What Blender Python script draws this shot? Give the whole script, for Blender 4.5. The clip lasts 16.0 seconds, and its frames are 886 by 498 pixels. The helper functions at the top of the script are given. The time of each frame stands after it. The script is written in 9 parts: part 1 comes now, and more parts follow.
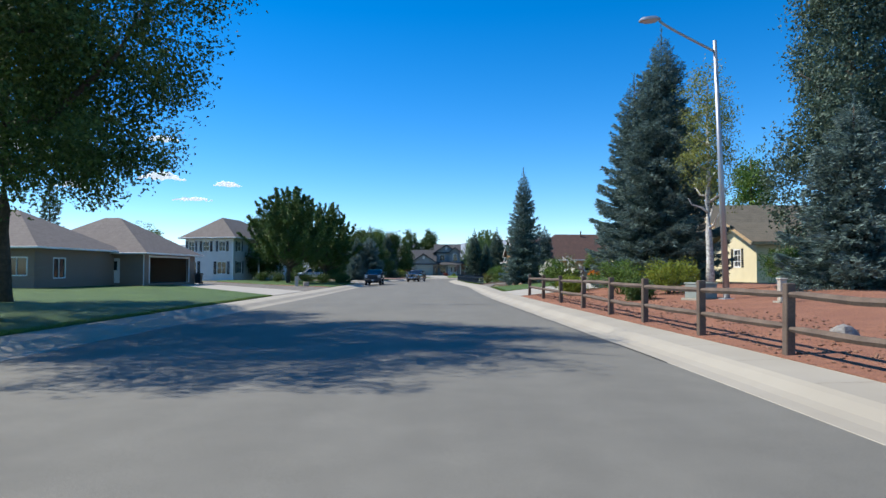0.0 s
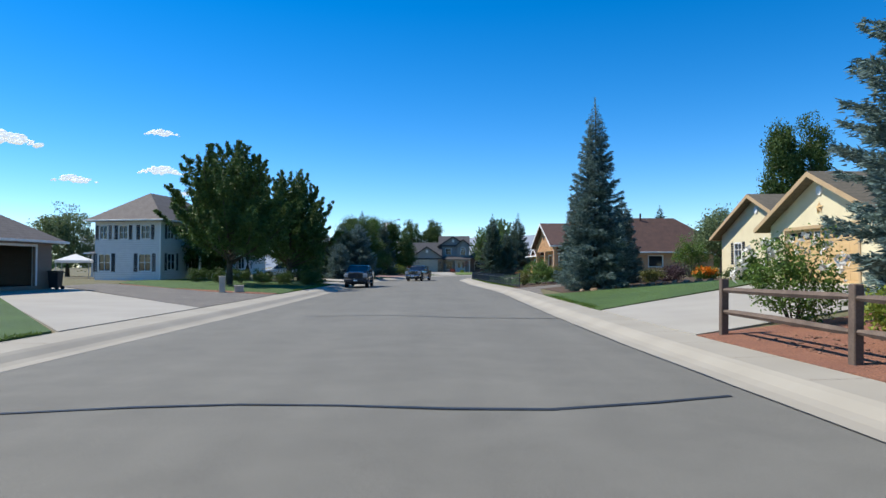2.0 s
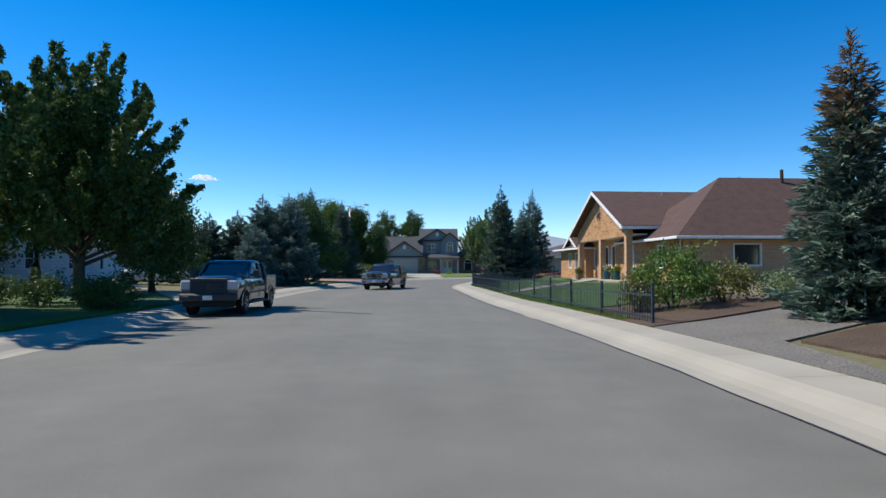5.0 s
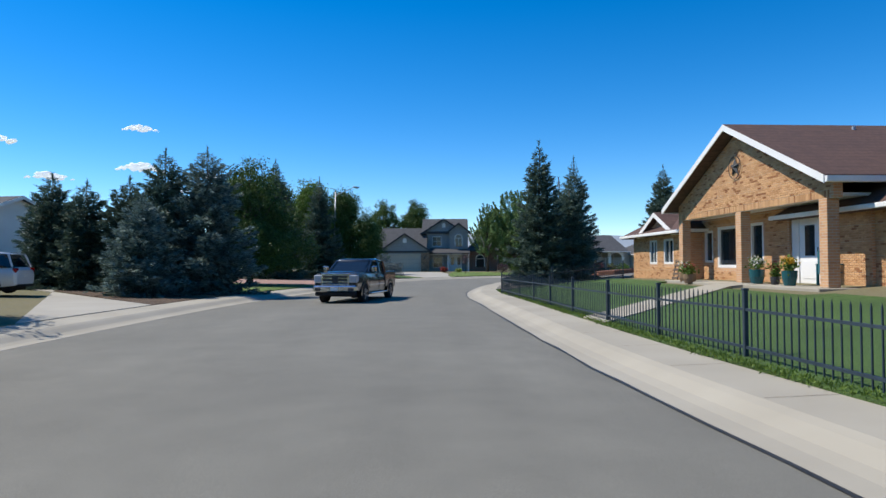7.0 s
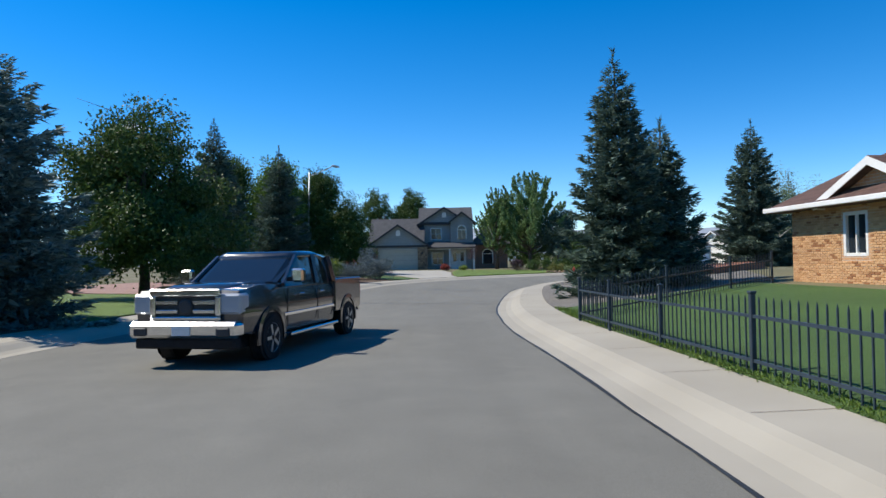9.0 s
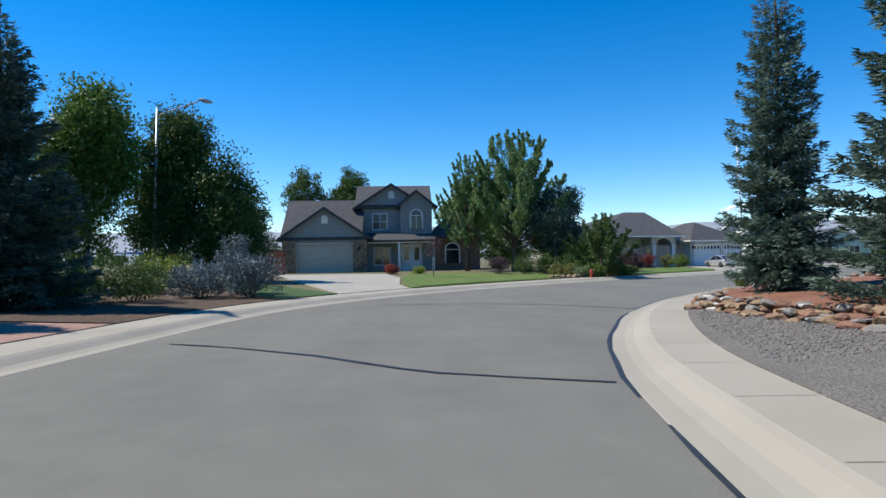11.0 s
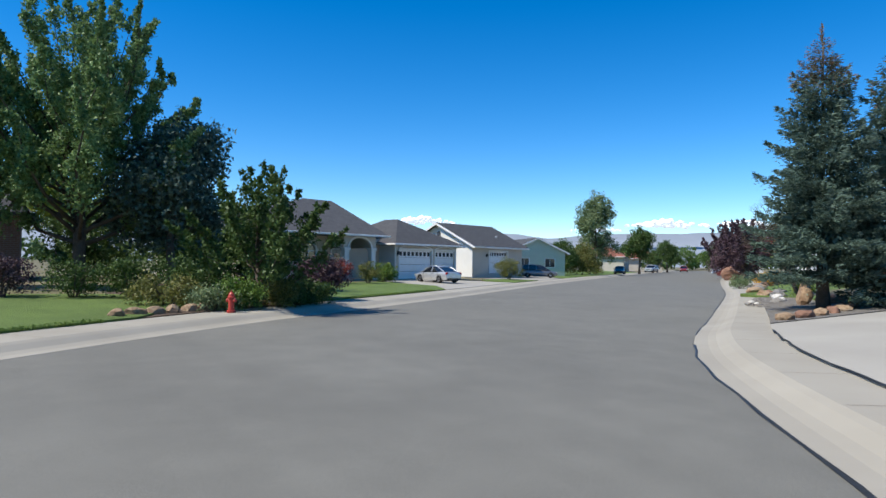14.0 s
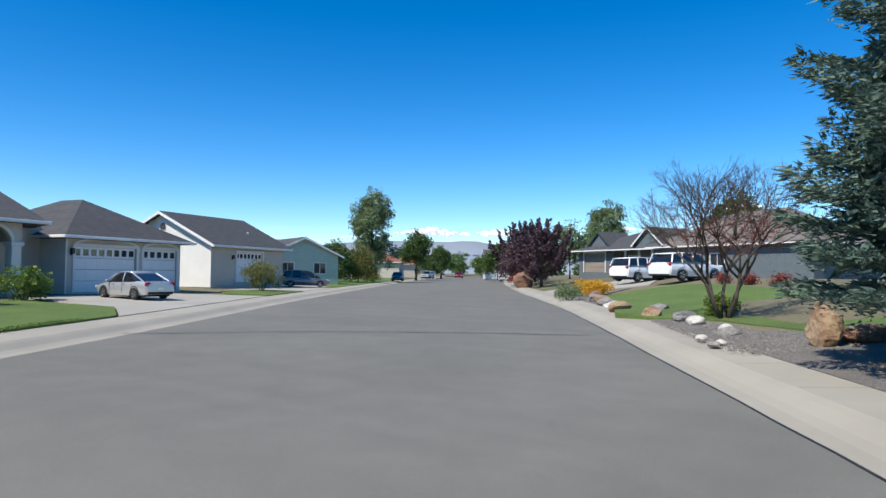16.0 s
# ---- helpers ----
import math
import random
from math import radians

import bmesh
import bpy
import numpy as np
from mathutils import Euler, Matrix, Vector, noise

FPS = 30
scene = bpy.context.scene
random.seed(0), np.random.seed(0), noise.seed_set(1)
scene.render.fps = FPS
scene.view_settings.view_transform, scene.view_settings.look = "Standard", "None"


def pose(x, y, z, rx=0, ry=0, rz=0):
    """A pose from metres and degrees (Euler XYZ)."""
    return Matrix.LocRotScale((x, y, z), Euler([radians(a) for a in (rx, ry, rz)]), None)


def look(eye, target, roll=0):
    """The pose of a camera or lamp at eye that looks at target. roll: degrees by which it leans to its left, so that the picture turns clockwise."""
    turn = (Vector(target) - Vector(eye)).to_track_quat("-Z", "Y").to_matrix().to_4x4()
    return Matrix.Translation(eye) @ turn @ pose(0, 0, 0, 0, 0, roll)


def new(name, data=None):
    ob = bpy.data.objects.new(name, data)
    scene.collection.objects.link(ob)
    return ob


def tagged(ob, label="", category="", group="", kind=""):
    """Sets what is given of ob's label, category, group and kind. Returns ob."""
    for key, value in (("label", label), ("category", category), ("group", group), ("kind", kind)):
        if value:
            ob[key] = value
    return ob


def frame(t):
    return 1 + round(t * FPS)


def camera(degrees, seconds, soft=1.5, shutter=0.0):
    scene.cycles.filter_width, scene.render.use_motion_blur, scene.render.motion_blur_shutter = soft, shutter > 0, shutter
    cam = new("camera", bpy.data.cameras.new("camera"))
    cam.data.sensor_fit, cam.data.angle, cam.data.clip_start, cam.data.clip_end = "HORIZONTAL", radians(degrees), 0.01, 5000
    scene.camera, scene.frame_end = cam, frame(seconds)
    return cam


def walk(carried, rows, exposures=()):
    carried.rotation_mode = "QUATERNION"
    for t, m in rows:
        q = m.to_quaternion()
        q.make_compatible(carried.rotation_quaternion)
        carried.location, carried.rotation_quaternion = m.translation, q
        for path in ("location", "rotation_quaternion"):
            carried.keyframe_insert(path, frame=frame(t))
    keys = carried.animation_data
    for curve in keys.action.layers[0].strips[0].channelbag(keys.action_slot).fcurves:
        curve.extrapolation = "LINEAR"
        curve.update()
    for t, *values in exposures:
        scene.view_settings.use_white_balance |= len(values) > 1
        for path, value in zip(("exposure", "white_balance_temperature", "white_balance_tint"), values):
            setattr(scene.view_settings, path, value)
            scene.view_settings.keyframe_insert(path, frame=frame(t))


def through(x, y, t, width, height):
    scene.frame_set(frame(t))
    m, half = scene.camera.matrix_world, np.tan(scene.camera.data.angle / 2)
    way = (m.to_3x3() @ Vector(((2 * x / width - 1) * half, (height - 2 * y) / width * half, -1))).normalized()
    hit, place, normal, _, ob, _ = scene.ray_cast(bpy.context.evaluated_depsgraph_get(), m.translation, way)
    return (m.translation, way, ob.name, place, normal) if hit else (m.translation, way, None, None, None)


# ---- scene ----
cam = camera(69.0, 16.0)
PATH = [
    (0.0, 0.000, 0.000, 1.364, -0.714, 1.991, 0.056),
    (0.5, -0.191, 4.977, 1.383, -0.712, 1.841, 0.052),
    (1.0, -0.372, 10.152, 1.424, -0.702, 1.707, 0.081),
    (1.5, -0.602, 14.974, 1.457, -0.725, 1.576, 0.149),
    (2.0, -0.628, 19.507, 1.426, -0.555, 1.595, 0.014),
    (2.5, -0.555, 24.137, 1.370, -0.391, 1.644, -0.232),
    (3.0, -0.655, 28.481, 1.339, -0.426, 1.812, -0.304),
    (3.5, -0.666, 32.614, 1.327, -1.165, 1.840, -0.217),
    (4.0, -0.728, 36.696, 1.351, -2.252, 1.748, -0.079),
    (6.5, 0.014, 57.341, 1.281, -1.924, 1.551, 0.334),
    (7.0, -0.016, 60.920, 1.303, -1.663, 1.412, 0.309),
    (7.5, 0.002, 64.210, 1.284, -1.756, 1.433, 0.264),
    (8.0, 0.100, 67.230, 1.280, -1.676, 1.358, 0.561),
    (8.5, 0.000, 70.076, 1.323, -1.718, 1.185, 0.897),
    (11.0, 1.160, 95.040, 1.365, -6.098, 0.861, 0.995),
    (11.5, 1.846, 98.893, 1.334, -9.507, 0.901, 1.373),
    (12.0, 2.919, 102.489, 1.286, -13.269, 1.082, 1.552),
    (12.5, 3.989, 105.615, 1.281, -17.687, 1.354, 0.961),
    (13.0, 5.431, 108.392, 1.200, -22.418, 1.411, 0.713),
    (13.5, 7.208, 112.127, 1.324, -28.305, 1.429, 0.016),
    (14.0, 8.878, 115.370, 1.339, -34.752, 1.341, -0.735),
    (14.5, 10.403, 118.156, 1.303, -41.527, 1.483, -1.111),
    (15.0, 12.794, 120.594, 1.244, -46.942, 1.791, -0.777),
    (15.5, 15.395, 122.575, 1.264, -51.269, 2.003, -0.700),
    (16.0, 17.608, 124.244, 1.286, -54.899, 2.152, -0.598),
]
PLAN = 1.22  # the plan below is drawn smaller than life by this much
walk(cam, [(t, pose(x * PLAN, y * PLAN, z * PLAN, 90 + pitch, roll, yaw)) for t, x, y, z, yaw, pitch, roll in PATH], exposures=((0.0, 0.34), (1.5, 0.3), (4.0, 0.16), (9.0, 0.22), (12.0, 0.26), (16.0, 0.25)))

# ---- sky and sun ----
SUN_ELEV, SUN_DIR = radians(52), Vector((-0.97, 0.24, 0)).normalized()
world = bpy.data.worlds.new("sky")
scene.world = world
world.use_nodes = True
wn, wl = world.node_tree.nodes, world.node_tree.links
sky = wn.new("ShaderNodeTexSky")
sky.sky_type = "NISHITA"
sky.sun_disc = False
sky.sun_elevation = SUN_ELEV
sky.sun_rotation = math.atan2(SUN_DIR.x, SUN_DIR.y)
sky.altitude = 2200
sky.air_density, sky.dust_density, sky.ozone_density = 1.0, 0.05, 2.5
bg = wn["Background"]
bg.inputs["Strength"].default_value = 0.15
deep = wn.new("ShaderNodeHueSaturation")
deep.inputs["Saturation"].default_value, deep.inputs["Value"].default_value = 1.44, 1.05
deep.inputs["Hue"].default_value = 0.502
wl.new(sky.outputs["Color"], deep.inputs["Color"])
wl.new(deep.outputs["Color"], bg.inputs["Color"])
sun_data = bpy.data.lights.new("sun", "SUN")
sun_data.energy, sun_data.angle, sun_data.color = 5.0, radians(0.55), (1.0, 0.95, 0.86)
sun = new("sun", sun_data)
sun_vec = Vector((SUN_DIR.x * math.cos(SUN_ELEV), SUN_DIR.y * math.cos(SUN_ELEV), math.sin(SUN_ELEV)))
sun.matrix_world = look(sun_vec * 60, (0, 0, 0))


# ---- materials ----
def mat(name, a, b=None, rough=0.8, scale=1.0, fine=25.0, bump=0.2, metal=0.0, spec=0.4, mid=0.5, c=None, amount=0.35, dist=0.02):
    """Two-scale surface: a large noise mixes a and b, a fine noise shifts the tone and lifts the surface."""
    m = bpy.data.materials.new(name)
    m.use_nodes = True
    n, l = m.node_tree.nodes, m.node_tree.links
    bsdf = n["Principled BSDF"]
    bsdf.inputs["Roughness"].default_value, bsdf.inputs["Metallic"].default_value = rough, metal
    bsdf.inputs["Specular IOR Level"].default_value = spec
    b = b or tuple(v * 0.75 for v in a)
    co = n.new("ShaderNodeTexCoord")
    big = n.new("ShaderNodeTexNoise")
    big.inputs["Scale"].default_value, big.inputs["Detail"].default_value = scale, 5
    small = n.new("ShaderNodeTexNoise")
    small.inputs["Scale"].default_value, small.inputs["Detail"].default_value = fine, 4
    for t in (big, small):
        l.new(co.outputs["Object"], t.inputs["Vector"])
    ramp = n.new("ShaderNodeValToRGB")
    e = ramp.color_ramp.elements
    e[0].position, e[0].color, e[1].position, e[1].color = mid - 0.17, (*b, 1), mid + 0.17, (*a, 1)
    l.new(big.outputs["Fac"], ramp.inputs["Fac"])
    mix = n.new("ShaderNodeMix")
    mix.data_type, mix.blend_type = "RGBA", "MIX"
    grain = n.new("ShaderNodeValToRGB")
    g = grain.color_ramp.elements
    g[0].position, g[0].color, g[1].position, g[1].color = 0.42, (0, 0, 0, 1), 0.62, (amount, amount, amount, 1)
    l.new(small.outputs["Fac"], grain.inputs["Fac"])
    l.new(grain.outputs["Color"], mix.inputs["Factor"])
    l.new(ramp.outputs["Color"], mix.inputs[6])
    mix.inputs[7].default_value = (*(c or tuple(v * 0.6 for v in b)), 1)
    l.new(mix.outputs[2], bsdf.inputs["Base Color"])
    bp = n.new("ShaderNodeBump")
    bp.inputs["Strength"].default_value, bp.inputs["Distance"].default_value = bump, dist
    l.new(small.outputs["Fac"], bp.inputs["Height"])
    l.new(bp.outputs["Normal"], bsdf.inputs["Normal"])
    return m


def leafy(name, a, b, rough=0.55, through=0.25):
    """Leaves: every leaf takes its own tone between a and b, and lets some light through."""
    m = bpy.data.materials.new(name)
    m.use_nodes = True
    n, l = m.node_tree.nodes, m.node_tree.links
    bsdf, out = n["Principled BSDF"], n["Material Output"]
    bsdf.inputs["Roughness"].default_value = rough
    bsdf.inputs["Specular IOR Level"].default_value = 0.3
    geo = n.new("ShaderNodeNewGeometry")
    ramp = n.new("ShaderNodeValToRGB")
    e = ramp.color_ramp.elements
    e[0].color, e[1].color = (*a, 1), (*b, 1)
    l.new(geo.outputs["Random Per Island"], ramp.inputs["Fac"])
    l.new(ramp.outputs["Color"], bsdf.inputs["Base Color"])
    tr = n.new("ShaderNodeBsdfTranslucent")
    l.new(ramp.outputs["Color"], tr.inputs["Color"])
    mx = n.new("ShaderNodeMixShader")
    mx.inputs["Fac"].default_value = through
    l.new(bsdf.outputs["BSDF"], mx.inputs[1])
    l.new(tr.outputs["BSDF"], mx.inputs[2])
    l.new(mx.outputs["Shader"], out.inputs["Surface"])
    return m


def glossy(name, col, rough=0.2, metal=0.0, coat=0.0, spec=0.5):
    m = bpy.data.materials.new(name)
    m.use_nodes = True
    n, l = m.node_tree.nodes, m.node_tree.links
    bsdf = n["Principled BSDF"]
    for key, v in (("Base Color", (*col, 1)), ("Roughness", rough), ("Metallic", metal), ("Coat Weight", coat), ("Specular IOR Level", spec)):
        bsdf.inputs[key].default_value = v
    co, t = n.new("ShaderNodeTexCoord"), n.new("ShaderNodeTexNoise")
    t.inputs["Scale"].default_value = 6.0
    l.new(co.outputs["Object"], t.inputs["Vector"])
    mr = n.new("ShaderNodeMapRange")
    mr.inputs["To Min"].default_value, mr.inputs["To Max"].default_value = rough * 0.8, min(1, rough * 1.35)
    l.new(t.outputs["Fac"], mr.inputs["Value"])
    l.new(mr.outputs["Result"], bsdf.inputs["Roughness"])
    return m


def banded(name, a, b, rows, rough=0.9, axis="Z", width=0.06, turn=0.0, bump=0.5):
    """Courses of shingles or lap boards: thin dark lines each `rows` metres, with blotches per piece."""
    m = mat(name, a, b, rough=rough, scale=2.2, fine=9.0, bump=0.15)
    n, l = m.node_tree.nodes, m.node_tree.links
    bsdf = n["Principled BSDF"]
    co = n.new("ShaderNodeTexCoord")
    mp = n.new("ShaderNodeMapping")
    l.new(co.outputs["Object"], mp.inputs["Vector"])
    w = n.new("ShaderNodeTexWave")
    w.wave_type, w.bands_direction, w.wave_profile = "BANDS", axis, "SAW"
    w.inputs["Scale"].default_value = 0.314 / rows
    w.inputs["Distortion"].default_value = 0.15
    l.new(mp.outputs["Vector"], w.inputs["Vector"])
    old = bsdf.inputs["Base Color"].links[0].from_socket
    ramp = n.new("ShaderNodeValToRGB")
    e = ramp.color_ramp.elements
    e[0].position, e[0].color, e[1].position, e[1].color = width, (0.55, 0.55, 0.55, 1), width + 0.12, (1, 1, 1, 1)
    l.new(w.outputs["Fac"], ramp.inputs["Fac"])
    mix = n.new("ShaderNodeMix")
    mix.data_type, mix.blend_type = "RGBA", "MULTIPLY"
    mix.inputs["Factor"].default_value = 0.7
    l.new(old, mix.inputs[6])
    l.new(ramp.outputs["Color"], mix.inputs[7])
    l.new(mix.outputs[2], bsdf.inputs["Base Color"])
    bp = n.new("ShaderNodeBump")
    bp.inputs["Strength"].default_value, bp.inputs["Distance"].default_value = bump, 0.015
    l.new(w.outputs["Fac"], bp.inputs["Height"])
    l.new(bp.outputs["Normal"], bsdf.inputs["Normal"])
    return m


def brickwork(name, a, b, mortar, size=(0.22, 0.075)):
    m = mat(name, a, b, rough=0.9, scale=1.5, fine=30.0, bump=0.2)
    n, l = m.node_tree.nodes, m.node_tree.links
    bsdf = n["Principled BSDF"]
    co = n.new("ShaderNodeTexCoord")
    sep, com, add = n.new("ShaderNodeSeparateXYZ"), n.new("ShaderNodeCombineXYZ"), n.new("ShaderNodeMath")
    l.new(co.outputs["Object"], sep.inputs[0])
    l.new(sep.outputs["X"], add.inputs[0])
    l.new(sep.outputs["Y"], add.inputs[1])
    l.new(add.outputs[0], com.inputs["X"])
    l.new(sep.outputs["Z"], com.inputs["Y"])
    br = n.new("ShaderNodeTexBrick")
    br.inputs["Scale"].default_value = 1.0
    br.inputs["Brick Width"].default_value, br.inputs["Row Height"].default_value = size
    br.inputs["Mortar Size"].default_value = 0.008
    br.inputs["Color1"].default_value, br.inputs["Color2"].default_value, br.inputs["Mortar"].default_value = (*a, 1), (*b, 1), (*mortar, 1)
    br.inputs["Bias"].default_value = -0.45
    l.new(com.outputs[0], br.inputs["Vector"])
    l.new(br.outputs["Color"], bsdf.inputs["Base Color"])
    bp = n.new("ShaderNodeBump")
    bp.invert = True
    bp.inputs["Strength"].default_value, bp.inputs["Distance"].default_value = 0.6, 0.01
    l.new(br.outputs["Fac"], bp.inputs["Height"])
    l.new(bp.outputs["Normal"], bsdf.inputs["Normal"])
    return m


ASPHALT = mat("asphalt", (0.148, 0.142, 0.12), (0.122, 0.117, 0.099), rough=0.88, scale=0.35, fine=160, bump=0.35, amount=0.5, c=(0.222, 0.213, 0.18), dist=0.006)


def worn_lanes(m):
    """Faint lighter and darker streaks along the driving direction, and patchy wear."""
    n, l = m.node_tree.nodes, m.node_tree.links
    bsdf = n["Principled BSDF"]
    co, src = n.new("ShaderNodeTexCoord"), bsdf.inputs["Base Color"].links[0].from_socket
    for scale, noise_scale, lo, hi in (((1.1, 0.045, 1.0), 1.0, 0.93, 1.06), ((1.0, 1.0, 1.0), 1.7, 0.93, 1.07), ((1.0, 1.0, 1.0), 320.0, 0.8, 1.22)):
        mp, t, mr, mix = n.new("ShaderNodeMapping"), n.new("ShaderNodeTexNoise"), n.new("ShaderNodeMapRange"), n.new("ShaderNodeMix")
        mp.inputs["Scale"].default_value = scale
        t.inputs["Scale"].default_value, t.inputs["Detail"].default_value = noise_scale, 6
        l.new(co.outputs["Object"], mp.inputs["Vector"])
        l.new(mp.outputs["Vector"], t.inputs["Vector"])
        mr.inputs["From Min"].default_value, mr.inputs["From Max"].default_value = 0.3, 0.7
        mr.inputs["To Min"].default_value, mr.inputs["To Max"].default_value = lo, hi
        l.new(t.outputs["Fac"], mr.inputs["Value"])
        mix.data_type, mix.blend_type = "RGBA", "MULTIPLY"
        mix.inputs["Factor"].default_value = 1.0
        l.new(src, mix.inputs[6])
        l.new(mr.outputs["Result"], mix.inputs[7])
        src = mix.outputs[2]
    l.new(src, bsdf.inputs["Base Color"])


worn_lanes(ASPHALT)
TAR = mat("tar", (0.022, 0.022, 0.021), (0.035, 0.034, 0.032), rough=0.5, scale=3, fine=40, bump=0.3)
CONCRETE = mat("concrete", (0.36, 0.33, 0.27), (0.305, 0.278, 0.225), rough=0.85, scale=0.6, fine=90, bump=0.2, amount=0.25, c=(0.34, 0.3, 0.23), dist=0.006)
DRIVE = mat("drive_concrete", (0.37, 0.345, 0.295), (0.315, 0.293, 0.25), rough=0.85, scale=0.5, fine=80, bump=0.15, amount=0.22, c=(0.38, 0.35, 0.28), dist=0.006)
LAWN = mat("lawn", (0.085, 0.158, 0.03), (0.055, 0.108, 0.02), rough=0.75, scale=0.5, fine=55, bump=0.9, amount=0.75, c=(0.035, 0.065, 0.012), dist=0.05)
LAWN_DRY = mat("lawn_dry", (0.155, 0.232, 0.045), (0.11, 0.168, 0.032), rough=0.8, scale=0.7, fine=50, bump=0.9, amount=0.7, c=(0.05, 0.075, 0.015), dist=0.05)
DIRT = mat("dry_ground", (0.20, 0.165, 0.10), (0.13, 0.125, 0.055), rough=0.95, scale=0.08, fine=14, bump=0.6, amount=0.5, dist=0.04)
RED_GRAVEL = mat("red_gravel", (0.36, 0.165, 0.095), (0.28, 0.125, 0.075), rough=0.95, scale=1.2, fine=38, bump=1.0, amount=0.75, c=(0.14, 0.06, 0.04), dist=0.05)
GREY_GRAVEL = mat("grey_gravel", (0.235, 0.215, 0.185), (0.18, 0.165, 0.145), rough=0.95, scale=1.0, fine=34, bump=1.0, amount=0.75, c=(0.09, 0.082, 0.072), dist=0.05)
MULCH = mat("mulch", (0.13, 0.085, 0.055), (0.09, 0.06, 0.04), rough=0.95, scale=1.5, fine=30, bump=1.0, amount=0.7, dist=0.05)
RED_PAVING = mat("red_paving", (0.36, 0.22, 0.17), (0.30, 0.18, 0.14), rough=0.9, scale=1.0, fine=22, bump=0.6, amount=0.5, dist=0.03)
ROCK_TAN = mat("tan_rock", (0.40, 0.31, 0.20), (0.25, 0.15, 0.085), rough=0.9, scale=2.2, fine=14, bump=0.8, amount=0.6, dist=0.05)
ROCK_GREY = mat("grey_rock", (0.33, 0.31, 0.28), (0.22, 0.205, 0.185), rough=0.9, scale=2.5, fine=16, bump=0.8, amount=0.5, dist=0.05)
ROCK_SLATE = mat("slate_gravel_stone", (0.27, 0.25, 0.225), (0.18, 0.168, 0.15), rough=0.95, scale=4, fine=20, bump=0.6, amount=0.5, dist=0.03)
ROCK_WHITE = mat("white_rock", (0.62, 0.6, 0.55), (0.45, 0.42, 0.37), rough=0.85, scale=3, fine=16, bump=0.7, amount=0.4, dist=0.04)
ROCK_RED = mat("red_rock", (0.30, 0.16, 0.10), (0.20, 0.11, 0.075), rough=0.9, scale=2.5, fine=16, bump=0.8, amount=0.5, dist=0.05)
BARK = mat("bark", (0.13, 0.10, 0.075), (0.075, 0.06, 0.045), rough=0.95, scale=6, fine=30, bump=1.0, dist=0.03)
BARK_PALE = mat("pale_bark", (0.55, 0.53, 0.46), (0.38, 0.36, 0.30), rough=0.85, scale=5, fine=20, bump=0.5, c=(0.06, 0.05, 0.04), amount=0.6)
BARK_WHITE = mat("white_bark", (0.72, 0.7, 0.64), (0.58, 0.56, 0.5), rough=0.8, scale=4, fine=14, bump=0.4, c=(0.08, 0.07, 0.06), amount=0.5, dist=0.02)
WOOD_GREY = mat("weathered_wood", (0.17, 0.125, 0.095), (0.11, 0.08, 0.062), rough=0.9, scale=3, fine=40, bump=0.6, dist=0.01)
SPRUCE = leafy("spruce_needles", (0.05, 0.085, 0.076), (0.22, 0.315, 0.285), 0.6, 0.2)
SPRUCE_DARK = leafy("dark_spruce_needles", (0.035, 0.06, 0.044), (0.14, 0.205, 0.15), 0.6, 0.2)
SPRUCE_GREEN = leafy("green_spruce_needles", (0.045, 0.078, 0.058), (0.17, 0.245, 0.185), 0.6, 0.2)
SPRUCE_BROWN = leafy("dying_needles", (0.11, 0.075, 0.045), (0.24, 0.16, 0.095), 0.7, 0.2)
LEAF = leafy("leaves", (0.055, 0.11, 0.018), (0.17, 0.27, 0.05))
LEAF_FRESH = leafy("fresh_leaves", (0.075, 0.14, 0.045), (0.25, 0.36, 0.13))
LEAF_DEEP = leafy("deep_green_leaves", (0.042, 0.085, 0.022), (0.13, 0.20, 0.05), through=0.18)
LEAF_DARK = leafy("dark_leaves", (0.034, 0.07, 0.016), (0.105, 0.165, 0.04))
LEAF_BRIGHT = leafy("bright_leaves", (0.13, 0.19, 0.025), (0.3, 0.34, 0.05), through=0.35)
LEAF_OLIVE = leafy("olive_leaves", (0.085, 0.1, 0.025), (0.24, 0.23, 0.06))
LEAF_BLUEGREEN = leafy("blue_green_leaves", (0.045, 0.08, 0.055), (0.14, 0.2, 0.14))
LEAF_BIRCH = leafy("yellowing_birch_leaves", (0.13, 0.17, 0.04), (0.32, 0.34, 0.1), through=0.3)
LEAF_SILVER = leafy("silver_leaves", (0.09, 0.14, 0.055), (0.25, 0.31, 0.15))
LEAF_PURPLE = leafy("purple_leaves", (0.045, 0.026, 0.032), (0.13, 0.075, 0.085), through=0.12)
LEAF_RED = leafy("red_leaves", (0.14, 0.025, 0.02), (0.32, 0.06, 0.045))
LEAF_YELLOW = leafy("yellow_flowers", (0.42, 0.22, 0.02), (0.75, 0.42, 0.03))
LEAF_ORANGE = leafy("orange_flowers", (0.5, 0.13, 0.01), (0.85, 0.30, 0.02))
PETAL_WHITE = leafy("white_petals", (0.6, 0.58, 0.5), (0.85, 0.83, 0.76))
LEAF_BLUE = leafy("blue_juniper", (0.08, 0.11, 0.11), (0.2, 0.25, 0.25), 0.6, 0.08)
GRASS_BLADE = leafy("grass_blades", (0.07, 0.13, 0.02), (0.17, 0.25, 0.045))
STUCCO_YELLOW = mat("cream_stucco", (0.72, 0.64, 0.42), (0.66, 0.58, 0.38), rough=0.9, scale=1.2, fine=70, bump=0.25, amount=0.15, dist=0.006)
SIDING_WHITE = banded("white_siding", (0.72, 0.72, 0.71), (0.66, 0.66, 0.66), 0.18, 0.7, bump=0.4)
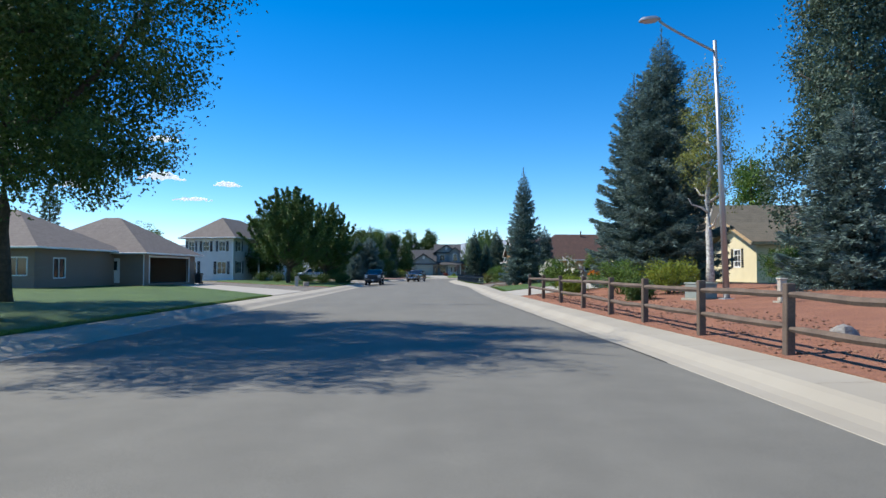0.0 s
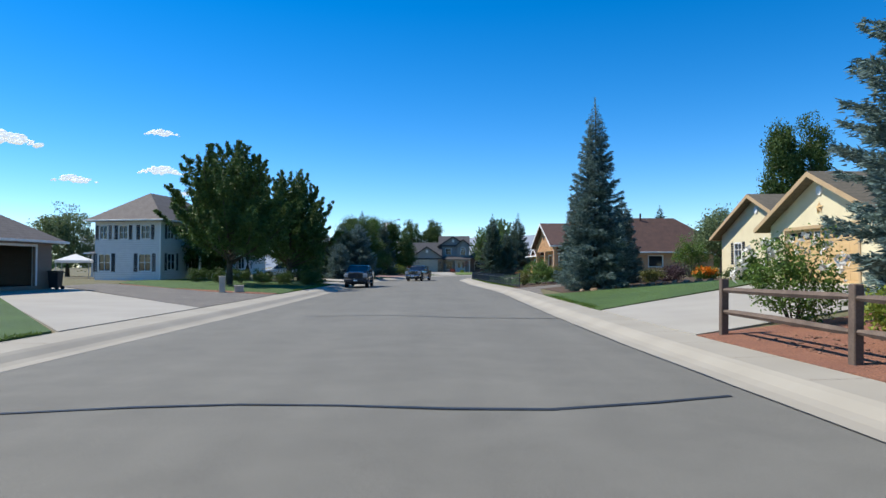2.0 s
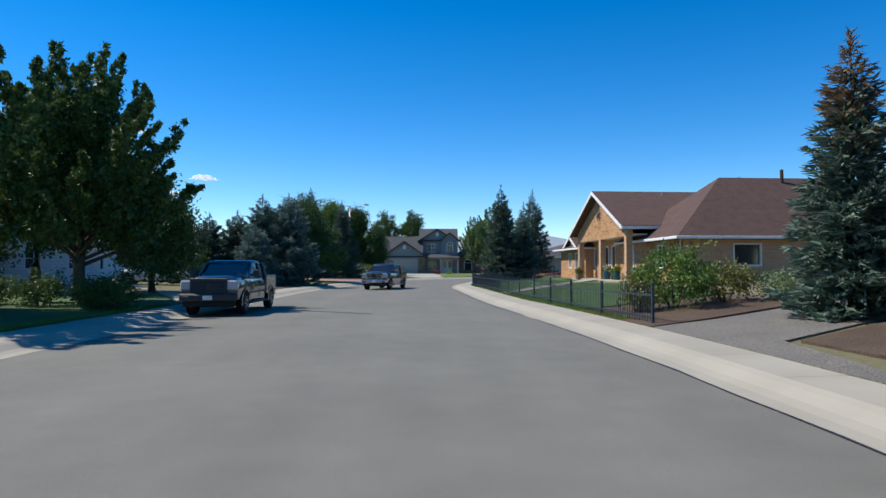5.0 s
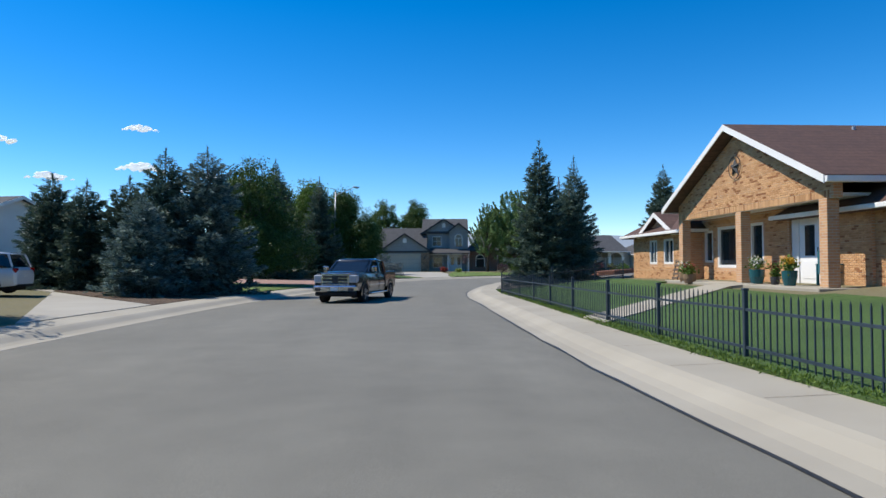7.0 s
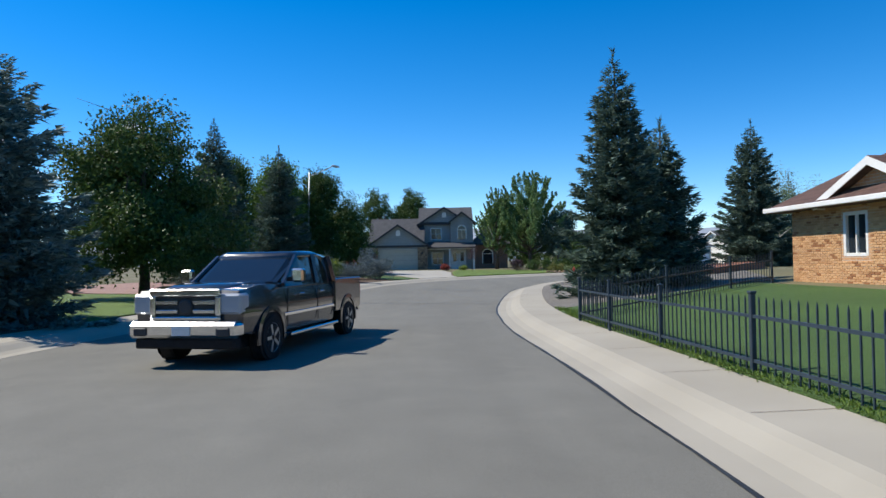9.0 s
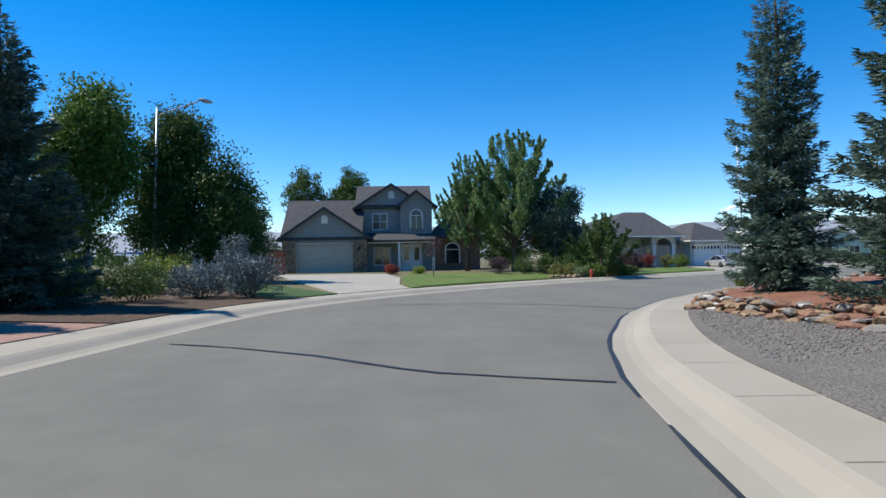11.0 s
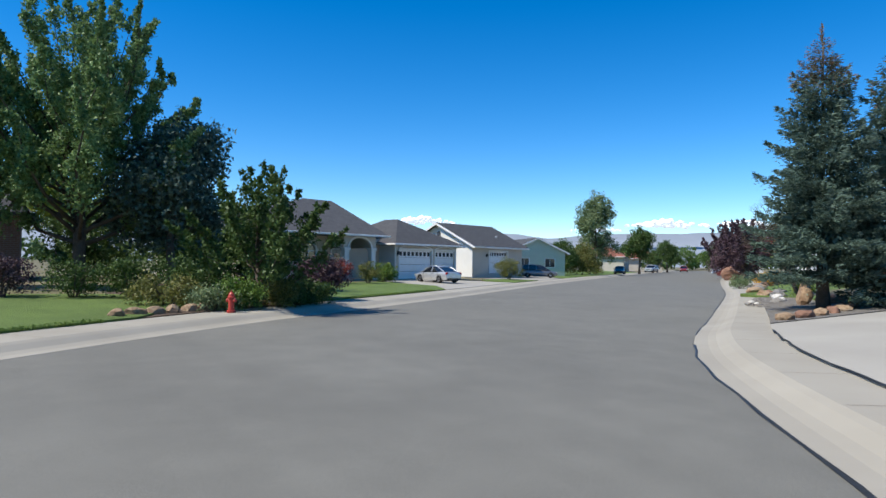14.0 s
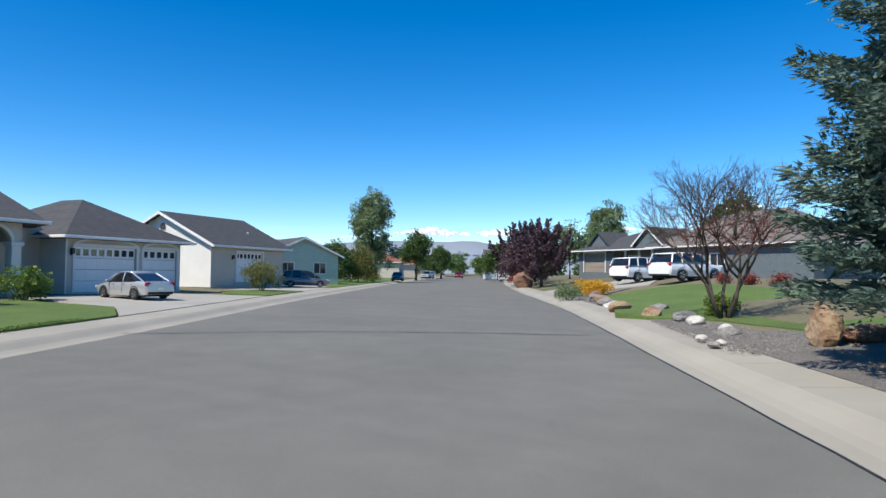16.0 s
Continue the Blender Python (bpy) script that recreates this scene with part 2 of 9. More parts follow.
SIDING_BLUE = banded("slate_siding", (0.30, 0.325, 0.32), (0.265, 0.29, 0.285), 0.18, 0.75, bump=0.4)
# slate siding with shade put into its colour, for the grey house
SIDING_SHADED = banded("shaded_slate_siding", (0.14, 0.165, 0.175), (0.12, 0.145, 0.155), 0.18, 0.75, bump=0.4)
SIDING_GREEN = banded("pale_green_siding", (0.52, 0.6, 0.5), (0.46, 0.55, 0.45), 0.18, 0.75)
STUCCO_TAN = mat("tan_stucco", (0.56, 0.5, 0.42), (0.51, 0.455, 0.38), rough=0.9, scale=1.0, fine=60, bump=0.25, amount=0.15, dist=0.006)
STUCCO_WHITE = mat("white_stucco", (0.74, 0.72, 0.66), (0.68, 0.66, 0.6), rough=0.9, scale=1.0, fine=60, bump=0.2, amount=0.12, dist=0.006)
BRICK_ORANGE = brickwork("orange_brick", (0.56, 0.31, 0.155), (0.40, 0.19, 0.095), (0.50, 0.43, 0.34))
BRICK_TAN = brickwork("tan_brick", (0.25, 0.17, 0.125), (0.19, 0.125, 0.09), (0.3, 0.26, 0.22))
BRICK_DARK = brickwork("dark_brick", (0.20, 0.115, 0.085), (0.14, 0.08, 0.06), (0.22, 0.19, 0.17))
STONE_FACING = mat("stone_facing", (0.36, 0.28, 0.2), (0.17, 0.12, 0.09), rough=0.9, scale=5, fine=18, bump=0.9, amount=0.5, dist=0.04)
SHINGLE_BROWN = banded("brown_shingles", (0.115, 0.065, 0.05), (0.085, 0.05, 0.042), 0.14)
SHINGLE_GREY = banded("grey_shingles", (0.083, 0.083, 0.085), (0.062, 0.062, 0.065), 0.14)
SHINGLE_TAUPE = banded("taupe_shingles", (0.19, 0.165, 0.145), (0.155, 0.135, 0.12), 0.14)
SHINGLE_RED = banded("red_shingles", (0.30, 0.11, 0.07), (0.24, 0.09, 0.06), 0.14)
SHINGLE_OLIVE = banded("olive_shingles", (0.15, 0.13, 0.095), (0.12, 0.105, 0.075), 0.14)
TRIM_WHITE = mat("white_trim", (0.78, 0.77, 0.74), (0.72, 0.71, 0.68), rough=0.55, scale=1.5, fine=30, bump=0.05, amount=0.1)
TRIM_TAN = mat("tan_trim", (0.5, 0.36, 0.2), (0.44, 0.31, 0.17), rough=0.6, scale=1.5, fine=30, bump=0.08, amount=0.15)
TRIM_DARK = mat("dark_trim", (0.05, 0.052, 0.055), (0.04, 0.042, 0.045), rough=0.6, scale=2, fine=30, bump=0.05, amount=0.1)
DOOR_TAN = mat("tan_door", (0.62, 0.42, 0.2), (0.56, 0.37, 0.17), rough=0.6, scale=1.5, fine=40, bump=0.1, amount=0.15)
DOOR_GREY = mat("grey_door", (0.47, 0.45, 0.37), (0.43, 0.41, 0.34), rough=0.6, scale=1.5, fine=40, bump=0.08, amount=0.12)
DOOR_TAUPE = mat("taupe_door", (0.30, 0.255, 0.21), (0.26, 0.22, 0.18), rough=0.6, scale=1.5, fine=40, bump=0.08, amount=0.12)
DOOR_WHITE = mat("white_door", (0.82, 0.81, 0.79), (0.78, 0.77, 0.75), rough=0.5, scale=1.5, fine=40, bump=0.05, amount=0.1)
SHUTTER = mat("dark_shutter", (0.022, 0.026, 0.032), (0.016, 0.019, 0.024), rough=0.6, scale=4, fine=40, bump=0.2)
GLASS = glossy("window_glass", (0.02, 0.027, 0.034), 0.06, spec=0.55)
INTERIOR = mat("dark_interior", (0.06, 0.055, 0.05), (0.04, 0.037, 0.034), rough=0.95)
IRON = mat("blue_iron", (0.035, 0.055, 0.075), (0.025, 0.04, 0.055), rough=0.5, scale=6, fine=50, bump=0.1)
STEEL = glossy("galvanised_steel", (0.42, 0.43, 0.44), 0.45, 0.8)
BOX_GREEN = mat("green_grey_paint", (0.30, 0.34, 0.31), (0.26, 0.30, 0.27), rough=0.6, scale=2, fine=30, bump=0.1, amount=0.15)
BOX_BEIGE = mat("beige_plastic", (0.52, 0.48, 0.40), (0.46, 0.42, 0.35), rough=0.6, scale=3, fine=30, bump=0.05)
HYDRANT_RED = glossy("hydrant_paint", (0.42, 0.045, 0.03), 0.45)
RUBBER = mat("rubber", (0.016, 0.016, 0.017), (0.011, 0.011, 0.012), rough=0.85, scale=10, fine=60, bump=0.2)
CHROME = glossy("chrome", (0.6, 0.61, 0.63), 0.14, 1.0)
ALLOY = glossy("alloy", (0.5, 0.51, 0.52), 0.3, 0.9)
CAR_GLASS = glossy("car_glass", (0.012, 0.014, 0.016), 0.05, spec=0.9)
PAINT_SILVER = glossy("silver_paint", (0.56, 0.57, 0.57), 0.28, 0.55, 0.8)
PAINT_GREY = glossy("grey_paint", (0.17, 0.18, 0.195), 0.28, 0.5, 0.8)
PAINT_WHITE = glossy("white_paint", (0.78, 0.78, 0.77), 0.3, 0.0, 0.8)
PAINT_DARK = glossy("dark_blue_paint", (0.018, 0.022, 0.03), 0.22, 0.2, 1.0)
PAINT_RED = glossy("red_paint", (0.25, 0.02, 0.02), 0.25, 0.1, 0.9)
LAMP_RED = glossy("tail_lamp", (0.35, 0.01, 0.01), 0.15)
LAMP_CLEAR = glossy("head_lamp", (0.4, 0.42, 0.45), 0.1, spec=0.8)
FENCE_RED = mat("red_fence", (0.24, 0.085, 0.05), (0.19, 0.065, 0.04), rough=0.85, scale=3, fine=40, bump=0.3)
TERRACOTTA = mat("teal_glaze", (0.02, 0.11, 0.12), (0.015, 0.085, 0.1), rough=0.25, scale=3, fine=30, bump=0.05)
BARREL = mat("barrel_wood", (0.30, 0.20, 0.12), (0.22, 0.145, 0.09), rough=0.85, scale=4, fine=40, bump=0.4)
CHAIR_TEAL = mat("teal_chair_paint", (0.02, 0.14, 0.17), (0.016, 0.11, 0.14), rough=0.6, scale=4, fine=30, bump=0.1)
CLOTH_RED = mat("red_cloth", (0.42, 0.03, 0.04), (0.36, 0.025, 0.035), rough=0.9, scale=4, fine=60, bump=0.1)
CLOTH_GOLD = mat("gold_cloth", (0.75, 0.4, 0.04), (0.68, 0.34, 0.03), rough=0.8, scale=4, fine=200, bump=0.1)
BIN_PLASTIC = mat("bin_plastic", (0.03, 0.032, 0.036), (0.022, 0.024, 0.028), rough=0.45, scale=3, fine=60, bump=0.05)
CLOTH_WHITE = mat("white_cloth", (0.75, 0.74, 0.72), (0.68, 0.67, 0.65), rough=0.9, scale=4, fine=60, bump=0.1)
CLOTH_BLUE = mat("blue_cloth", (0.025, 0.035, 0.16), (0.02, 0.03, 0.13), rough=0.9, scale=4, fine=60, bump=0.1)
CLOTH_PURPLE = mat("purple_cloth", (0.07, 0.045, 0.30), (0.055, 0.035, 0.25), rough=0.9, scale=4, fine=60, bump=0.1)
CLOUD = mat("cloud_white", (0.9, 0.9, 0.9), (0.82, 0.83, 0.85), rough=1.0, scale=0.01, fine=0.05, bump=0.0, amount=0.05)
# clouds glow a little, in place of sunlight scattered inside them
_cb = CLOUD.node_tree.nodes["Principled BSDF"]
_cb.inputs["Emission Color"].default_value, _cb.inputs["Emission Strength"].default_value = (0.93, 0.97, 1, 1), 0.4
# the haze of distance is mixed into this pale blue-grey hill colour
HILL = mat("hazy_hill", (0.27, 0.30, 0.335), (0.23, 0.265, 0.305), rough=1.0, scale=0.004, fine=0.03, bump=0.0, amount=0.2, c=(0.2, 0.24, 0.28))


# ---- mesh helpers ----
def part(name, bm, material, parent=None, label="", smooth=False):
    me = bpy.data.meshes.new(name)
    if isinstance(bm, bmesh.types.BMesh):
        bm.to_mesh(me)
        bm.free()
    else:
        me.from_pydata(*bm)
    me.materials.append(material)
    if smooth:
        me.shade_smooth()
    ob = new(name, me)
    if parent:
        ob.parent = parent
    if label:
        ob["label"] = label
    return ob


def share(name, data, parent, m=None, label=""):
    """A further piece that uses mesh data made before."""
    ob = new(name, data)
    ob.parent = parent
    if m is not None:
        ob.matrix_basis = m
    if label:
        ob["label"] = label
    return ob


def thing(name, x, y, z=0.0, turn=0.0, label="", category="", group="", kind="", scale=1.0):
    e = new(name)
    e.empty_display_size = 0.2
    e.matrix_basis = pose(x, y, z, 0, 0, turn) @ Matrix.Scale(scale, 4)
    return tagged(e, label, category, group, kind)


def box(bm, x0, x1, y0, y1, z0, z1, bevel=0.0):
    r = bmesh.ops.create_cube(bm, size=1.0, matrix=Matrix.LocRotScale(((x0 + x1) / 2, (y0 + y1) / 2, (z0 + z1) / 2), None, (x1 - x0, y1 - y0, z1 - z0)))
    if bevel:
        edges = list({e for v in r["verts"] for e in v.link_edges})
        bmesh.ops.bevel(bm, geom=edges, offset=bevel, segments=1, affect="EDGES", profile=0.5)
    return bm


def boxes(*rows, bevel=0.0):
    bm = bmesh.new()
    for r in rows:
        box(bm, *r, bevel=bevel)
    return bm


def prism(pts, a0, a1, axis="z"):
    """A straight prism over a polygon. axis z: pts are (x, y); axis y: pts are (x, z), swept along y; axis x: pts are (y, z)."""
    def at(p, a):
        return (p[0], p[1], a) if axis == "z" else (p[0], a, p[1]) if axis == "y" else (a, p[0], p[1])
    n = len(pts)
    v = [at(p, a0) for p in pts] + [at(p, a1) for p in pts]
    f = [tuple(range(n))[::-1], tuple(range(n, 2 * n))] + [(i, (i + 1) % n, n + (i + 1) % n, n + i) for i in range(n)]
    bm = bmesh.new()
    vs = [bm.verts.new(p) for p in v]
    for q in f:
        bm.faces.new([vs[i] for i in q])
    bmesh.ops.recalc_face_normals(bm, faces=bm.faces)
    return bm


def tube(pts, radii, sides=8, bm=None):
    """A tapered tube along a line of points."""
    bm = bm or bmesh.new()
    rings = []
    pts = [Vector(p) for p in pts]
    for i, p in enumerate(pts):
        d = (pts[min(i + 1, len(pts) - 1)] - pts[max(i - 1, 0)]).normalized()
        q = d.to_track_quat("Z", "Y")
        rings.append([bm.verts.new(p + q @ Vector((radii[i] * math.cos(a), radii[i] * math.sin(a), 0))) for a in (2 * math.pi * k / sides for k in range(sides))])
    for a, b in zip(rings, rings[1:]):
        for k in range(sides):
            bm.faces.new((a[k], a[(k + 1) % sides], b[(k + 1) % sides], b[k]))
    bm.faces.new(rings[0][::-1])
    bm.faces.new(rings[-1])
    return bm


def lathe(profile, sides=16, bm=None, caps=True):
    """Profile rows (radius, z), turned about z."""
    bm = bm or bmesh.new()
    rings = [[bm.verts.new((r * math.cos(2 * math.pi * k / sides), r * math.sin(2 * math.pi * k / sides), z)) for k in range(sides)] for r, z in profile]
    for a, b in zip(rings, rings[1:]):
        for k in range(sides):
            bm.faces.new((a[k], a[(k + 1) % sides], b[(k + 1) % sides], b[k]))
    if caps:
        bm.faces.new(rings[0][::-1])
        bm.faces.new(rings[-1])
    return bm


# ---- the street's lines and the lie of the land ----
RIGHT = [(3.6, -90), (3.5, 8), (3.3, 15), (3.0, 25), (2.8, 33), (2.8, 45), (2.85, 55), (2.5, 63), (2.1, 69), (1.95, 75), (1.85, 82), (1.75, 87), (2.0, 91), (2.75, 96), (3.5, 100), (4.2, 103), (5.3, 106), (7.1, 109.7), (10.2, 114.2), (13.3, 117.2), (15.4, 119.25), (17.5, 121.1), (20.2, 122.95), (23.2, 124.65), (26.5, 126.55), (31.5, 129.45), (39.2, 134.0), (52, 142.2), (80, 159.6), (126, 186), (205, 230)]
LEFT = [(-6.6, -90), (-6.6, 20), (-6.5, 30), (-6.4, 40), (-6.5, 60), (-6.6, 75), (-6.35, 83), (-5.5, 90), (-4.3, 98), (-3.0, 106), (-1.5, 112.6), (0.5, 116.6), (3.0, 119.9), (6.3, 123.3), (12.6, 128.6), (18.9, 132.9), (25.5, 137.4), (36.8, 145.6), (52, 156), (86, 178.8), (140, 214), (210, 258)]


def smooth_line(pts, steps=6):
    """A Catmull-Rom line through the points."""
    p = [np.array(q, float) for q in pts]
    p = [2 * p[0] - p[1], *p, 2 * p[-1] - p[-2]]
    out = []
    for a, b, c, d in zip(p, p[1:], p[2:], p[3:]):
        n = max(2, min(steps, int(np.linalg.norm(c - b) / 0.8)))
        for k in range(n):
            t = k / n
            t0, t1, t2, t3 = 0.0, np.linalg.norm(b - a) ** 0.5, 0.0, 0.0
            t2 = t1 + np.linalg.norm(c - b) ** 0.5
            t3 = t2 + np.linalg.norm(d - c) ** 0.5
            u = t1 + (t2 - t1) * t
            a1, a2, a3 = ((t1 - u) * a + u * b) / t1, ((t2 - u) * b + (u - t1) * c) / (t2 - t1), ((t3 - u) * c + (u - t2) * d) / (t3 - t2)
            b1, b2 = ((t2 - u) * a1 + u * a2) / t2, ((t3 - u) * a2 + (u - t1) * a3) / (t3 - t1)
            out.append(((t2 - u) * b1 + (u - t1) * b2) / (t2 - t1))
    out.append(p[-2])
    return np.array(out)


def offset(line, d):
    """The line moved d metres to the right of its direction."""
    t = np.gradient(line, axis=0)
    t /= np.linalg.norm(t, axis=1)[:, None]
    return line + d * np.stack([t[:, 1], -t[:, 0]], 1)


R_EDGE, L_EDGE = smooth_line(RIGHT), smooth_line(LEFT)
R_WIDTH, L_WIDTH = 1.35, 1.55
R_BACK, L_BACK = offset(R_EDGE, R_WIDTH), offset(L_EDGE, -L_WIDTH)
WALK_Z = 0.14


def reach(line, x, y):
    """Distance from a line of points."""
    a, b = line[:-1], line[1:]
    d, p = b - a, np.array((x, y)) - a
    t = np.clip((p * d).sum(1) / (d * d).sum(1), 0, 1)
    return float(np.sqrt(((p - t[:, None] * d) ** 2).sum(1).min()))


def bank(x):
    """Slope of the yards on the right side: steeper below the grey house."""
    a, b = min(max((x - 33) / 9, 0.0), 1.0), min(max((100 - x) / 15, 0.0), 1.0)
    return 0.08 + 0.05 * a * a * (3 - 2 * a) * b


def land(x, y):
    """Height of the ground: yards rise gently behind the walks."""
    r, l = reach(R_BACK, x, y), reach(L_BACK, x, y)
    if r < l:
        return WALK_Z + bank(x) * min(r, 8.0)
    return WALK_Z + 0.025 * min(l, 12.0)


def ribbon(line, cols):
    """Rows of points along a line: cols are (offset to the right, height)."""
    v, f = [], []
    lines = [offset(line, d) for d, z in cols]
    for i in range(len(line)):
        for k, (d, z) in enumerate(cols):
            v.append((*lines[k][i], z))
    n = len(cols)
    for i in range(len(line) - 1):
        for k in range(n - 1):
            f.append((i * n + k, i * n + k + 1, (i + 1) * n + k + 1, (i + 1) * n + k))
    return v, [], f


def ground_sheet():
    v, f = [], []
    n = 8
    m = 160
    def resample(line, m):
        s = np.concatenate([[0], np.cumsum(np.linalg.norm(np.diff(line, axis=0), axis=1))])
        u = np.linspace(0, s[-1], m)
        return np.stack([np.interp(u, s, line[:, 0]), np.interp(u, s, line[:, 1])], 1)
    rb, lb = resample(R_BACK, m), resample(L_BACK, m)
    r8, l12 = resample(offset(R_BACK, 8.0), m), resample(offset(L_BACK, -12.0), m)
    for i in range(m):
        t = i / (m - 1)
        lf = np.array((-4000 + 4400 * max(0, (t - 0.6) / 0.4) ** 2, -3000 + 6500 * min(1, t / 0.8)))
        rf = np.array((4200.0, -3000 + 3600 * t))
        back = np.array((0.0, -2900.0)) if i == 0 else np.array((2600.0, 1500.0)) if i == m - 1 else 0.0
        row = [(*lf, 0.4), (*(l12[i] + back), WALK_Z + 0.3), (*(lb[i] + back), WALK_Z - 0.01), (*(lb[i] + back), -0.25), (*(rb[i] + back), -0.25), (*(rb[i] + back), WALK_Z - 0.01), (*(r8[i] + back), WALK_Z + 8.0 * bank(r8[i][0])), (*rf, 0.7)]
        v += row
    for i in range(m - 1):
        for k in range(n - 1):
            f.append((i * n + k, i * n + k + 1, (i + 1) * n + k + 1, (i + 1) * n + k))
    return v, [], f


tagged(part("ground", ground_sheet(), DIRT), "dry pale ground with patchy grass between the plots", "ground", kind="structure")


def road_sheet():
    m = 260
    def resample(line):
        s = np.concatenate([[0], np.cumsum(np.linalg.norm(np.diff(line, axis=0), axis=1))])
        u = np.linspace(0, s[-1], m)
        return np.stack([np.interp(u, s, line[:, 0]), np.interp(u, s, line[:, 1])], 1)
    a, b = resample(L_EDGE), resample(R_EDGE)
    v, f = [], []
    for i in range(m):
        for k, t in enumerate((0, 0.25, 0.5, 0.75, 1)):
            p = a[i] * (1 - t) + b[i] * t
            v.append((*p, 0.0 + 0.05 * (1 - (2 * t - 1) ** 2)))
    for i in range(m - 1):
        for k in range(4):
            f.append((i * 5 + k, i * 5 + k + 1, (i + 1) * 5 + k + 1, (i + 1) * 5 + k))
    return v, [], f


tagged(part("road", road_sheet(), ASPHALT, smooth=True), "grey worn asphalt street curving between front yards", "road", kind="structure")
CURB = [(-0.03, -0.02), (0.0, 0.006), (0.22, 0.012), (0.36, 0.04), (0.52, 0.11), (0.62, WALK_Z)]
tagged(part("pavement", ribbon(R_EDGE, CURB + [(R_WIDTH, WALK_Z + 0.015), (R_WIDTH + 0.01, -0.1)]), CONCRETE, smooth=False), "pale concrete walk with a rolled kerb", "pavement", kind="structure")
tagged(part("pavement", ribbon(L_EDGE, [(-d, z) for d, z in CURB] + [(-L_WIDTH, WALK_Z + 0.015), (-L_WIDTH - 0.01, -0.1)]), CONCRETE, smooth=False), "pale concrete walk with a rolled kerb", "pavement", kind="structure")


def patch(name, pts, material, label, category, lift=0.03, smooth_steps=0, step=2.0):
    """A piece of yard over a polygon, lying on the land, with a thick edge."""
    if smooth_steps:
        ring = smooth_line(list(pts) + [pts[0]], smooth_steps)[:-1]
    else:
        ring = pts
    bm = bmesh.new()
    bm.faces.new([bm.verts.new((p[0], p[1], 0)) for p in ring])
    bm.normal_update()
    if bm.faces[:][0].normal.z < 0:
        bmesh.ops.reverse_faces(bm, faces=bm.faces[:])
    xs, ys = [p[0] for p in ring], [p[1] for p in ring]
    for lo, hi, no in ((min(xs), max(xs), (1, 0, 0)), (min(ys), max(ys), (0, 1, 0))):
        k = lo + step
        while k < hi - 0.2:
            bmesh.ops.bisect_plane(bm, geom=bm.verts[:] + bm.edges[:] + bm.faces[:], plane_co=[k * c for c in no], plane_no=no)
            k += step
    edge = [e for e in bm.edges if e.is_boundary]
    bmesh.ops.triangulate(bm, faces=bm.faces[:])
    r = bmesh.ops.extrude_edge_only(bm, edges=edge)
    low = {g for g in r["geom"] if isinstance(g, bmesh.types.BMVert)}
    for v in bm.verts:
        v.co.z = land(v.co.x, v.co.y) + (lift if v not in low else -0.25)
    bmesh.ops.recalc_face_normals(bm, faces=bm.faces[:])
    return tagged(part(name, bm, material), label, category, kind="structure")


# ---- plants ----
def blades(centres, dirs, length, width, rng, droop=0.0):
    """Narrow pointed blades (two triangles each) from centres along dirs."""
    n = len(centres)
    d = dirs / np.linalg.norm(dirs, axis=1)[:, None]
    side = np.cross(d, rng.normal(size=(n, 3)))
    side /= np.linalg.norm(side, axis=1)[:, None] + 1e-9
    L = (length * rng.uniform(0.7, 1.3, n))[:, None]
    w = (width * rng.uniform(0.7, 1.3, n))[:, None]
    mid = centres + d * L * 0.45
    tip = centres + d * L
    tip[:, 2] -= droop * L[:, 0]
    v = np.stack([centres, mid + side * w / 2, tip, mid - side * w / 2], 1).reshape(-1, 3)
    i = np.arange(n)[:, None] * 4
    f = np.concatenate([i, i + 1, i + 2, i + 3], 1)
    return v, f


def needles(centres, dirs, length, width, rng, droop=0.0):
    """Slim three-cornered blades that taper from centres along dirs."""
    n = len(centres)
    d = dirs / np.linalg.norm(dirs, axis=1)[:, None]
    side = np.cross(d, rng.normal(size=(n, 3)))
    side /= np.linalg.norm(side, axis=1)[:, None] + 1e-9
    L = (length * rng.uniform(0.7, 1.3, n))[:, None]
    w = (width * rng.uniform(0.7, 1.3, n))[:, None]
    tip = centres + d * L
    tip[:, 2] -= droop * L[:, 0]
    v = np.stack([centres + side * w / 2, tip, centres - side * w / 2], 1).reshape(-1, 3)
    return v, np.arange(n * 3).reshape(-1, 3)


def leaves(centres, size, rng, lean=None):
    """Small leaves facing every way."""
    d = rng.normal(size=(len(centres), 3))
    if lean is not None:
        d = d + lean
    return needles(centres, d, size, size * 0.8, rng)


def merged(*parts):
    v = np.concatenate([p[0] for p in parts])
    off, fs = 0, []
    for p in parts:
        fs.append(p[1] + off)
        off += len(p[0])
    return v.tolist(), [], np.concatenate(fs).tolist()


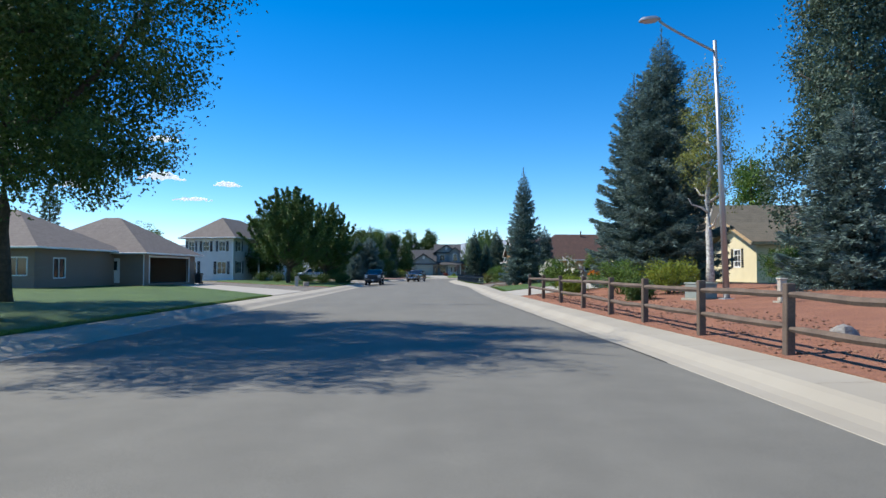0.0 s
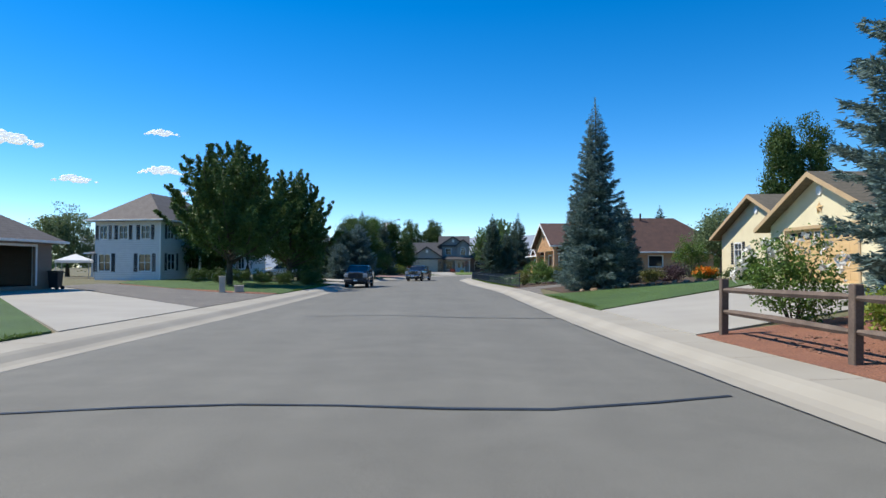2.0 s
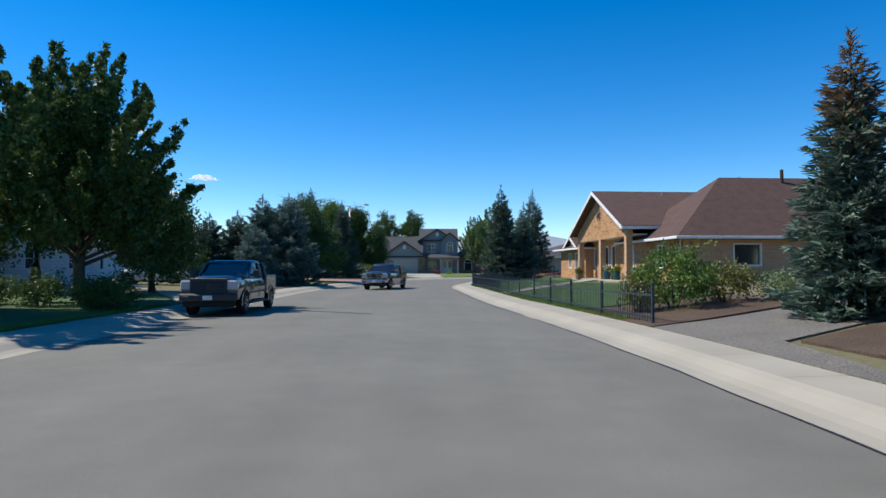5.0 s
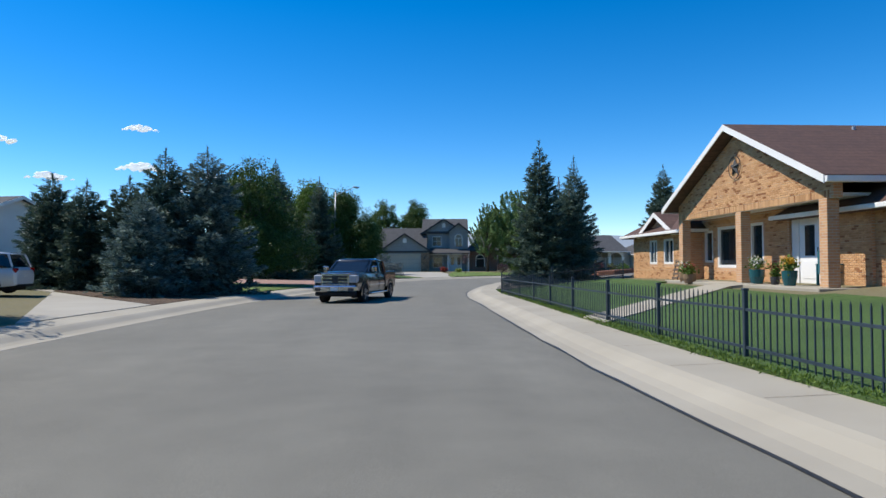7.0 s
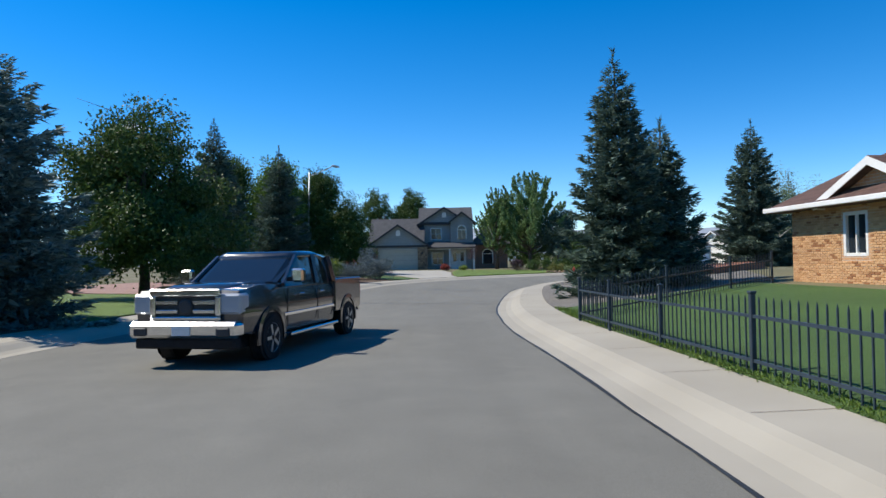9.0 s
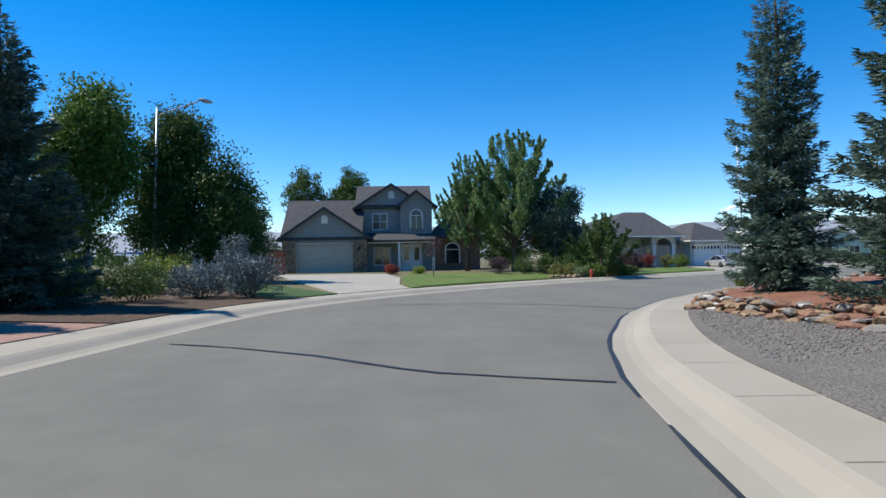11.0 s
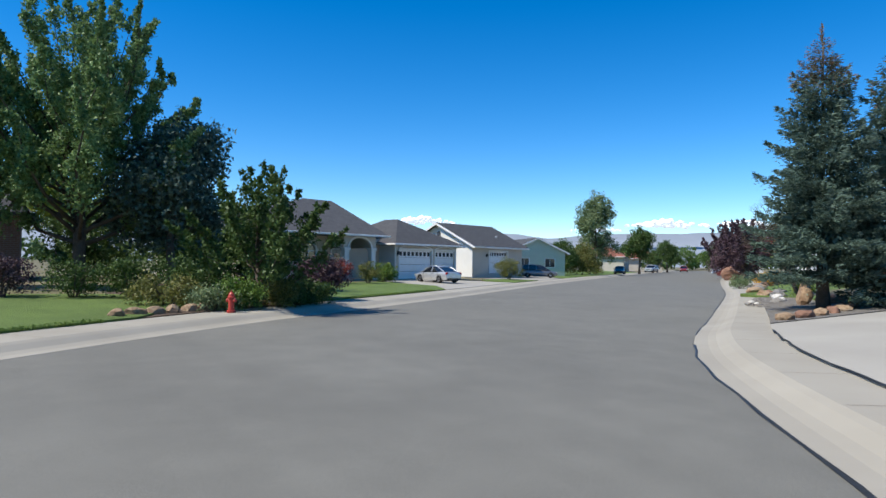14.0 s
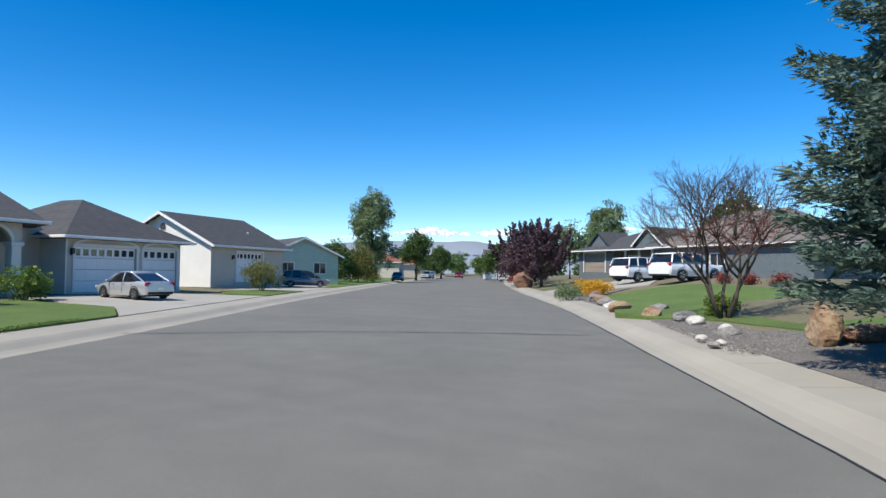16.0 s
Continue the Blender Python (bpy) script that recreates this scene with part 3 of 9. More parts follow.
def spruce_mesh(h, r, seed, dense=1.0, low=0.12, ragged=0.25, fine=1.0, taper=0.85, tier=1.0):
    """Flat sprays of needles on whorls of drooping boughs with upturned tips, round a dark close-set heart."""
    rng = np.random.default_rng(seed)
    cs, ds, ts = [], [], []
    up = np.array((0.0, 0.0, 1.0))
    z = h * low
    while z < h * 0.985:
        t = (z - h * low) / (h * (1 - low))
        reachr = r * (1 - t) ** taper * (0.62 + 0.38 * min(1, (t + 0.10) / 0.16)) + 0.06 * min(1, (1 - t) * 8)
        nb = max(5, int((6 + 7 * (1 - t)) * dense))
        a0 = rng.uniform(0, 6.28)
        for k in range(nb):
            a = a0 + 6.283 * k / nb + rng.normal(0, 0.24)
            L = reachr * (1 + rng.normal(0, ragged)) if rng.random() > 0.1 else reachr * 0.6
            L = max(0.12, min(L, reachr * 1.25))
            out = np.array((math.cos(a), math.sin(a), 0.0))
            perp = np.array((-out[1], out[0], 0.0))
            rise = 0.6 * t - 0.34
            n = max(14, int(140 * (L / 1.1) ** 1.3 / fine ** 1.6))
            fingers = max(4, int(L / 0.14))
            twig = rng.integers(0, fingers, n)
            side = np.where(rng.random(n) < 0.5, -1.0, 1.0)
            along = rng.random(n) ** 0.75
            q0 = 0.14 + 0.86 * (twig + 0.5) / fingers
            arm = L * 0.46 * (1 - q0) ** 0.7 * np.sqrt(q0) + 0.07
            q = np.minimum(q0 + along * arm * 0.55 / L, 1.06)
            s = side * along * arm
            zz = z + rng.normal(0, 0.05) + L * (rise * q + 0.3 * q * q - 0.1) - 0.16 * np.abs(s) - rng.exponential(0.045, n) * tier
            p = out * (L * q)[:, None] + perp * s[:, None] + up * zz[:, None]
            p = p + rng.normal(0, 0.018, (n, 3))
            d = out * rng.uniform(0.45, 1.1, n)[:, None] + perp * (side * 0.65 + rng.normal(0, 0.35, n))[:, None] + up * rng.uniform(-0.3, 0.65, n)[:, None]
            cs.append(p)
            ds.append(d)
            ts.append(np.full(n, t))
        z += tier * (0.17 + 0.16 * (1 - t)) * (h / 9.0) ** 0.4 / dense ** 0.5
    cs, ds, ts = np.concatenate(cs), np.concatenate(ds), np.concatenate(ts)
    short = 0.45 + 0.55 * np.minimum(1.0, (1 - ts) / 0.22)
    c1 = needles(cs, ds, 0.2 * fine * short, 0.058 * fine * short, rng, 0.08)
    m = int(2600 * dense)
    t = 1 - np.sqrt(rng.uniform(0.01, 1, m))
    a, rad = rng.uniform(0, 6.283, m), r * (1 - t) ** taper * rng.uniform(0.15, 0.62, m)
    heart = np.stack([np.cos(a) * rad, np.sin(a) * rad, h * (low + 0.02 + (0.95 - low) * t) - rad * 0.2], 1)
    c2 = needles(heart, np.stack([np.cos(a), np.sin(a), rng.uniform(-0.9, 0.2, m)], 1) + rng.normal(0, 0.5, (m, 3)), 0.32 * (0.35 + 0.65 * (1 - t)), 0.13 * (0.35 + 0.65 * (1 - t)), rng)
    tip = np.stack([np.zeros(60), np.zeros(60), h * rng.uniform(0.95, 1.03, 60)], 1) + rng.normal(0, 0.015, (60, 3))
    c3 = needles(tip, rng.normal(size=(60, 3)) * 0.35 + [0, 0, 0.8], 0.16, 0.03, rng)
    return merged(c1, c2, c3)


def trunk_mesh(h, r0, seed, limbs=0, crown_r=2.0, start=0.3, lean=(0, 0), sides=9):
    rng = np.random.default_rng(seed)
    bm = bmesh.new()
    n = 7
    pts = [(lean[0] * (k / n) ** 1.5 + rng.normal(0, 0.02 * h / 6), lean[1] * (k / n) ** 1.5 + rng.normal(0, 0.02 * h / 6), h * k / n - 0.15 * (k == 0)) for k in range(n + 1)]
    tube(pts, [r0 * (1.25 if k == 0 else 1) * (1 - 0.86 * k / n) for k in range(n + 1)], sides, bm)
    tips = []
    for k in range(limbs):
        t = start + (0.92 - start) * (k + 0.5) / limbs
        a = 2.4 * k + rng.uniform(-0.4, 0.4)
        i = t * n
        i0 = min(int(i), n - 1)
        base = Vector(pts[i0]).lerp(Vector(pts[i0 + 1]), i - i0)
        L = crown_r * (1.0 - 0.55 * abs(t - 0.45)) * rng.uniform(0.75, 1.0)
        up = L * rng.uniform(0.55, 1.0)
        q = [base]
        for s in (0.35, 0.7, 1.0):
            q.append(base + Vector((math.cos(a) * L * s, math.sin(a) * L * s, up * s ** 1.25)) + Vector(rng.normal(0, 0.07 * L, 3)))
        rr = r0 * (1 - 0.8 * t) * 0.55
        tube(q, [rr, rr * 0.7, rr * 0.42, rr * 0.14], 6, bm)
        tips += q[1:]
    return bm, tips


def crown_mesh(lobes, size, count, seed, clump=0.35, hollow=0.35, up=0.0, per_clump=26):
    """Leaves in clumps over lobes (x, y, z, rx, ry, rz); uneven outline with gaps."""
    size, count, per_clump = size * 0.72, count * 2, per_clump * 2
    rng = np.random.default_rng(seed)
    vol = np.array([l[3] * l[4] * l[5] for l in lobes]) ** 0.75
    vol = vol / vol.sum()
    cents = []
    for l, share_ in zip(lobes, vol):
        nc = max(5, int(count * share_ / per_clump))
        d = rng.normal(size=(nc, 3))
        d /= np.linalg.norm(d, axis=1)[:, None]
        rad = rng.uniform(hollow, 1.0, nc) ** 0.5 * (1 + np.clip(rng.normal(0, 0.07, nc), -0.2, 0.12))
        cents.append(np.array(l[:3]) + d * rad[:, None] * np.array(l[3:]))
    cents = np.concatenate(cents)
    per = max(4, int(count / len(cents)))
    c = np.repeat(cents, per, 0)
    spread = clump * rng.uniform(0.6, 1.3, len(cents)).repeat(per)[:, None]
    c = c + np.clip(rng.normal(size=c.shape), -1.7, 1.7) * spread * np.array((1, 1, 0.75))
    lean = np.array((0, 0, up)) if up else None
    return merged(leaves(c, size, rng, lean))


def upswept(x, y, h, r, seed, material, label, limbs=34, count=40000, size=0.15, bark=BARK, low=0.14, name="leafy_tree", trunk_r=None, lean=0.55):
    """A tree of long limbs that leave a short trunk, bow outward and turn up into pointed leafy tips."""
    rng = np.random.default_rng(seed)
    e = thing(name, x, y, land(x, y), 0, label, "tree")
    bm = bmesh.new()
    r0 = trunk_r or 0.05 + h * 0.016
    tube([(0, 0, -0.15), (0.02, 0, h * 0.2), (0, 0.03, h * 0.45), (0.03, 0, h * 0.8)], [r0 * 1.2, r0, r0 * 0.7, r0 * 0.15], 9, bm)
    cs = []
    size, per = size * 0.72, 2 * count // limbs
    for k in range(limbs):
        t = (k + 0.5) / limbs
        a = 2.4 * k + rng.normal(0, 0.25)
        out = np.array((math.cos(a), math.sin(a), 0.0))
        z0 = h * (low + 0.42 * t)
        reachr = r * (1.0 - 0.82 * t ** 1.5) * rng.uniform(0.72, 1.05)
        z1 = min(h * (0.34 + 0.68 * t) + reachr * lean * rng.uniform(0.3, 1.0), h * 1.02)
        q = np.linspace(0, 1, 9)
        line = np.stack([out * reachr * s ** 0.8 + np.array((0, 0, z0 + (z1 - z0) * s ** 1.2)) for s in q])
        line[1:-1] += rng.normal(0, 0.03 * r, (7, 3))
        rr = r0 * 0.42 * (1 - 0.6 * t)
        tube([tuple(p) for p in line[::2]], [rr, rr * 0.75, rr * 0.5, rr * 0.3, rr * 0.1], 5, bm)
        n = int(per * (0.6 + 0.8 * (1 - t)))
        s = rng.uniform(0.22, 1.0, n) ** 0.8
        p = np.stack([np.interp(s, q, line[:, c]) for c in range(3)], 1)
        tufts = 30
        pick = np.minimum((s * tufts).astype(int), tufts - 1)
        wob = rng.normal(0, 1, (tufts, 3))[pick] * 0.6 + rng.normal(0, 1, (n, 3)) * 0.5
        wide = (0.016 + 0.1 * (1 - s) ** 0.8) * r * rng.uniform(0.65, 1.15)
        cs.append(p + wob * wide[:, None] * np.array((1, 1, 0.85)))
    part("trunk", bm, bark, e, smooth=True)
    part("crown", merged(leaves(np.concatenate(cs), size, rng, np.array((0, 0, 0.7)))), material, e)
    return e


def spruce(x, y, h, r, seed, material=SPRUCE, label="tall blue spruce with dense drooping boughs", brown_top=0.0, dense=1.0, low=0.08, group="spruces", ragged=0.25, fine=1.0, taper=0.85, tier=1.0):
    e = thing("spruce_tree", x, y, land(x, y), seed * 37 % 360, label, "tree", group)
    bm, _ = trunk_mesh(h * 0.97, 0.05 + h * 0.014, seed)
    part("trunk", bm, BARK, e, smooth=True)
    v, _, f = spruce_mesh(h, r, seed, dense, low, ragged, fine, taper, tier)
    if brown_top:
        zc = np.array(v)[np.array(f)[:, 0], 2] + np.random.default_rng(seed).normal(0, 0.5, len(f))
        fa = np.array(f)
        top = zc > h * brown_top
        for nm, sel, mt, lb in (("crown", ~top, material, ""), ("dying_top", top, SPRUCE_BROWN, "rust-brown dying top boughs")):
            idx = fa[sel].ravel()
            part(nm, (np.array(v)[idx].tolist(), [], np.arange(len(idx)).reshape(-1, 3).tolist()), mt, e, lb)
    else:
        part("crown", (v, [], f), material, e)
    return e


def leaf_tree(x, y, h, r, seed, material=LEAF, label="", lobes=None, size=0.2, count=16000, bark=BARK, trunk_r=None, start=0.28, bottom=0.22, clump=0.35, group="", up=0.0, name="leafy_tree", limbs=12, hollow=0.35, turn=None, per_clump=26):
    e = thing(name, x, y, land(x, y), seed * 53 % 360 if turn is None else turn, label, "tree", group)
    bm, tips = trunk_mesh(h * 0.86, trunk_r or (0.08 + h * 0.016), seed, limbs, r * 0.78, start)
    part("trunk", bm, bark, e, smooth=True)
    if lobes is None:
        rng = np.random.default_rng(seed + 5)
        lobes = [(0, 0, h * (bottom + 1) / 2, r * 0.62, r * 0.62, h * (1 - bottom) / 2 * 0.9)]
        for k in range(9):
            a, t = 2.4 * k, rng.uniform(0.05, 0.85)
            rr = r * (1 - 0.55 * t) * rng.uniform(0.5, 0.78)
            lobes.append((math.cos(a) * rr, math.sin(a) * rr, h * (bottom + (1 - bottom) * (0.12 + 0.75 * t)), r * 0.42, r * 0.42, h * 0.15))
    part("crown", crown_mesh(lobes, size, count, seed, clump, hollow, up, per_clump), material, e)
    return e


def bush(x, y, r, h, seed, material=LEAF, label="", size=0.09, count=1800, name="bush", flowers=None, flower_n=60, group="", flower_size=0.11, category="bush", clump=0.13):
    e = thing(name, x, y, land(x, y), seed * 71 % 360, label, category, group)
    rng = np.random.default_rng(seed)
    lobes = [(0, 0, h * 0.5, r * 0.8, r * 0.8, h * 0.48)] + [(math.cos(2.2 * k) * r * 0.45, math.sin(2.2 * k) * r * 0.45, h * rng.uniform(0.35, 0.72), r * 0.45, r * 0.45, h * 0.32) for k in range(5)]
    bm = bmesh.new()
    for k in range(6):
        a = 1.05 * k + rng.uniform(0, 0.5)
        tube([(0.04 * math.cos(a), 0.04 * math.sin(a), -0.06), (r * 0.3 * math.cos(a), r * 0.3 * math.sin(a), h * 0.4), (r * 0.55 * math.cos(a), r * 0.55 * math.sin(a), h * 0.75)], [0.022, 0.016, 0.006], 5, bm)
    part("stem_clump", bm, BARK, e)
    part("foliage", crown_mesh(lobes, size, count, seed, clump, 0.2), material, e)
    if flowers:
        d = rng.normal(size=(flower_n, 3))
        d[:, 2] = np.abs(d[:, 2]) * 0.9
        d /= np.linalg.norm(d, axis=1)[:, None]
        c = np.array((0, 0, h * 0.5)) + d * np.array((r * 0.95, r * 0.95, h * 0.52))
        c = np.repeat(c, 5, 0) + rng.normal(0, 0.035, (flower_n * 5, 3))
        part("blossom", merged(leaves(c, flower_size, rng)), flowers, e, "open blossom over the foliage")
    return e


def grass_tuft(x, y, r, h, seed, material, label, n=260, name="ornamental_grass"):
    rng = np.random.default_rng(seed)
    e = thing(name, x, y, land(x, y), 0, label, "grass")
    c = np.zeros((n, 3))
    c[:, :2] = rng.normal(0, r * 0.3, (n, 2))
    d = rng.normal(0, 0.1, (n, 3)) + np.array((0, 0, 1.0))
    d[:, :2] += c[:, :2] * 0.6 / max(r, 0.1)
    part("blades", merged(blades(c, d, h, 0.03, rng, 0.12)), material, e)
    return e


def bare_tree(x, y, h, r, seed, label, twig_mat, red_clump=True):
    rng = np.random.default_rng(seed)
    e = thing("bare_tree", x, y, land(x, y), 0, label, "tree")
    bm = bmesh.new()
    tips = []
    def grow(p, d, L, rad, depth):
        q = p + d * L
        m = p + d * L * 0.5 + Vector(rng.normal(0, 0.05 * L, 3))
        tube([p, m, q] if depth > 1 else [p, q], [rad, rad * 0.8, rad * 0.6] if depth > 1 else [rad, rad * 0.6], 5 if depth > 3 else 3, bm)
        if depth == 0:
            tips.append(q)
            return
        for k in range(3):
            nd = (d + Vector(rng.normal(0, 0.4, 3)) + Vector((0, 0, 0.1))).normalized()
            grow(q if k else m.lerp(q, 0.6), nd, L * rng.uniform(0.6, 0.8), rad * 0.6, depth - 1)
    for k in range(5):
        a = 1.257 * k + rng.uniform(0, 0.5)
        grow(Vector((0.05 * math.cos(a), 0.05 * math.sin(a), -0.1)), Vector((0.42 * math.cos(a), 0.42 * math.sin(a), 1)).normalized(), h * 0.285, 0.055, 6)
    part("branchwork", bm, BARK, e, smooth=True)
    if red_clump:
        lob = [(0, 0, h * 0.46, r * 0.6, r * 0.6, h * 0.1)]
        part("red_leaves", crown_mesh(lob, 0.05, 1500, seed, 0.3, 0.1), twig_mat, e, "thin dark red leaves left in the middle")
    return e


def rock(x, y, sx, sy, sz, seed, material, label="", group="garden rocks", name="rock", sink=0.15, dz=0.0, blunt=(0.62, 0.9)):
    rng = np.random.default_rng(seed)
    bm = bmesh.new()
    bmesh.ops.create_icosphere(bm, subdivisions=3 if max(sx, sy) > 0.5 else 2, radius=1.0)
    nrm = rng.normal(size=(9, 3))
    nrm /= np.linalg.norm(nrm, axis=1)[:, None]
    cut = rng.uniform(*blunt, 9)
    for v in bm.verts:
        p = np.array(v.co)
        for k in range(9):
            s = p @ nrm[k] - cut[k]
            if s > 0:
                p = p - nrm[k] * s * 0.9
        j = noise.noise(Vector(p * 2.3) + Vector((seed, 0, 0))) * 0.12 + noise.noise(Vector(p * 6.0) + Vector((0, seed, 0))) * 0.05
        p = p * (1 + j)
        v.co = Vector((p[0] * sx / 2, p[1] * sy / 2, p[2] * sz / 2))
    lo = min(v.co.z for v in bm.verts)
    for v in bm.verts:
        v.co.z -= lo
    ob = part(name, bm, material)
    ob.matrix_basis = pose(x, y, land(x, y) - sink * sz + dz, 0, 0, seed * 47 % 360)
    return tagged(ob, label or "rough landscape stone half sunk in gravel", "rock", group)


# ---- building parts: u runs to the right along a front, v goes into the house ----
def wall_bm(u0, u1, v0, v1, z0, z1, holes=(), along="u"):
    """A wall slab with real openings (a0, a1, z0, z1) along u or v."""
    a0, a1 = (u0, u1) if along == "u" else (v0, v1)
    cuts = sorted({a0, a1, *[h[0] for h in holes], *[h[1] for h in holes]})
    zs = sorted({z0, z1, *[h[2] for h in holes], *[h[3] for h in holes]})
    bm = bmesh.new()
    for p, q in zip(cuts, cuts[1:]):
        for s, t in zip(zs, zs[1:]):
            if any(h[0] <= p and q <= h[1] and h[2] <= s and t <= h[3] for h in holes):
                continue
            if along == "u":
                box(bm, p, q, v0, v1, s, t)
            else:
                box(bm, u0, u1, p, q, s, t)
    bmesh.ops.remove_doubles(bm, verts=bm.verts, dist=1e-4)
    return bm


def turned(bm, along, at, out):
    """Moves a piece made in the plane v = 0 (outside at negative v) into a wall: along u at v = at, or along v at u = at facing out."""
    if along == "u":
        m = Matrix.Translation((0, at, 0))
    elif out < 0:
        m = Matrix(((0, 1, 0, at), (1, 0, 0, 0), (0, 0, 1, 0), (0, 0, 0, 1)))
    else:
        m = Matrix(((0, -1, 0, at), (1, 0, 0, 0), (0, 0, 1, 0), (0, 0, 0, 1)))
    bm.transform(m)
    bmesh.ops.recalc_face_normals(bm, faces=bm.faces[:])
    return bm


def window(e, a0, a1, z0, z1, along="u", at=0.0, out=-1, frame=TRIM_WHITE, bars=(1, 1), shutters=False, fw=0.08, blind=False, label=""):
    f = boxes((a0 - 0.02, a0 + fw, -0.05, 0.09, z0, z1), (a1 - fw, a1 + 0.02, -0.05, 0.09, z0, z1), (a0 + fw, a1 - fw, -0.05, 0.09, z1 - fw, z1 + 0.02), (a0 + fw, a1 - fw, -0.05, 0.09, z0 - 0.02, z0 + fw), bevel=0.008)
    w = part("window", turned(f, along, at, out), frame, e, label or "framed window with dark glass")
    for k in range(1, bars[0]):
        a = a0 + (a1 - a0) * k / bars[0]
        part("muntin", turned(boxes((a - 0.022, a + 0.022, -0.03, 0.05, z0 + fw, z1 - fw)), along, at, out), frame, w)
    for k in range(1, bars[1]):
        z = z0 + (z1 - z0) * k / bars[1]
        part("muntin", turned(boxes((a0 + fw, a1 - fw, -0.026, 0.046, z - 0.022, z + 0.022)), along, at, out), frame, w)
    part("pane", turned(boxes((a0 + fw * 0.8, a1 - fw * 0.8, 0.03, 0.042, z0 + fw * 0.8, z1 - fw * 0.8)), along, at, out), GLASS, w)
    if blind:
        part("blind", turned(boxes((a0 + fw, a1 - fw, 0.12, 0.14, z0 + (z1 - z0) * 0.45, z1 - fw * 0.5)), along, at, out), TRIM_WHITE, w, "pale drawn blind")
    if shutters:
        sw = min(0.38, (a1 - a0) * 0.38)
        for p, q in ((a0 - sw - 0.05, a0 - 0.05), (a1 + 0.05, a1 + sw + 0.05)):
            bm = boxes((p, q, -0.05, 0.0, z0 - 0.03, z1 + 0.03), bevel=0.006)
            n = 9
            for k in range(n):
                zz = z0 + (z1 - z0) * (k + 0.2) / n
                box(bm, p + 0.05, q - 0.05, -0.065, -0.045, zz, zz + (z1 - z0) / n * 0.6)
            part("shutter", turned(bm, along, at, out), SHUTTER, e, "dark louvred shutter")
    return w


def garage_door(e, a0, a1, z0, z1, along="u", at=0.12, out=-1, material=DOOR_WHITE, rows=4, panels=8, lights=0, trim=TRIM_WHITE, name="garage_door"):
    bm = bmesh.new()
    hh = (z1 - z0) / rows
    pw = (a1 - a0) / panels
    for r in range(rows):
        zb = z0 + r * hh
        if lights and r == rows - 1:
            box(bm, a0, a1, 0.0, 0.05, zb + 0.01, zb + hh * 0.22)
            box(bm, a0, a1, 0.0, 0.05, zb + hh * 0.8, zb + hh)
            for k in range(lights + 1):
                a = a0 + (a1 - a0) * k / lights
                g = (a1 - a0) / lights * 0.16
                box(bm, max(a0, a - g), min(a1, a + g), 0.0, 0.05, zb + hh * 0.22, zb + hh * 0.8)
        else:
            box(bm, a0, a1, 0.0, 0.05, zb + 0.012, zb + hh - 0.006)
            for k in range(panels):
                box(bm, a0 + pw * (k + 0.14), a0 + pw * (k + 0.86), -0.012, 0.0, zb + hh * 0.22, zb + hh * 0.78, bevel=0.006)
    d = part(name, turned(bm, along, at, out), material, e, "panelled sectional garage door")
    if lights:
        zb = z0 + (rows - 1) * hh
        for k in range(lights):
            p, q = a0 + (a1 - a0) * (k + 0.14) / lights, a0 + (a1 - a0) * (k + 0.86) / lights
            part("pane", turned(boxes((p, q, 0.015, 0.03, zb + hh * 0.2, zb + hh * 0.82)), along, at, out), GLASS, d)
    part("door_trim", turned(boxes((a0 - 0.12, a0 - 0.005, -0.16, 0.06, z0, z1 + 0.005), (a1 + 0.005, a1 + 0.12, -0.16, 0.06, z0, z1 + 0.005), (a0 - 0.12, a1 + 0.12, -0.16, 0.06, z1 + 0.01, z1 + 0.14)), along, at, out), trim, e)
    return d


def gable_end(pts, t0, t1, along="u"):
    return prism(pts, t0, t1, "y" if along == "u" else "x")


def gable_roof(e, a0, a1, b0, b1, z, rise, along="v", over=0.4, end=0.35, thick=0.16, material=SHINGLE_GREY, fascia=TRIM_WHITE, name="roof"):
    """Two slopes over the rectangle a0..a1 (span) and b0..b1 (length). along v: ridge runs along v, span along u."""
    mid, half = (a0 + a1) / 2, (a1 - a0) / 2
    k = rise / half
    zo = z - over * k
    ax = "y" if along == "v" else "x"
    L = [(a0 - over, zo), (mid, z + rise), (mid, z + rise + thick), (a0 - over, zo + thick)]
    Rr = [(a1 + over, zo), (mid, z + rise), (mid, z + rise + thick), (a1 + over, zo + thick)]
    bm = prism(L, b0 - end, b1 + end, ax)
    b2 = prism(Rr, b0 - end, b1 + end, ax)
    me = bpy.data.meshes.new("tmp")
    b2.to_mesh(me)
    b2.free()
    bm.from_mesh(me)
    bpy.data.meshes.remove(me)
    r = part(name, bm, material, e, "pitched shingle roof")
    def lines(pts, p, q):
        return prism(pts, p, q, ax)
    d = 0.03
    for b_, s in ((b0 - end, -1), (b1 + end, 1)):
        for q in (L, Rr):
            o = [(q[0][0], q[0][1] - 0.06), (q[1][0], q[1][1] - 0.06), (q[2][0], q[2][1] - 0.02), (q[3][0], q[3][1] - 0.02)]
            part("bargeboard", lines(o, min(b_, b_ + s * d), max(b_, b_ + s * d)), fascia, r)
    for q, s in ((L, -1), (Rr, 1)):
        x = q[0][0]
        g = [(x + s * 0.004, zo - 0.04), (x + s * 0.10, zo - 0.02), (x + s * 0.11, zo + thick * 0.75), (x + s * 0.004, zo + thick * 0.75)]
        part("gutter", lines(g, b0 - end, b1 + end), fascia, r)
    return r


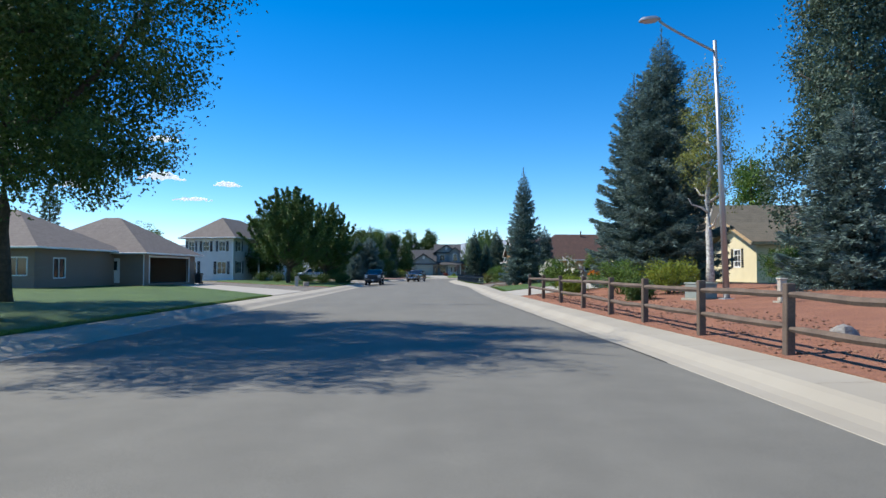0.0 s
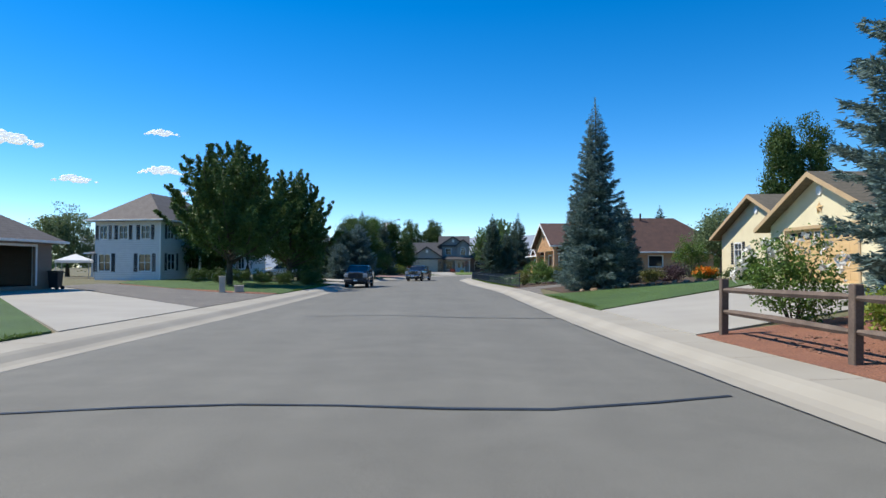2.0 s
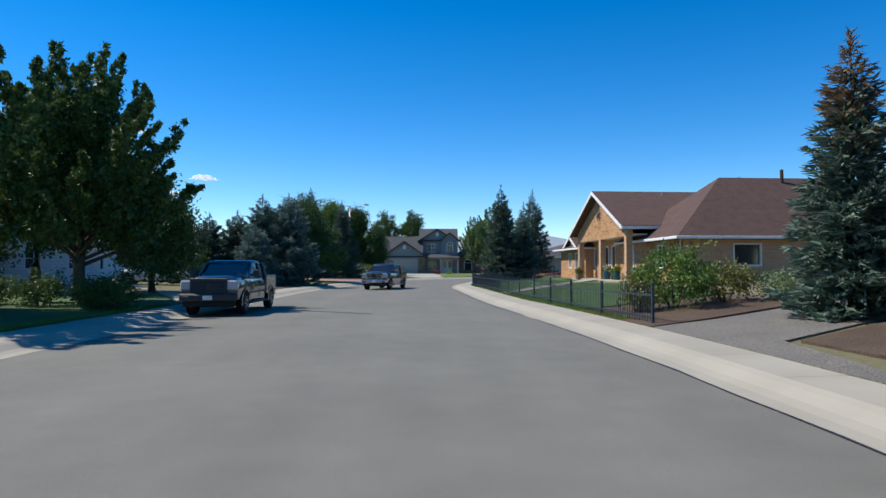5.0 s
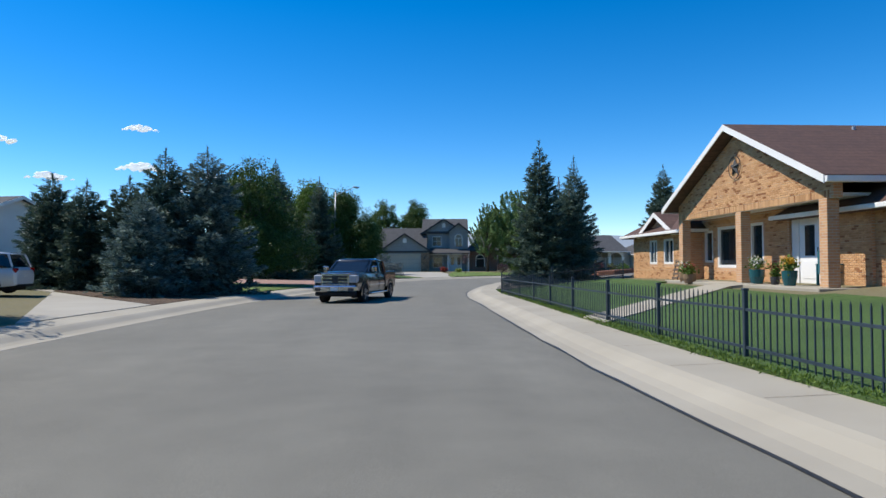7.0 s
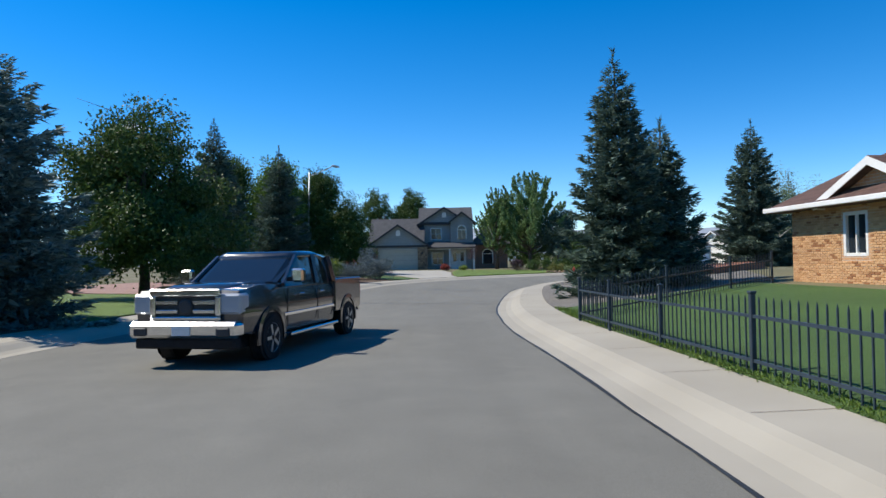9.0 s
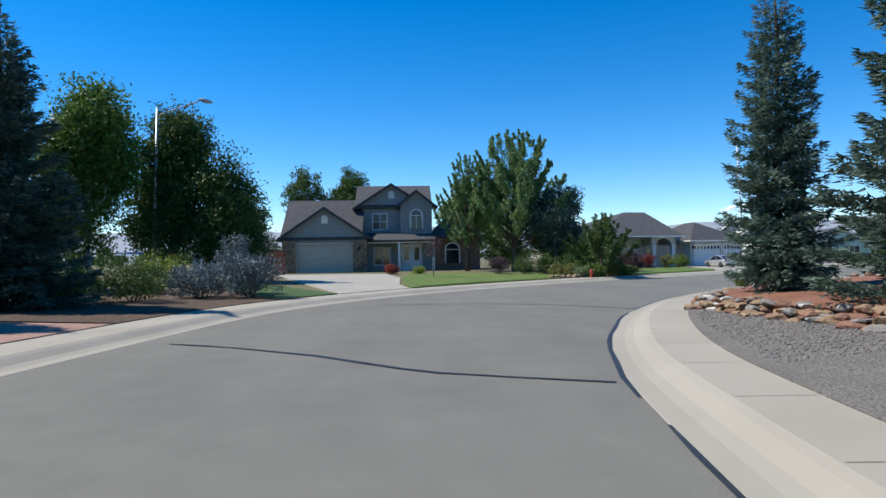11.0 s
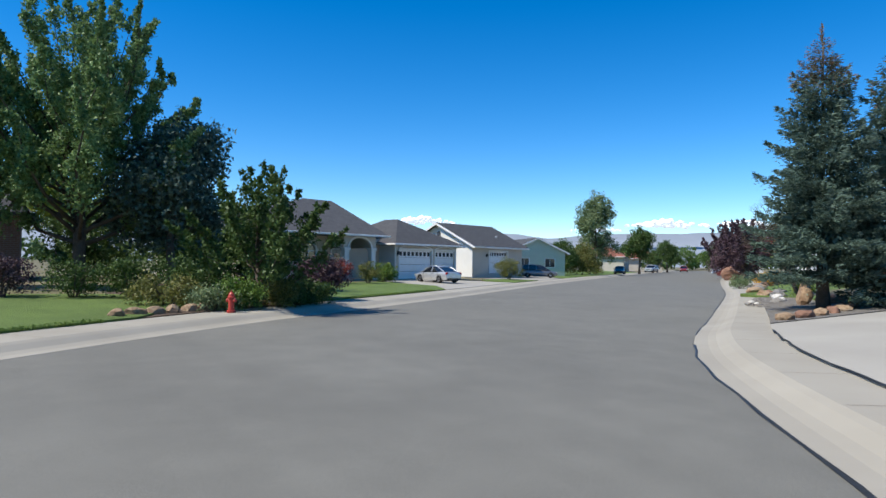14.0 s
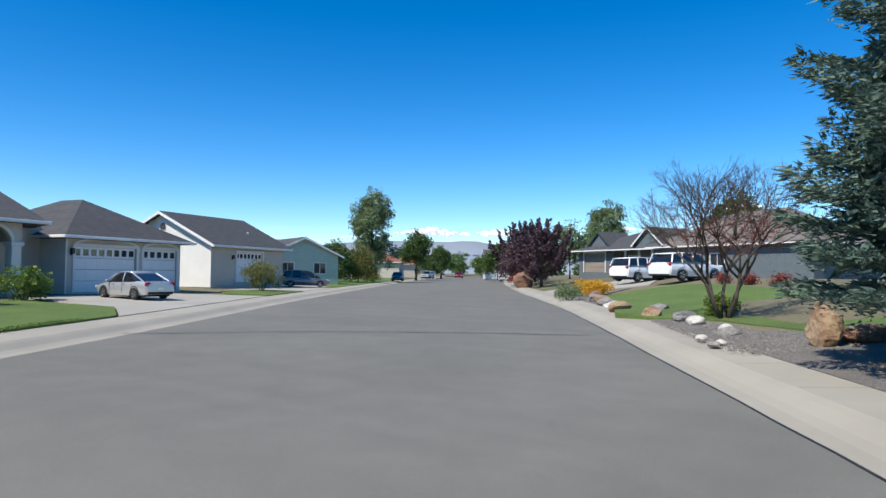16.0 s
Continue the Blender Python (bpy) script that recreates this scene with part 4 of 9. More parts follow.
def hip_roof(e, u0, u1, v0, v1, z, rise, over=0.45, material=SHINGLE_GREY, fascia=TRIM_WHITE, ridge=None, name="roof"):
    """A hip roof: ridge along the longer side."""
    a0, a1, b0, b1 = u0 - over, u1 + over, v0 - over, v1 + over
    w, d = a1 - a0, b1 - b0
    s = min(w, d) / 2
    if ridge is not None:
        s = ridge
    if w >= d:
        r0, r1 = (a0 + s, (b0 + b1) / 2), (a1 - s, (b0 + b1) / 2)
    else:
        r0, r1 = ((a0 + a1) / 2, b0 + s), ((a0 + a1) / 2, b1 - s)
    bm = bmesh.new()
    c = [bm.verts.new(p) for p in ((a0, b0, z), (a1, b0, z), (a1, b1, z), (a0, b1, z))]
    lo = [bm.verts.new((p.co.x, p.co.y, z - 0.14)) for p in c]
    same = abs(r0[0] - r1[0]) + abs(r0[1] - r1[1]) < 0.05
    p = bm.verts.new((*r0, z + rise))
    q = p if same else bm.verts.new((*r1, z + rise))
    if w >= d:
        fs = [(c[0], c[1], q, p), (c[1], c[2], q), (c[2], c[3], p, q), (c[3], c[0], p)]
    else:
        fs = [(c[0], c[1], p), (c[1], c[2], q, p), (c[2], c[3], q), (c[3], c[0], p, q)]
    for f in fs:
        bm.faces.new(list(dict.fromkeys(f)))
    for k in range(4):
        bm.faces.new((c[k], lo[k], lo[(k + 1) % 4], c[(k + 1) % 4]))
    bm.faces.new(lo[::-1])
    bmesh.ops.recalc_face_normals(bm, faces=bm.faces[:])
    r = part(name, bm, material, e, "hipped shingle roof")
    for bb in ((a0 - 0.1, a1 + 0.1, b0 - 0.1, b0 - 0.003, z - 0.13, z + 0.0), (a0 - 0.1, a1 + 0.1, b1 + 0.003, b1 + 0.1, z - 0.13, z + 0.0), (a0 - 0.1, a0 - 0.003, b0, b1, z - 0.13, z + 0.0), (a1 + 0.003, a1 + 0.1, b0, b1, z - 0.13, z + 0.0)):
        part("gutter", boxes(bb, bevel=0.015), fascia, r)
    return r


def shell(e, u0, u1, v0, v1, z1, material, front=(), back=(), left=(), right=(), t=0.16, z0=-0.5):
    """Four walls with openings, a floor and a dark lining."""
    part("wall", wall_bm(u0, u1, v0, v0 + t, z0, z1, front), material, e)
    part("wall", wall_bm(u0, u1, v1 - t, v1, z0, z1, back), material, e)
    part("wall", wall_bm(u0, u0 + t, v0 + t, v1 - t, z0, z1, left, "v"), material, e)
    part("wall", wall_bm(u1 - t, u1, v0 + t, v1 - t, z0, z1, right, "v"), material, e)
    part("floor_slab", boxes((u0 + t, u1 - t, v0 + t, v1 - t, z0, 0.0 if z0 < 0 else z0 + 0.1)), INTERIOR, e)


def vent(e, u, z, v, w=0.45, h=0.6, material=TRIM_WHITE):
    pts = [(u - w / 2, z), (u + w / 2, z), (u + w / 2, z + h * 0.65)] + [(u + w / 2 * math.cos(a), z + h * 0.65 + h * 0.35 * math.sin(a)) for a in (0.5, 1.05, 1.57, 2.1, 2.6)] + [(u - w / 2, z + h * 0.65)]
    return part("gable_vent", prism(pts, v - 0.05, v + 0.02, "y"), material, e, "arched louvred gable vent")


def star_ornament(e, u, z, v, r, material, along="u"):
    pts = [(u + (r if k % 2 == 0 else r * 0.42) * math.sin(math.pi * k / 5), z + (r if k % 2 == 0 else r * 0.42) * math.cos(math.pi * k / 5)) for k in range(10)]
    bm = bmesh.new()
    ring = [bm.verts.new((p[0], v, p[1])) for p in pts]
    c, b = bm.verts.new((u, v - 0.1, z)), bm.verts.new((u, v + 0.02, z))
    for k in range(10):
        bm.faces.new((ring[k], ring[(k + 1) % 10], c))
        bm.faces.new((ring[(k + 1) % 10], ring[k], b))
    bmesh.ops.recalc_face_normals(bm, faces=bm.faces[:])
    return part("star_ornament", bm, material, e, "five-pointed metal star on the gable")


def arch_trim(e, u0, u1, z0, zs, v, w=0.14, rise=None, material=TRIM_WHITE, name="arch_trim", parent=None):
    """A trim band: two uprights from z0 to zs and a curved head."""
    mid, half = (u0 + u1) / 2, (u1 - u0) / 2
    rise = half if rise is None else rise
    n = 14
    inner = [(u0, z0), *[(mid - half * math.cos(math.pi * k / n), zs + rise * math.sin(math.pi * k / n)) for k in range(n + 1)], (u1, z0)]
    outer = [(u0 - w, z0), *[(mid - (half + w) * math.cos(math.pi * k / n), zs + (rise + w) * math.sin(math.pi * k / n)) for k in range(n + 1)], (u1 + w, z0)]
    bm = bmesh.new()
    rows = [[bm.verts.new((p[0], vv, p[1])) for p in line] for line, vv in ((inner, v - 0.06), (outer, v - 0.06), (outer, v + 0.03), (inner, v + 0.03))]
    for a, b in zip(rows, rows[1:] + rows[:1]):
        for k in range(len(a) - 1):
            bm.faces.new((a[k], a[k + 1], b[k + 1], b[k]))
    bmesh.ops.recalc_face_normals(bm, faces=bm.faces[:])
    return part(name, bm, material, parent or e)


def arch_pane(e, u0, u1, z0, zs, v, rise=None, material=GLASS, name="pane", thick=0.03):
    mid, half = (u0 + u1) / 2, (u1 - u0) / 2
    rise = half if rise is None else rise
    pts = [(u0, z0)] + [(mid - half * math.cos(math.pi * k / 12), zs + rise * math.sin(math.pi * k / 12)) for k in range(13)] + [(u1, z0)]
    return part(name, prism(pts, v - thick, v, "y"), material, e)


def panel_door(e, u0, u1, z0, z1, v, material, lights=True, name="door", handle=True):
    d = part(name, boxes((u0, u1, v - 0.02, v + 0.03, z0, z1), bevel=0.006), material, e, "front door")
    w = u1 - u0
    if lights:
        part("pane", boxes((u0 + w * 0.27, u1 - w * 0.27, v - 0.03, v - 0.021, z0 + (z1 - z0) * 0.42, z1 - 0.25)), GLASS, d)
        part("panel", boxes((u0 + w * 0.2, u1 - w * 0.2, v - 0.032, v - 0.021, z0 + 0.15, z0 + (z1 - z0) * 0.34), bevel=0.006), material, d)
    else:
        for p in ((0.12, 0.45), (0.5, 0.9)):
            part("panel", boxes((u0 + w * 0.15, u1 - w * 0.15, v - 0.032, v - 0.021, z0 + (z1 - z0) * p[0], z0 + (z1 - z0) * p[1]), bevel=0.006), material, d)
    if handle:
        part("handle", boxes((u1 - 0.1, u1 - 0.06, v - 0.08, v - 0.02, z0 + 0.95, z0 + 1.1), bevel=0.008), CHROME, d, "metal handle")
    part("door_frame", boxes((u0 - 0.09, u0 - 0.002, v - 0.06, v + 0.08, z0, z1 + 0.002), (u1 + 0.002, u1 + 0.09, v - 0.06, v + 0.08, z0, z1 + 0.002), (u0 - 0.09, u1 + 0.09, v - 0.06, v + 0.08, z1 + 0.004, z1 + 0.09)), TRIM_WHITE, e)
    return d


def wall_lamp(e, u, z, v):
    w = part("wall_lamp", boxes((u - 0.05, u + 0.05, v - 0.03, v, z - 0.05, z + 0.2), (u - 0.08, u + 0.08, v - 0.2, v - 0.04, z + 0.02, z + 0.28), bevel=0.02), TRIM_DARK, e, "black carriage lamp on the wall")
    return w


# ---- brick house behind the iron fence ----
def brick_house():
    e = thing("brick_house", 9.74, 90.65, 0.65, -88, "orange brick house with brown shingle roof and deep front porch", "house", scale=0.92)
    # wings: u 0..6.3 left wing, 6.3..15 porch gable, 15..19.4 right wing
    shell(e, 0, 6.4, 0.0, 9.0, 2.1, BRICK_ORANGE, front=((2.1, 2.95, 0.7, 1.8), (3.75, 4.75, 0.7, 1.8)), left=((3, 4.2, 0.8, 1.8),))
    window(e, 2.1, 2.95, 0.7, 1.8, at=0.05, bars=(2, 1))
    window(e, 3.75, 4.75, 0.7, 1.8, at=0.05, bars=(2, 1))
    window(e, 3, 4.2, 0.8, 1.8, "v", 0.05, -1)
    part("gable_wall", gable_end([(1.75, 2.1), (5.1, 2.1), (3.42, 2.85)], 0.0, 0.16), BRICK_ORANGE, e)
    gable_roof(e, 1.75, 5.1, -0.02, 4.5, 2.1, 0.78, "v", 0.3, 0.3, material=SHINGLE_BROWN, name="dormer_roof")
    hip_roof(e, 0, 6.4, 0, 9, 2.1, 2.3, 0.45, SHINGLE_BROWN)
    hip_roof(e, 0.3, 13.0, 2.4, 11.0, 2.3, 3.2, 0.05, SHINGLE_BROWN, SHINGLE_BROWN, name="ridge_roof")
    # porch wall behind the posts
    shell(e, 6.4, 15.9, 0.5, 11.5, 2.45, BRICK_ORANGE, front=((6.62, 7.3, 0.75, 2.0), (7.7, 9.6, 0.55, 2.1), (10.05, 10.85, 0.7, 2.1), (12.3, 14.0, 0.05, 2.35)), right=())
    window(e, 6.62, 7.3, 0.75, 2.0, at=0.55)
    window(e, 7.7, 9.6, 0.55, 2.1, at=0.55, fw=0.1, blind=True)
    window(e, 10.05, 10.85, 0.7, 2.1, at=0.55)
    panel_door(e, 12.75, 13.75, 0.08, 2.1, 0.58, DOOR_WHITE)
    part("side_light", boxes((12.35, 12.65, 0.56, 0.62, 0.1, 2.2)), TRIM_WHITE, e)
    part("fanlight", boxes((12.35, 13.95, 0.55, 0.6, 2.2, 2.34)), GLASS, e)
    part("porch_slab", boxes((6.45, 16.1, -1.1, 0.5, -0.5, 0.05), bevel=0.02), CONCRETE, e)
    part("porch_step", boxes((10.2, 12.0, -1.5, -1.1, -0.5, -0.1), bevel=0.02), CONCRETE, e)
    for u in (6.9, 11.3, 15.6):
        part("porch_post", boxes((u - 0.17, u + 0.17, -0.62, -0.28, 0.05, 2.4), bevel=0.01), BRICK_ORANGE, e, "square brick porch post")
    part("porch_ceiling", boxes((6.7, 15.9, -0.33, 0.5, 2.46, 2.54)), TRIM_WHITE, e)
    part("gable_wall", gable_end([(6.7, 2.4), (16.0, 2.4), (16.0, 2.97), (11.35, 5.1), (6.7, 2.97)], -0.6, -0.34), BRICK_ORANGE, e)
    gable_roof(e, 6.7, 16.0, -0.6, 8.0, 2.97, 2.18, "v", 0.4, 0.5, material=SHINGLE_BROWN, name="porch_roof")
    star_ornament(e, 11.2, 3.9, -0.64, 0.34, TRIM_DARK)
    part("star_ring", lathe([(0.37, -0.01), (0.385, -0.01), (0.385, 0.01), (0.37, 0.01)], 24, caps=False), TRIM_DARK, e, "thin iron ring round the star").matrix_basis = pose(11.2, -0.66, 3.9, 90, 0, 0)
    # right wing and rear mass
    shell(e, 15.9, 19.9, 0.6, 13.0, 2.2, BRICK_ORANGE, front=((16.8, 17.9, 0.7, 1.9),), right=((3.0, 4.4, 0.8, 1.9), (7.0, 8.4, 0.8, 1.9)))
    window(e, 16.8, 17.9, 0.7, 1.9, at=0.65, bars=(2, 1))
    window(e, 3.0, 4.4, 0.8, 1.9, "v", 19.85, 1)
    window(e, 7.0, 8.4, 0.8, 1.9, "v", 19.85, 1)
    hip_roof(e, 12.6, 19.9, 0.6, 14.5, 2.2, 3.3, 0.5, SHINGLE_BROWN, name="main_roof")
    hip_roof(e, 5.0, 15.1, 6.0, 14.5, 2.9, 2.6, 0.4, SHINGLE_BROWN, name="rear_roof")
    shell(e, 5.0, 15.0, 11.6, 14.4, 2.9, BRICK_ORANGE)
    for u, v in ((11.9, 3.0), (12.9, 5.2)):
        part("roof_vent", tube([(u, v, 4.3), (u, v, 5.15)], [0.06, 0.06], 8), STEEL, e)
    part("roof_vent", tube([(16.6, 7.5, 4.8), (16.6, 7.5, 5.9)], [0.09, 0.09], 8), SHINGLE_BROWN, e)
    part("downpipe", tube([(19.8, 0.5, -0.3), (19.8, 0.5, 2.1)], [0.04, 0.04], 8), TRIM_WHITE, e)


brick_house()


# ---- cream house with the tan garage door ----
def cream_house():
    e = thing("cream_house", 15.1, 54.9, 0.86, -90.5, "cream stucco house with tan trim, olive shingle roof", "house", scale=0.92)
    # left wing gable u 0..8.6, garage u 9.3..16.9 standing 1.7 m forward
    shell(e, 0, 9.3, 0, 11, 2.45, STUCCO_YELLOW, front=((1.6, 2.55, 0.75, 2.0), (5.6, 6.6, 0.75, 2.0)), left=((2.5, 3.7, 0.8, 2.0),))
    window(e, 1.6, 2.55, 0.75, 2.0, at=0.05, bars=(2, 3), shutters=True)
    window(e, 5.6, 6.6, 0.75, 2.0, at=0.05, bars=(2, 3), shutters=True)
    window(e, 2.5, 3.7, 0.8, 2.0, "v", 0.05, -1)
    part("gable_wall", gable_end([(0, 2.45), (8.6, 2.45), (4.3, 4.35)], 0.0, 0.16), STUCCO_YELLOW, e)
    part("gable_vent", lathe([(0.02, 0.0), (0.2, 0.0), (0.2, 0.05), (0.02, 0.06)], 14), TRIM_WHITE, e).matrix_basis = pose(4.3, 0.0, 3.65, 90, 0, 0)
    gable_roof(e, 0, 8.6, 0, 11, 2.45, 1.9, "v", 0.5, 0.5, material=SHINGLE_OLIVE, fascia=TRIM_TAN)
    shell(e, 9.3, 17.0, -1.8, 6.5, 2.45, STUCCO_YELLOW, front=((10.6, 15.5, 0.0, 2.15),), right=((1.0, 2.2, 0.8, 2.0),))
    garage_door(e, 10.6, 15.5, 0.0, 2.15, at=-1.68, material=DOOR_TAN, lights=8, trim=TRIM_TAN, panels=8)
    part("gable_wall", gable_end([(9.3, 2.45), (17.0, 2.45), (13.15, 4.25)], -1.8, -1.64), STUCCO_YELLOW, e)
    gable_roof(e, 9.3, 17.0, -1.8, 6.5, 2.45, 1.8, "v", 0.5, 0.5, material=SHINGLE_OLIVE, fascia=TRIM_TAN)
    part("gable_vent", lathe([(0.02, 0.0), (0.2, 0.0), (0.2, 0.05), (0.02, 0.06)], 14), TRIM_WHITE, e).matrix_basis = pose(13.15, -1.8, 3.65, 90, 0, 0)
    star_ornament(e, 13.15, 2.95, -1.83, 0.26, DOOR_TAN)
    wall_lamp(e, 10.1, 1.65, -1.8)
    wall_lamp(e, 16.1, 1.65, -1.8)
    # higher gable behind the garage
    shell(e, 9.5, 18.3, 3.0, 11.0, 2.6, STUCCO_YELLOW)
    part("gable_wall", gable_end([(9.5, 2.6), (18.3, 2.6), (13.9, 5.1)], 3.0, 3.16), STUCCO_YELLOW, e)
    gable_roof(e, 9.5, 18.3, 3.0, 11.0, 2.6, 2.5, "v", 0.5, 0.6, material=SHINGLE_OLIVE, fascia=TRIM_TAN)
    part("gable_vent", lathe([(0.02, 0.0), (0.2, 0.0), (0.2, 0.05), (0.02, 0.06)], 14), TRIM_WHITE, e).matrix_basis = pose(13.9, 3.0, 4.4, 90, 0, 0)
    # low side wing
    shell(e, 18.4, 24.0, 1.7, 7.5, 2.2, STUCCO_YELLOW, front=((21.2, 22.1, 0.75, 1.85),))
    window(e, 21.2, 22.1, 0.75, 1.85, at=1.75, bars=(2, 3), shutters=True)
    part("gable_wall", gable_end([(18.4, 2.2), (24.0, 2.2), (21.2, 3.3)], 1.7, 1.86), STUCCO_YELLOW, e)
    gable_roof(e, 18.4, 24.0, 1.7, 7.5, 2.2, 1.1, "v", 0.45, 0.45, material=SHINGLE_OLIVE, fascia=TRIM_TAN)


cream_house()


# ---- brick garage house by the first lawn ----
def tan_garage_house():
    e = thing("tan_brick_house", -18.7, 41.6, 0.6, 86, "tan brick house with taupe hip roof and an open garage", "house", scale=0.78)
    shell(e, 0, 9.6, 0, 8.5, 2.55, BRICK_TAN, front=((1.0, 8.2, 0.0, 2.2),), left=((2.0, 2.95, 0.02, 2.1),))
    part("door_trim", boxes((0.86, 0.995, -0.03, 0.2, 0, 2.34), (8.205, 8.34, -0.03, 0.2, 0, 2.34), (0.995, 8.205, -0.03, 0.2, 2.205, 2.34)), TRIM_WHITE, e)
    part("raised_door", boxes((1.1, 8.1, 0.5, 2.9, 2.28, 2.34)), DOOR_WHITE, e, "garage door rolled up under the ceiling")
    part("ceiling_lining", boxes((0.2, 9.4, 0.2, 8.3, 2.42, 2.5)), INTERIOR, e)
    d = part("side_door", turned(boxes((2.0, 2.95, 0.0, 0.05, 0.05, 2.1), bevel=0.008), "v", 0.03, -1), DOOR_WHITE, e, "white side door")
    part("pane", turned(boxes((2.25, 2.7, -0.01, 0.0, 1.1, 1.85)), "v", 0.03, -1), GLASS, d)
    hip_roof(e, 0, 9.6, 0, 11, 2.55, 3.3, 0.55, SHINGLE_TAUPE)
    part("shelf", boxes((1.0, 3.0, 7.6, 8.2, 0.9, 0.95), (1.0, 3.0, 7.6, 8.2, 1.6, 1.65), (1.0, 1.06, 7.6, 8.2, 0.0, 1.8), (2.94, 3.0, 7.6, 8.2, 0, 1.8)), WOOD_GREY, e)
    # main house behind
    shell(e, -9.5, 0.0, 2.5, 15, 2.7, BRICK_TAN, front=((-7.6, -6.2, 0.5, 2.0),), left=((3, 4.6, 0.7, 2.0),))
    window(e, -7.6, -6.2, 0.5, 2.0, at=2.55, bars=(2, 1))
    window(e, 3, 4.6, 0.7, 2.0, "v", -9.45, -1, bars=(2, 1))
    hip_roof(e, -9.5, 0.2, 2.5, 15, 2.7, 3.0, 0.55, SHINGLE_TAUPE, name="main_roof")
    part("downpipe", tube([(-0.06, -0.05, -0.3), (-0.06, -0.05, 2.4)], [0.04, 0.04], 8), TRIM_WHITE, e)


tan_garage_house()


# ---- white two-storey house ----
def white_house():
    e = thing("white_house", -20.9, 67.0, 0.7, 80, "white two-storey house with dark shutters and taupe hip roof", "house", scale=0.88)
    # u along +y (front to the street), left side faces the camera's approach
    fr = [(1.0, 2.2, 0.55, 2.0), (4.2, 5.4, 0.55, 2.0), (7.6, 8.8, 0.55, 2.0)]
    fr2 = [(1.0, 2.0, 3.2, 4.4), (4.3, 5.3, 3.2, 4.4), (7.7, 8.7, 3.2, 4.4)]
    sd = [(0.85, 2.05, 0.45, 1.95), (4.6, 5.8, 0.45, 1.95)]
    sd2 = [(0.95, 1.85, 3.15, 4.35), (3.0, 3.9, 3.15, 4.35), (4.9, 5.7, 3.15, 4.35)]
    shell(e, 0, 11, 0, 6.1, 4.8, SIDING_WHITE, front=fr + fr2, left=sd + sd2)
    for w in fr + fr2:
        window(e, *w, at=0.05, bars=(2, 2), shutters=True)
    for w in sd + sd2:
        window(e, *w, "v", 0.05, -1, bars=(2, 2), shutters=True)
    hip_roof(e, 0, 11, 0, 6.1, 4.8, 2.6, 0.55, SHINGLE_TAUPE)
    part("porch_roof", prism([(-1.9, 2.45), (0, 2.75), (0, 2.6), (-1.9, 2.3)], 3.0, 10.5, "x"), SHINGLE_TAUPE, e)
    for u in (3.3, 6.6, 10.2):
        part("porch_post", boxes((u - 0.08, u + 0.08, -1.75, -1.59, -0.4, 2.35)), TRIM_WHITE, e)
    part("corner_board", boxes((-0.03, 0.09, -0.03, -0.002, -0.4, 4.6), (-0.03, -0.002, -0.002, 0.09, -0.4, 4.6)), TRIM_WHITE, e)
    # low wing behind
    shell(e, 11.0, 19, 1.2, 8, 2.5, SIDING_WHITE, front=((12.5, 14.0, 0.6, 1.9), (16, 17.5, 0.6, 1.9)))
    window(e, 12.5, 14.0, 0.6, 1.9, at=1.25, bars=(2, 2))
    window(e, 16, 17.5, 0.6, 1.9, at=1.25, bars=(2, 2))
    hip_roof(e, 11.0, 19, 1.2, 8, 2.5, 1.8, 0.5, SHINGLE_TAUPE, name="wing_roof")


white_house()


def simple_house(name, x, y, z, turn, w, d, h, rise, wall, roof, label, gable=False, garage=None, wins=(), fascia=TRIM_WHITE, ridge="v", door_mat=DOOR_WHITE, lights=0, size=1.0, deep=-0.5):
    e = thing(name, x, y, z, turn, label, "house", scale=size)
    holes = [(a, b, 0.7, 1.9) for a, b in wins] + ([(garage[0], garage[1], 0.0, 2.15)] if garage else [])
    shell(e, 0, w, 0, d, h, wall, z0=deep, front=holes, left=((d * 0.4, d * 0.4 + 1.2, 0.7, 1.9),), right=((d * 0.4, d * 0.4 + 1.2, 0.7, 1.9),))
    for a, b in wins:
        window(e, a, b, 0.7, 1.9, at=0.05, bars=(2, 1))
    window(e, d * 0.4, d * 0.4 + 1.2, 0.7, 1.9, "v", 0.05, -1)
    window(e, d * 0.4, d * 0.4 + 1.2, 0.7, 1.9, "v", w - 0.05, 1)
    if garage:
        garage_door(e, garage[0], garage[1], 0.0, 2.15, at=0.1, material=door_mat, lights=lights)
    if gable and ridge == "v":
        for v in (0.0, d - 0.16):
            part("gable_wall", gable_end([(0, h), (w, h), (w / 2, h + rise)], v, v + 0.16), wall, e)
        gable_roof(e, 0, w, 0, d, h, rise, "v", 0.45, 0.4, material=roof, fascia=fascia)
    elif gable:
        for u in (0.0, w - 0.16):
            part("gable_wall", gable_end([(0, h), (d, h), (d / 2, h + rise)], u, u + 0.16, "v"), wall, e)
        gable_roof(e, 0, d, 0, w, h, rise, "u", 0.45, 0.4, material=roof, fascia=fascia)
    else:
        hip_roof(e, 0, w, 0, d, h, rise, 0.45, roof, fascia)
    return e


# low white house with an attached garage behind the leafy trees, and a house behind the spruce row
simple_house("white_bungalow", -26, 84, 0.45, 90, 12, 9, 2.4, 1.6, SIDING_WHITE, SHINGLE_TAUPE, "low white bungalow with a garage behind shady trees", garage=(6.5, 10.5), wins=((1.5, 3.0),))
simple_house("pale_house", -27, 96, 0.45, 78, 13, 11, 2.9, 2.3, STUCCO_WHITE, SHINGLE_GREY, "pale stucco house with grey gabled roof behind spruces", gable=True, wins=((2, 3.4), (8, 9.4)))


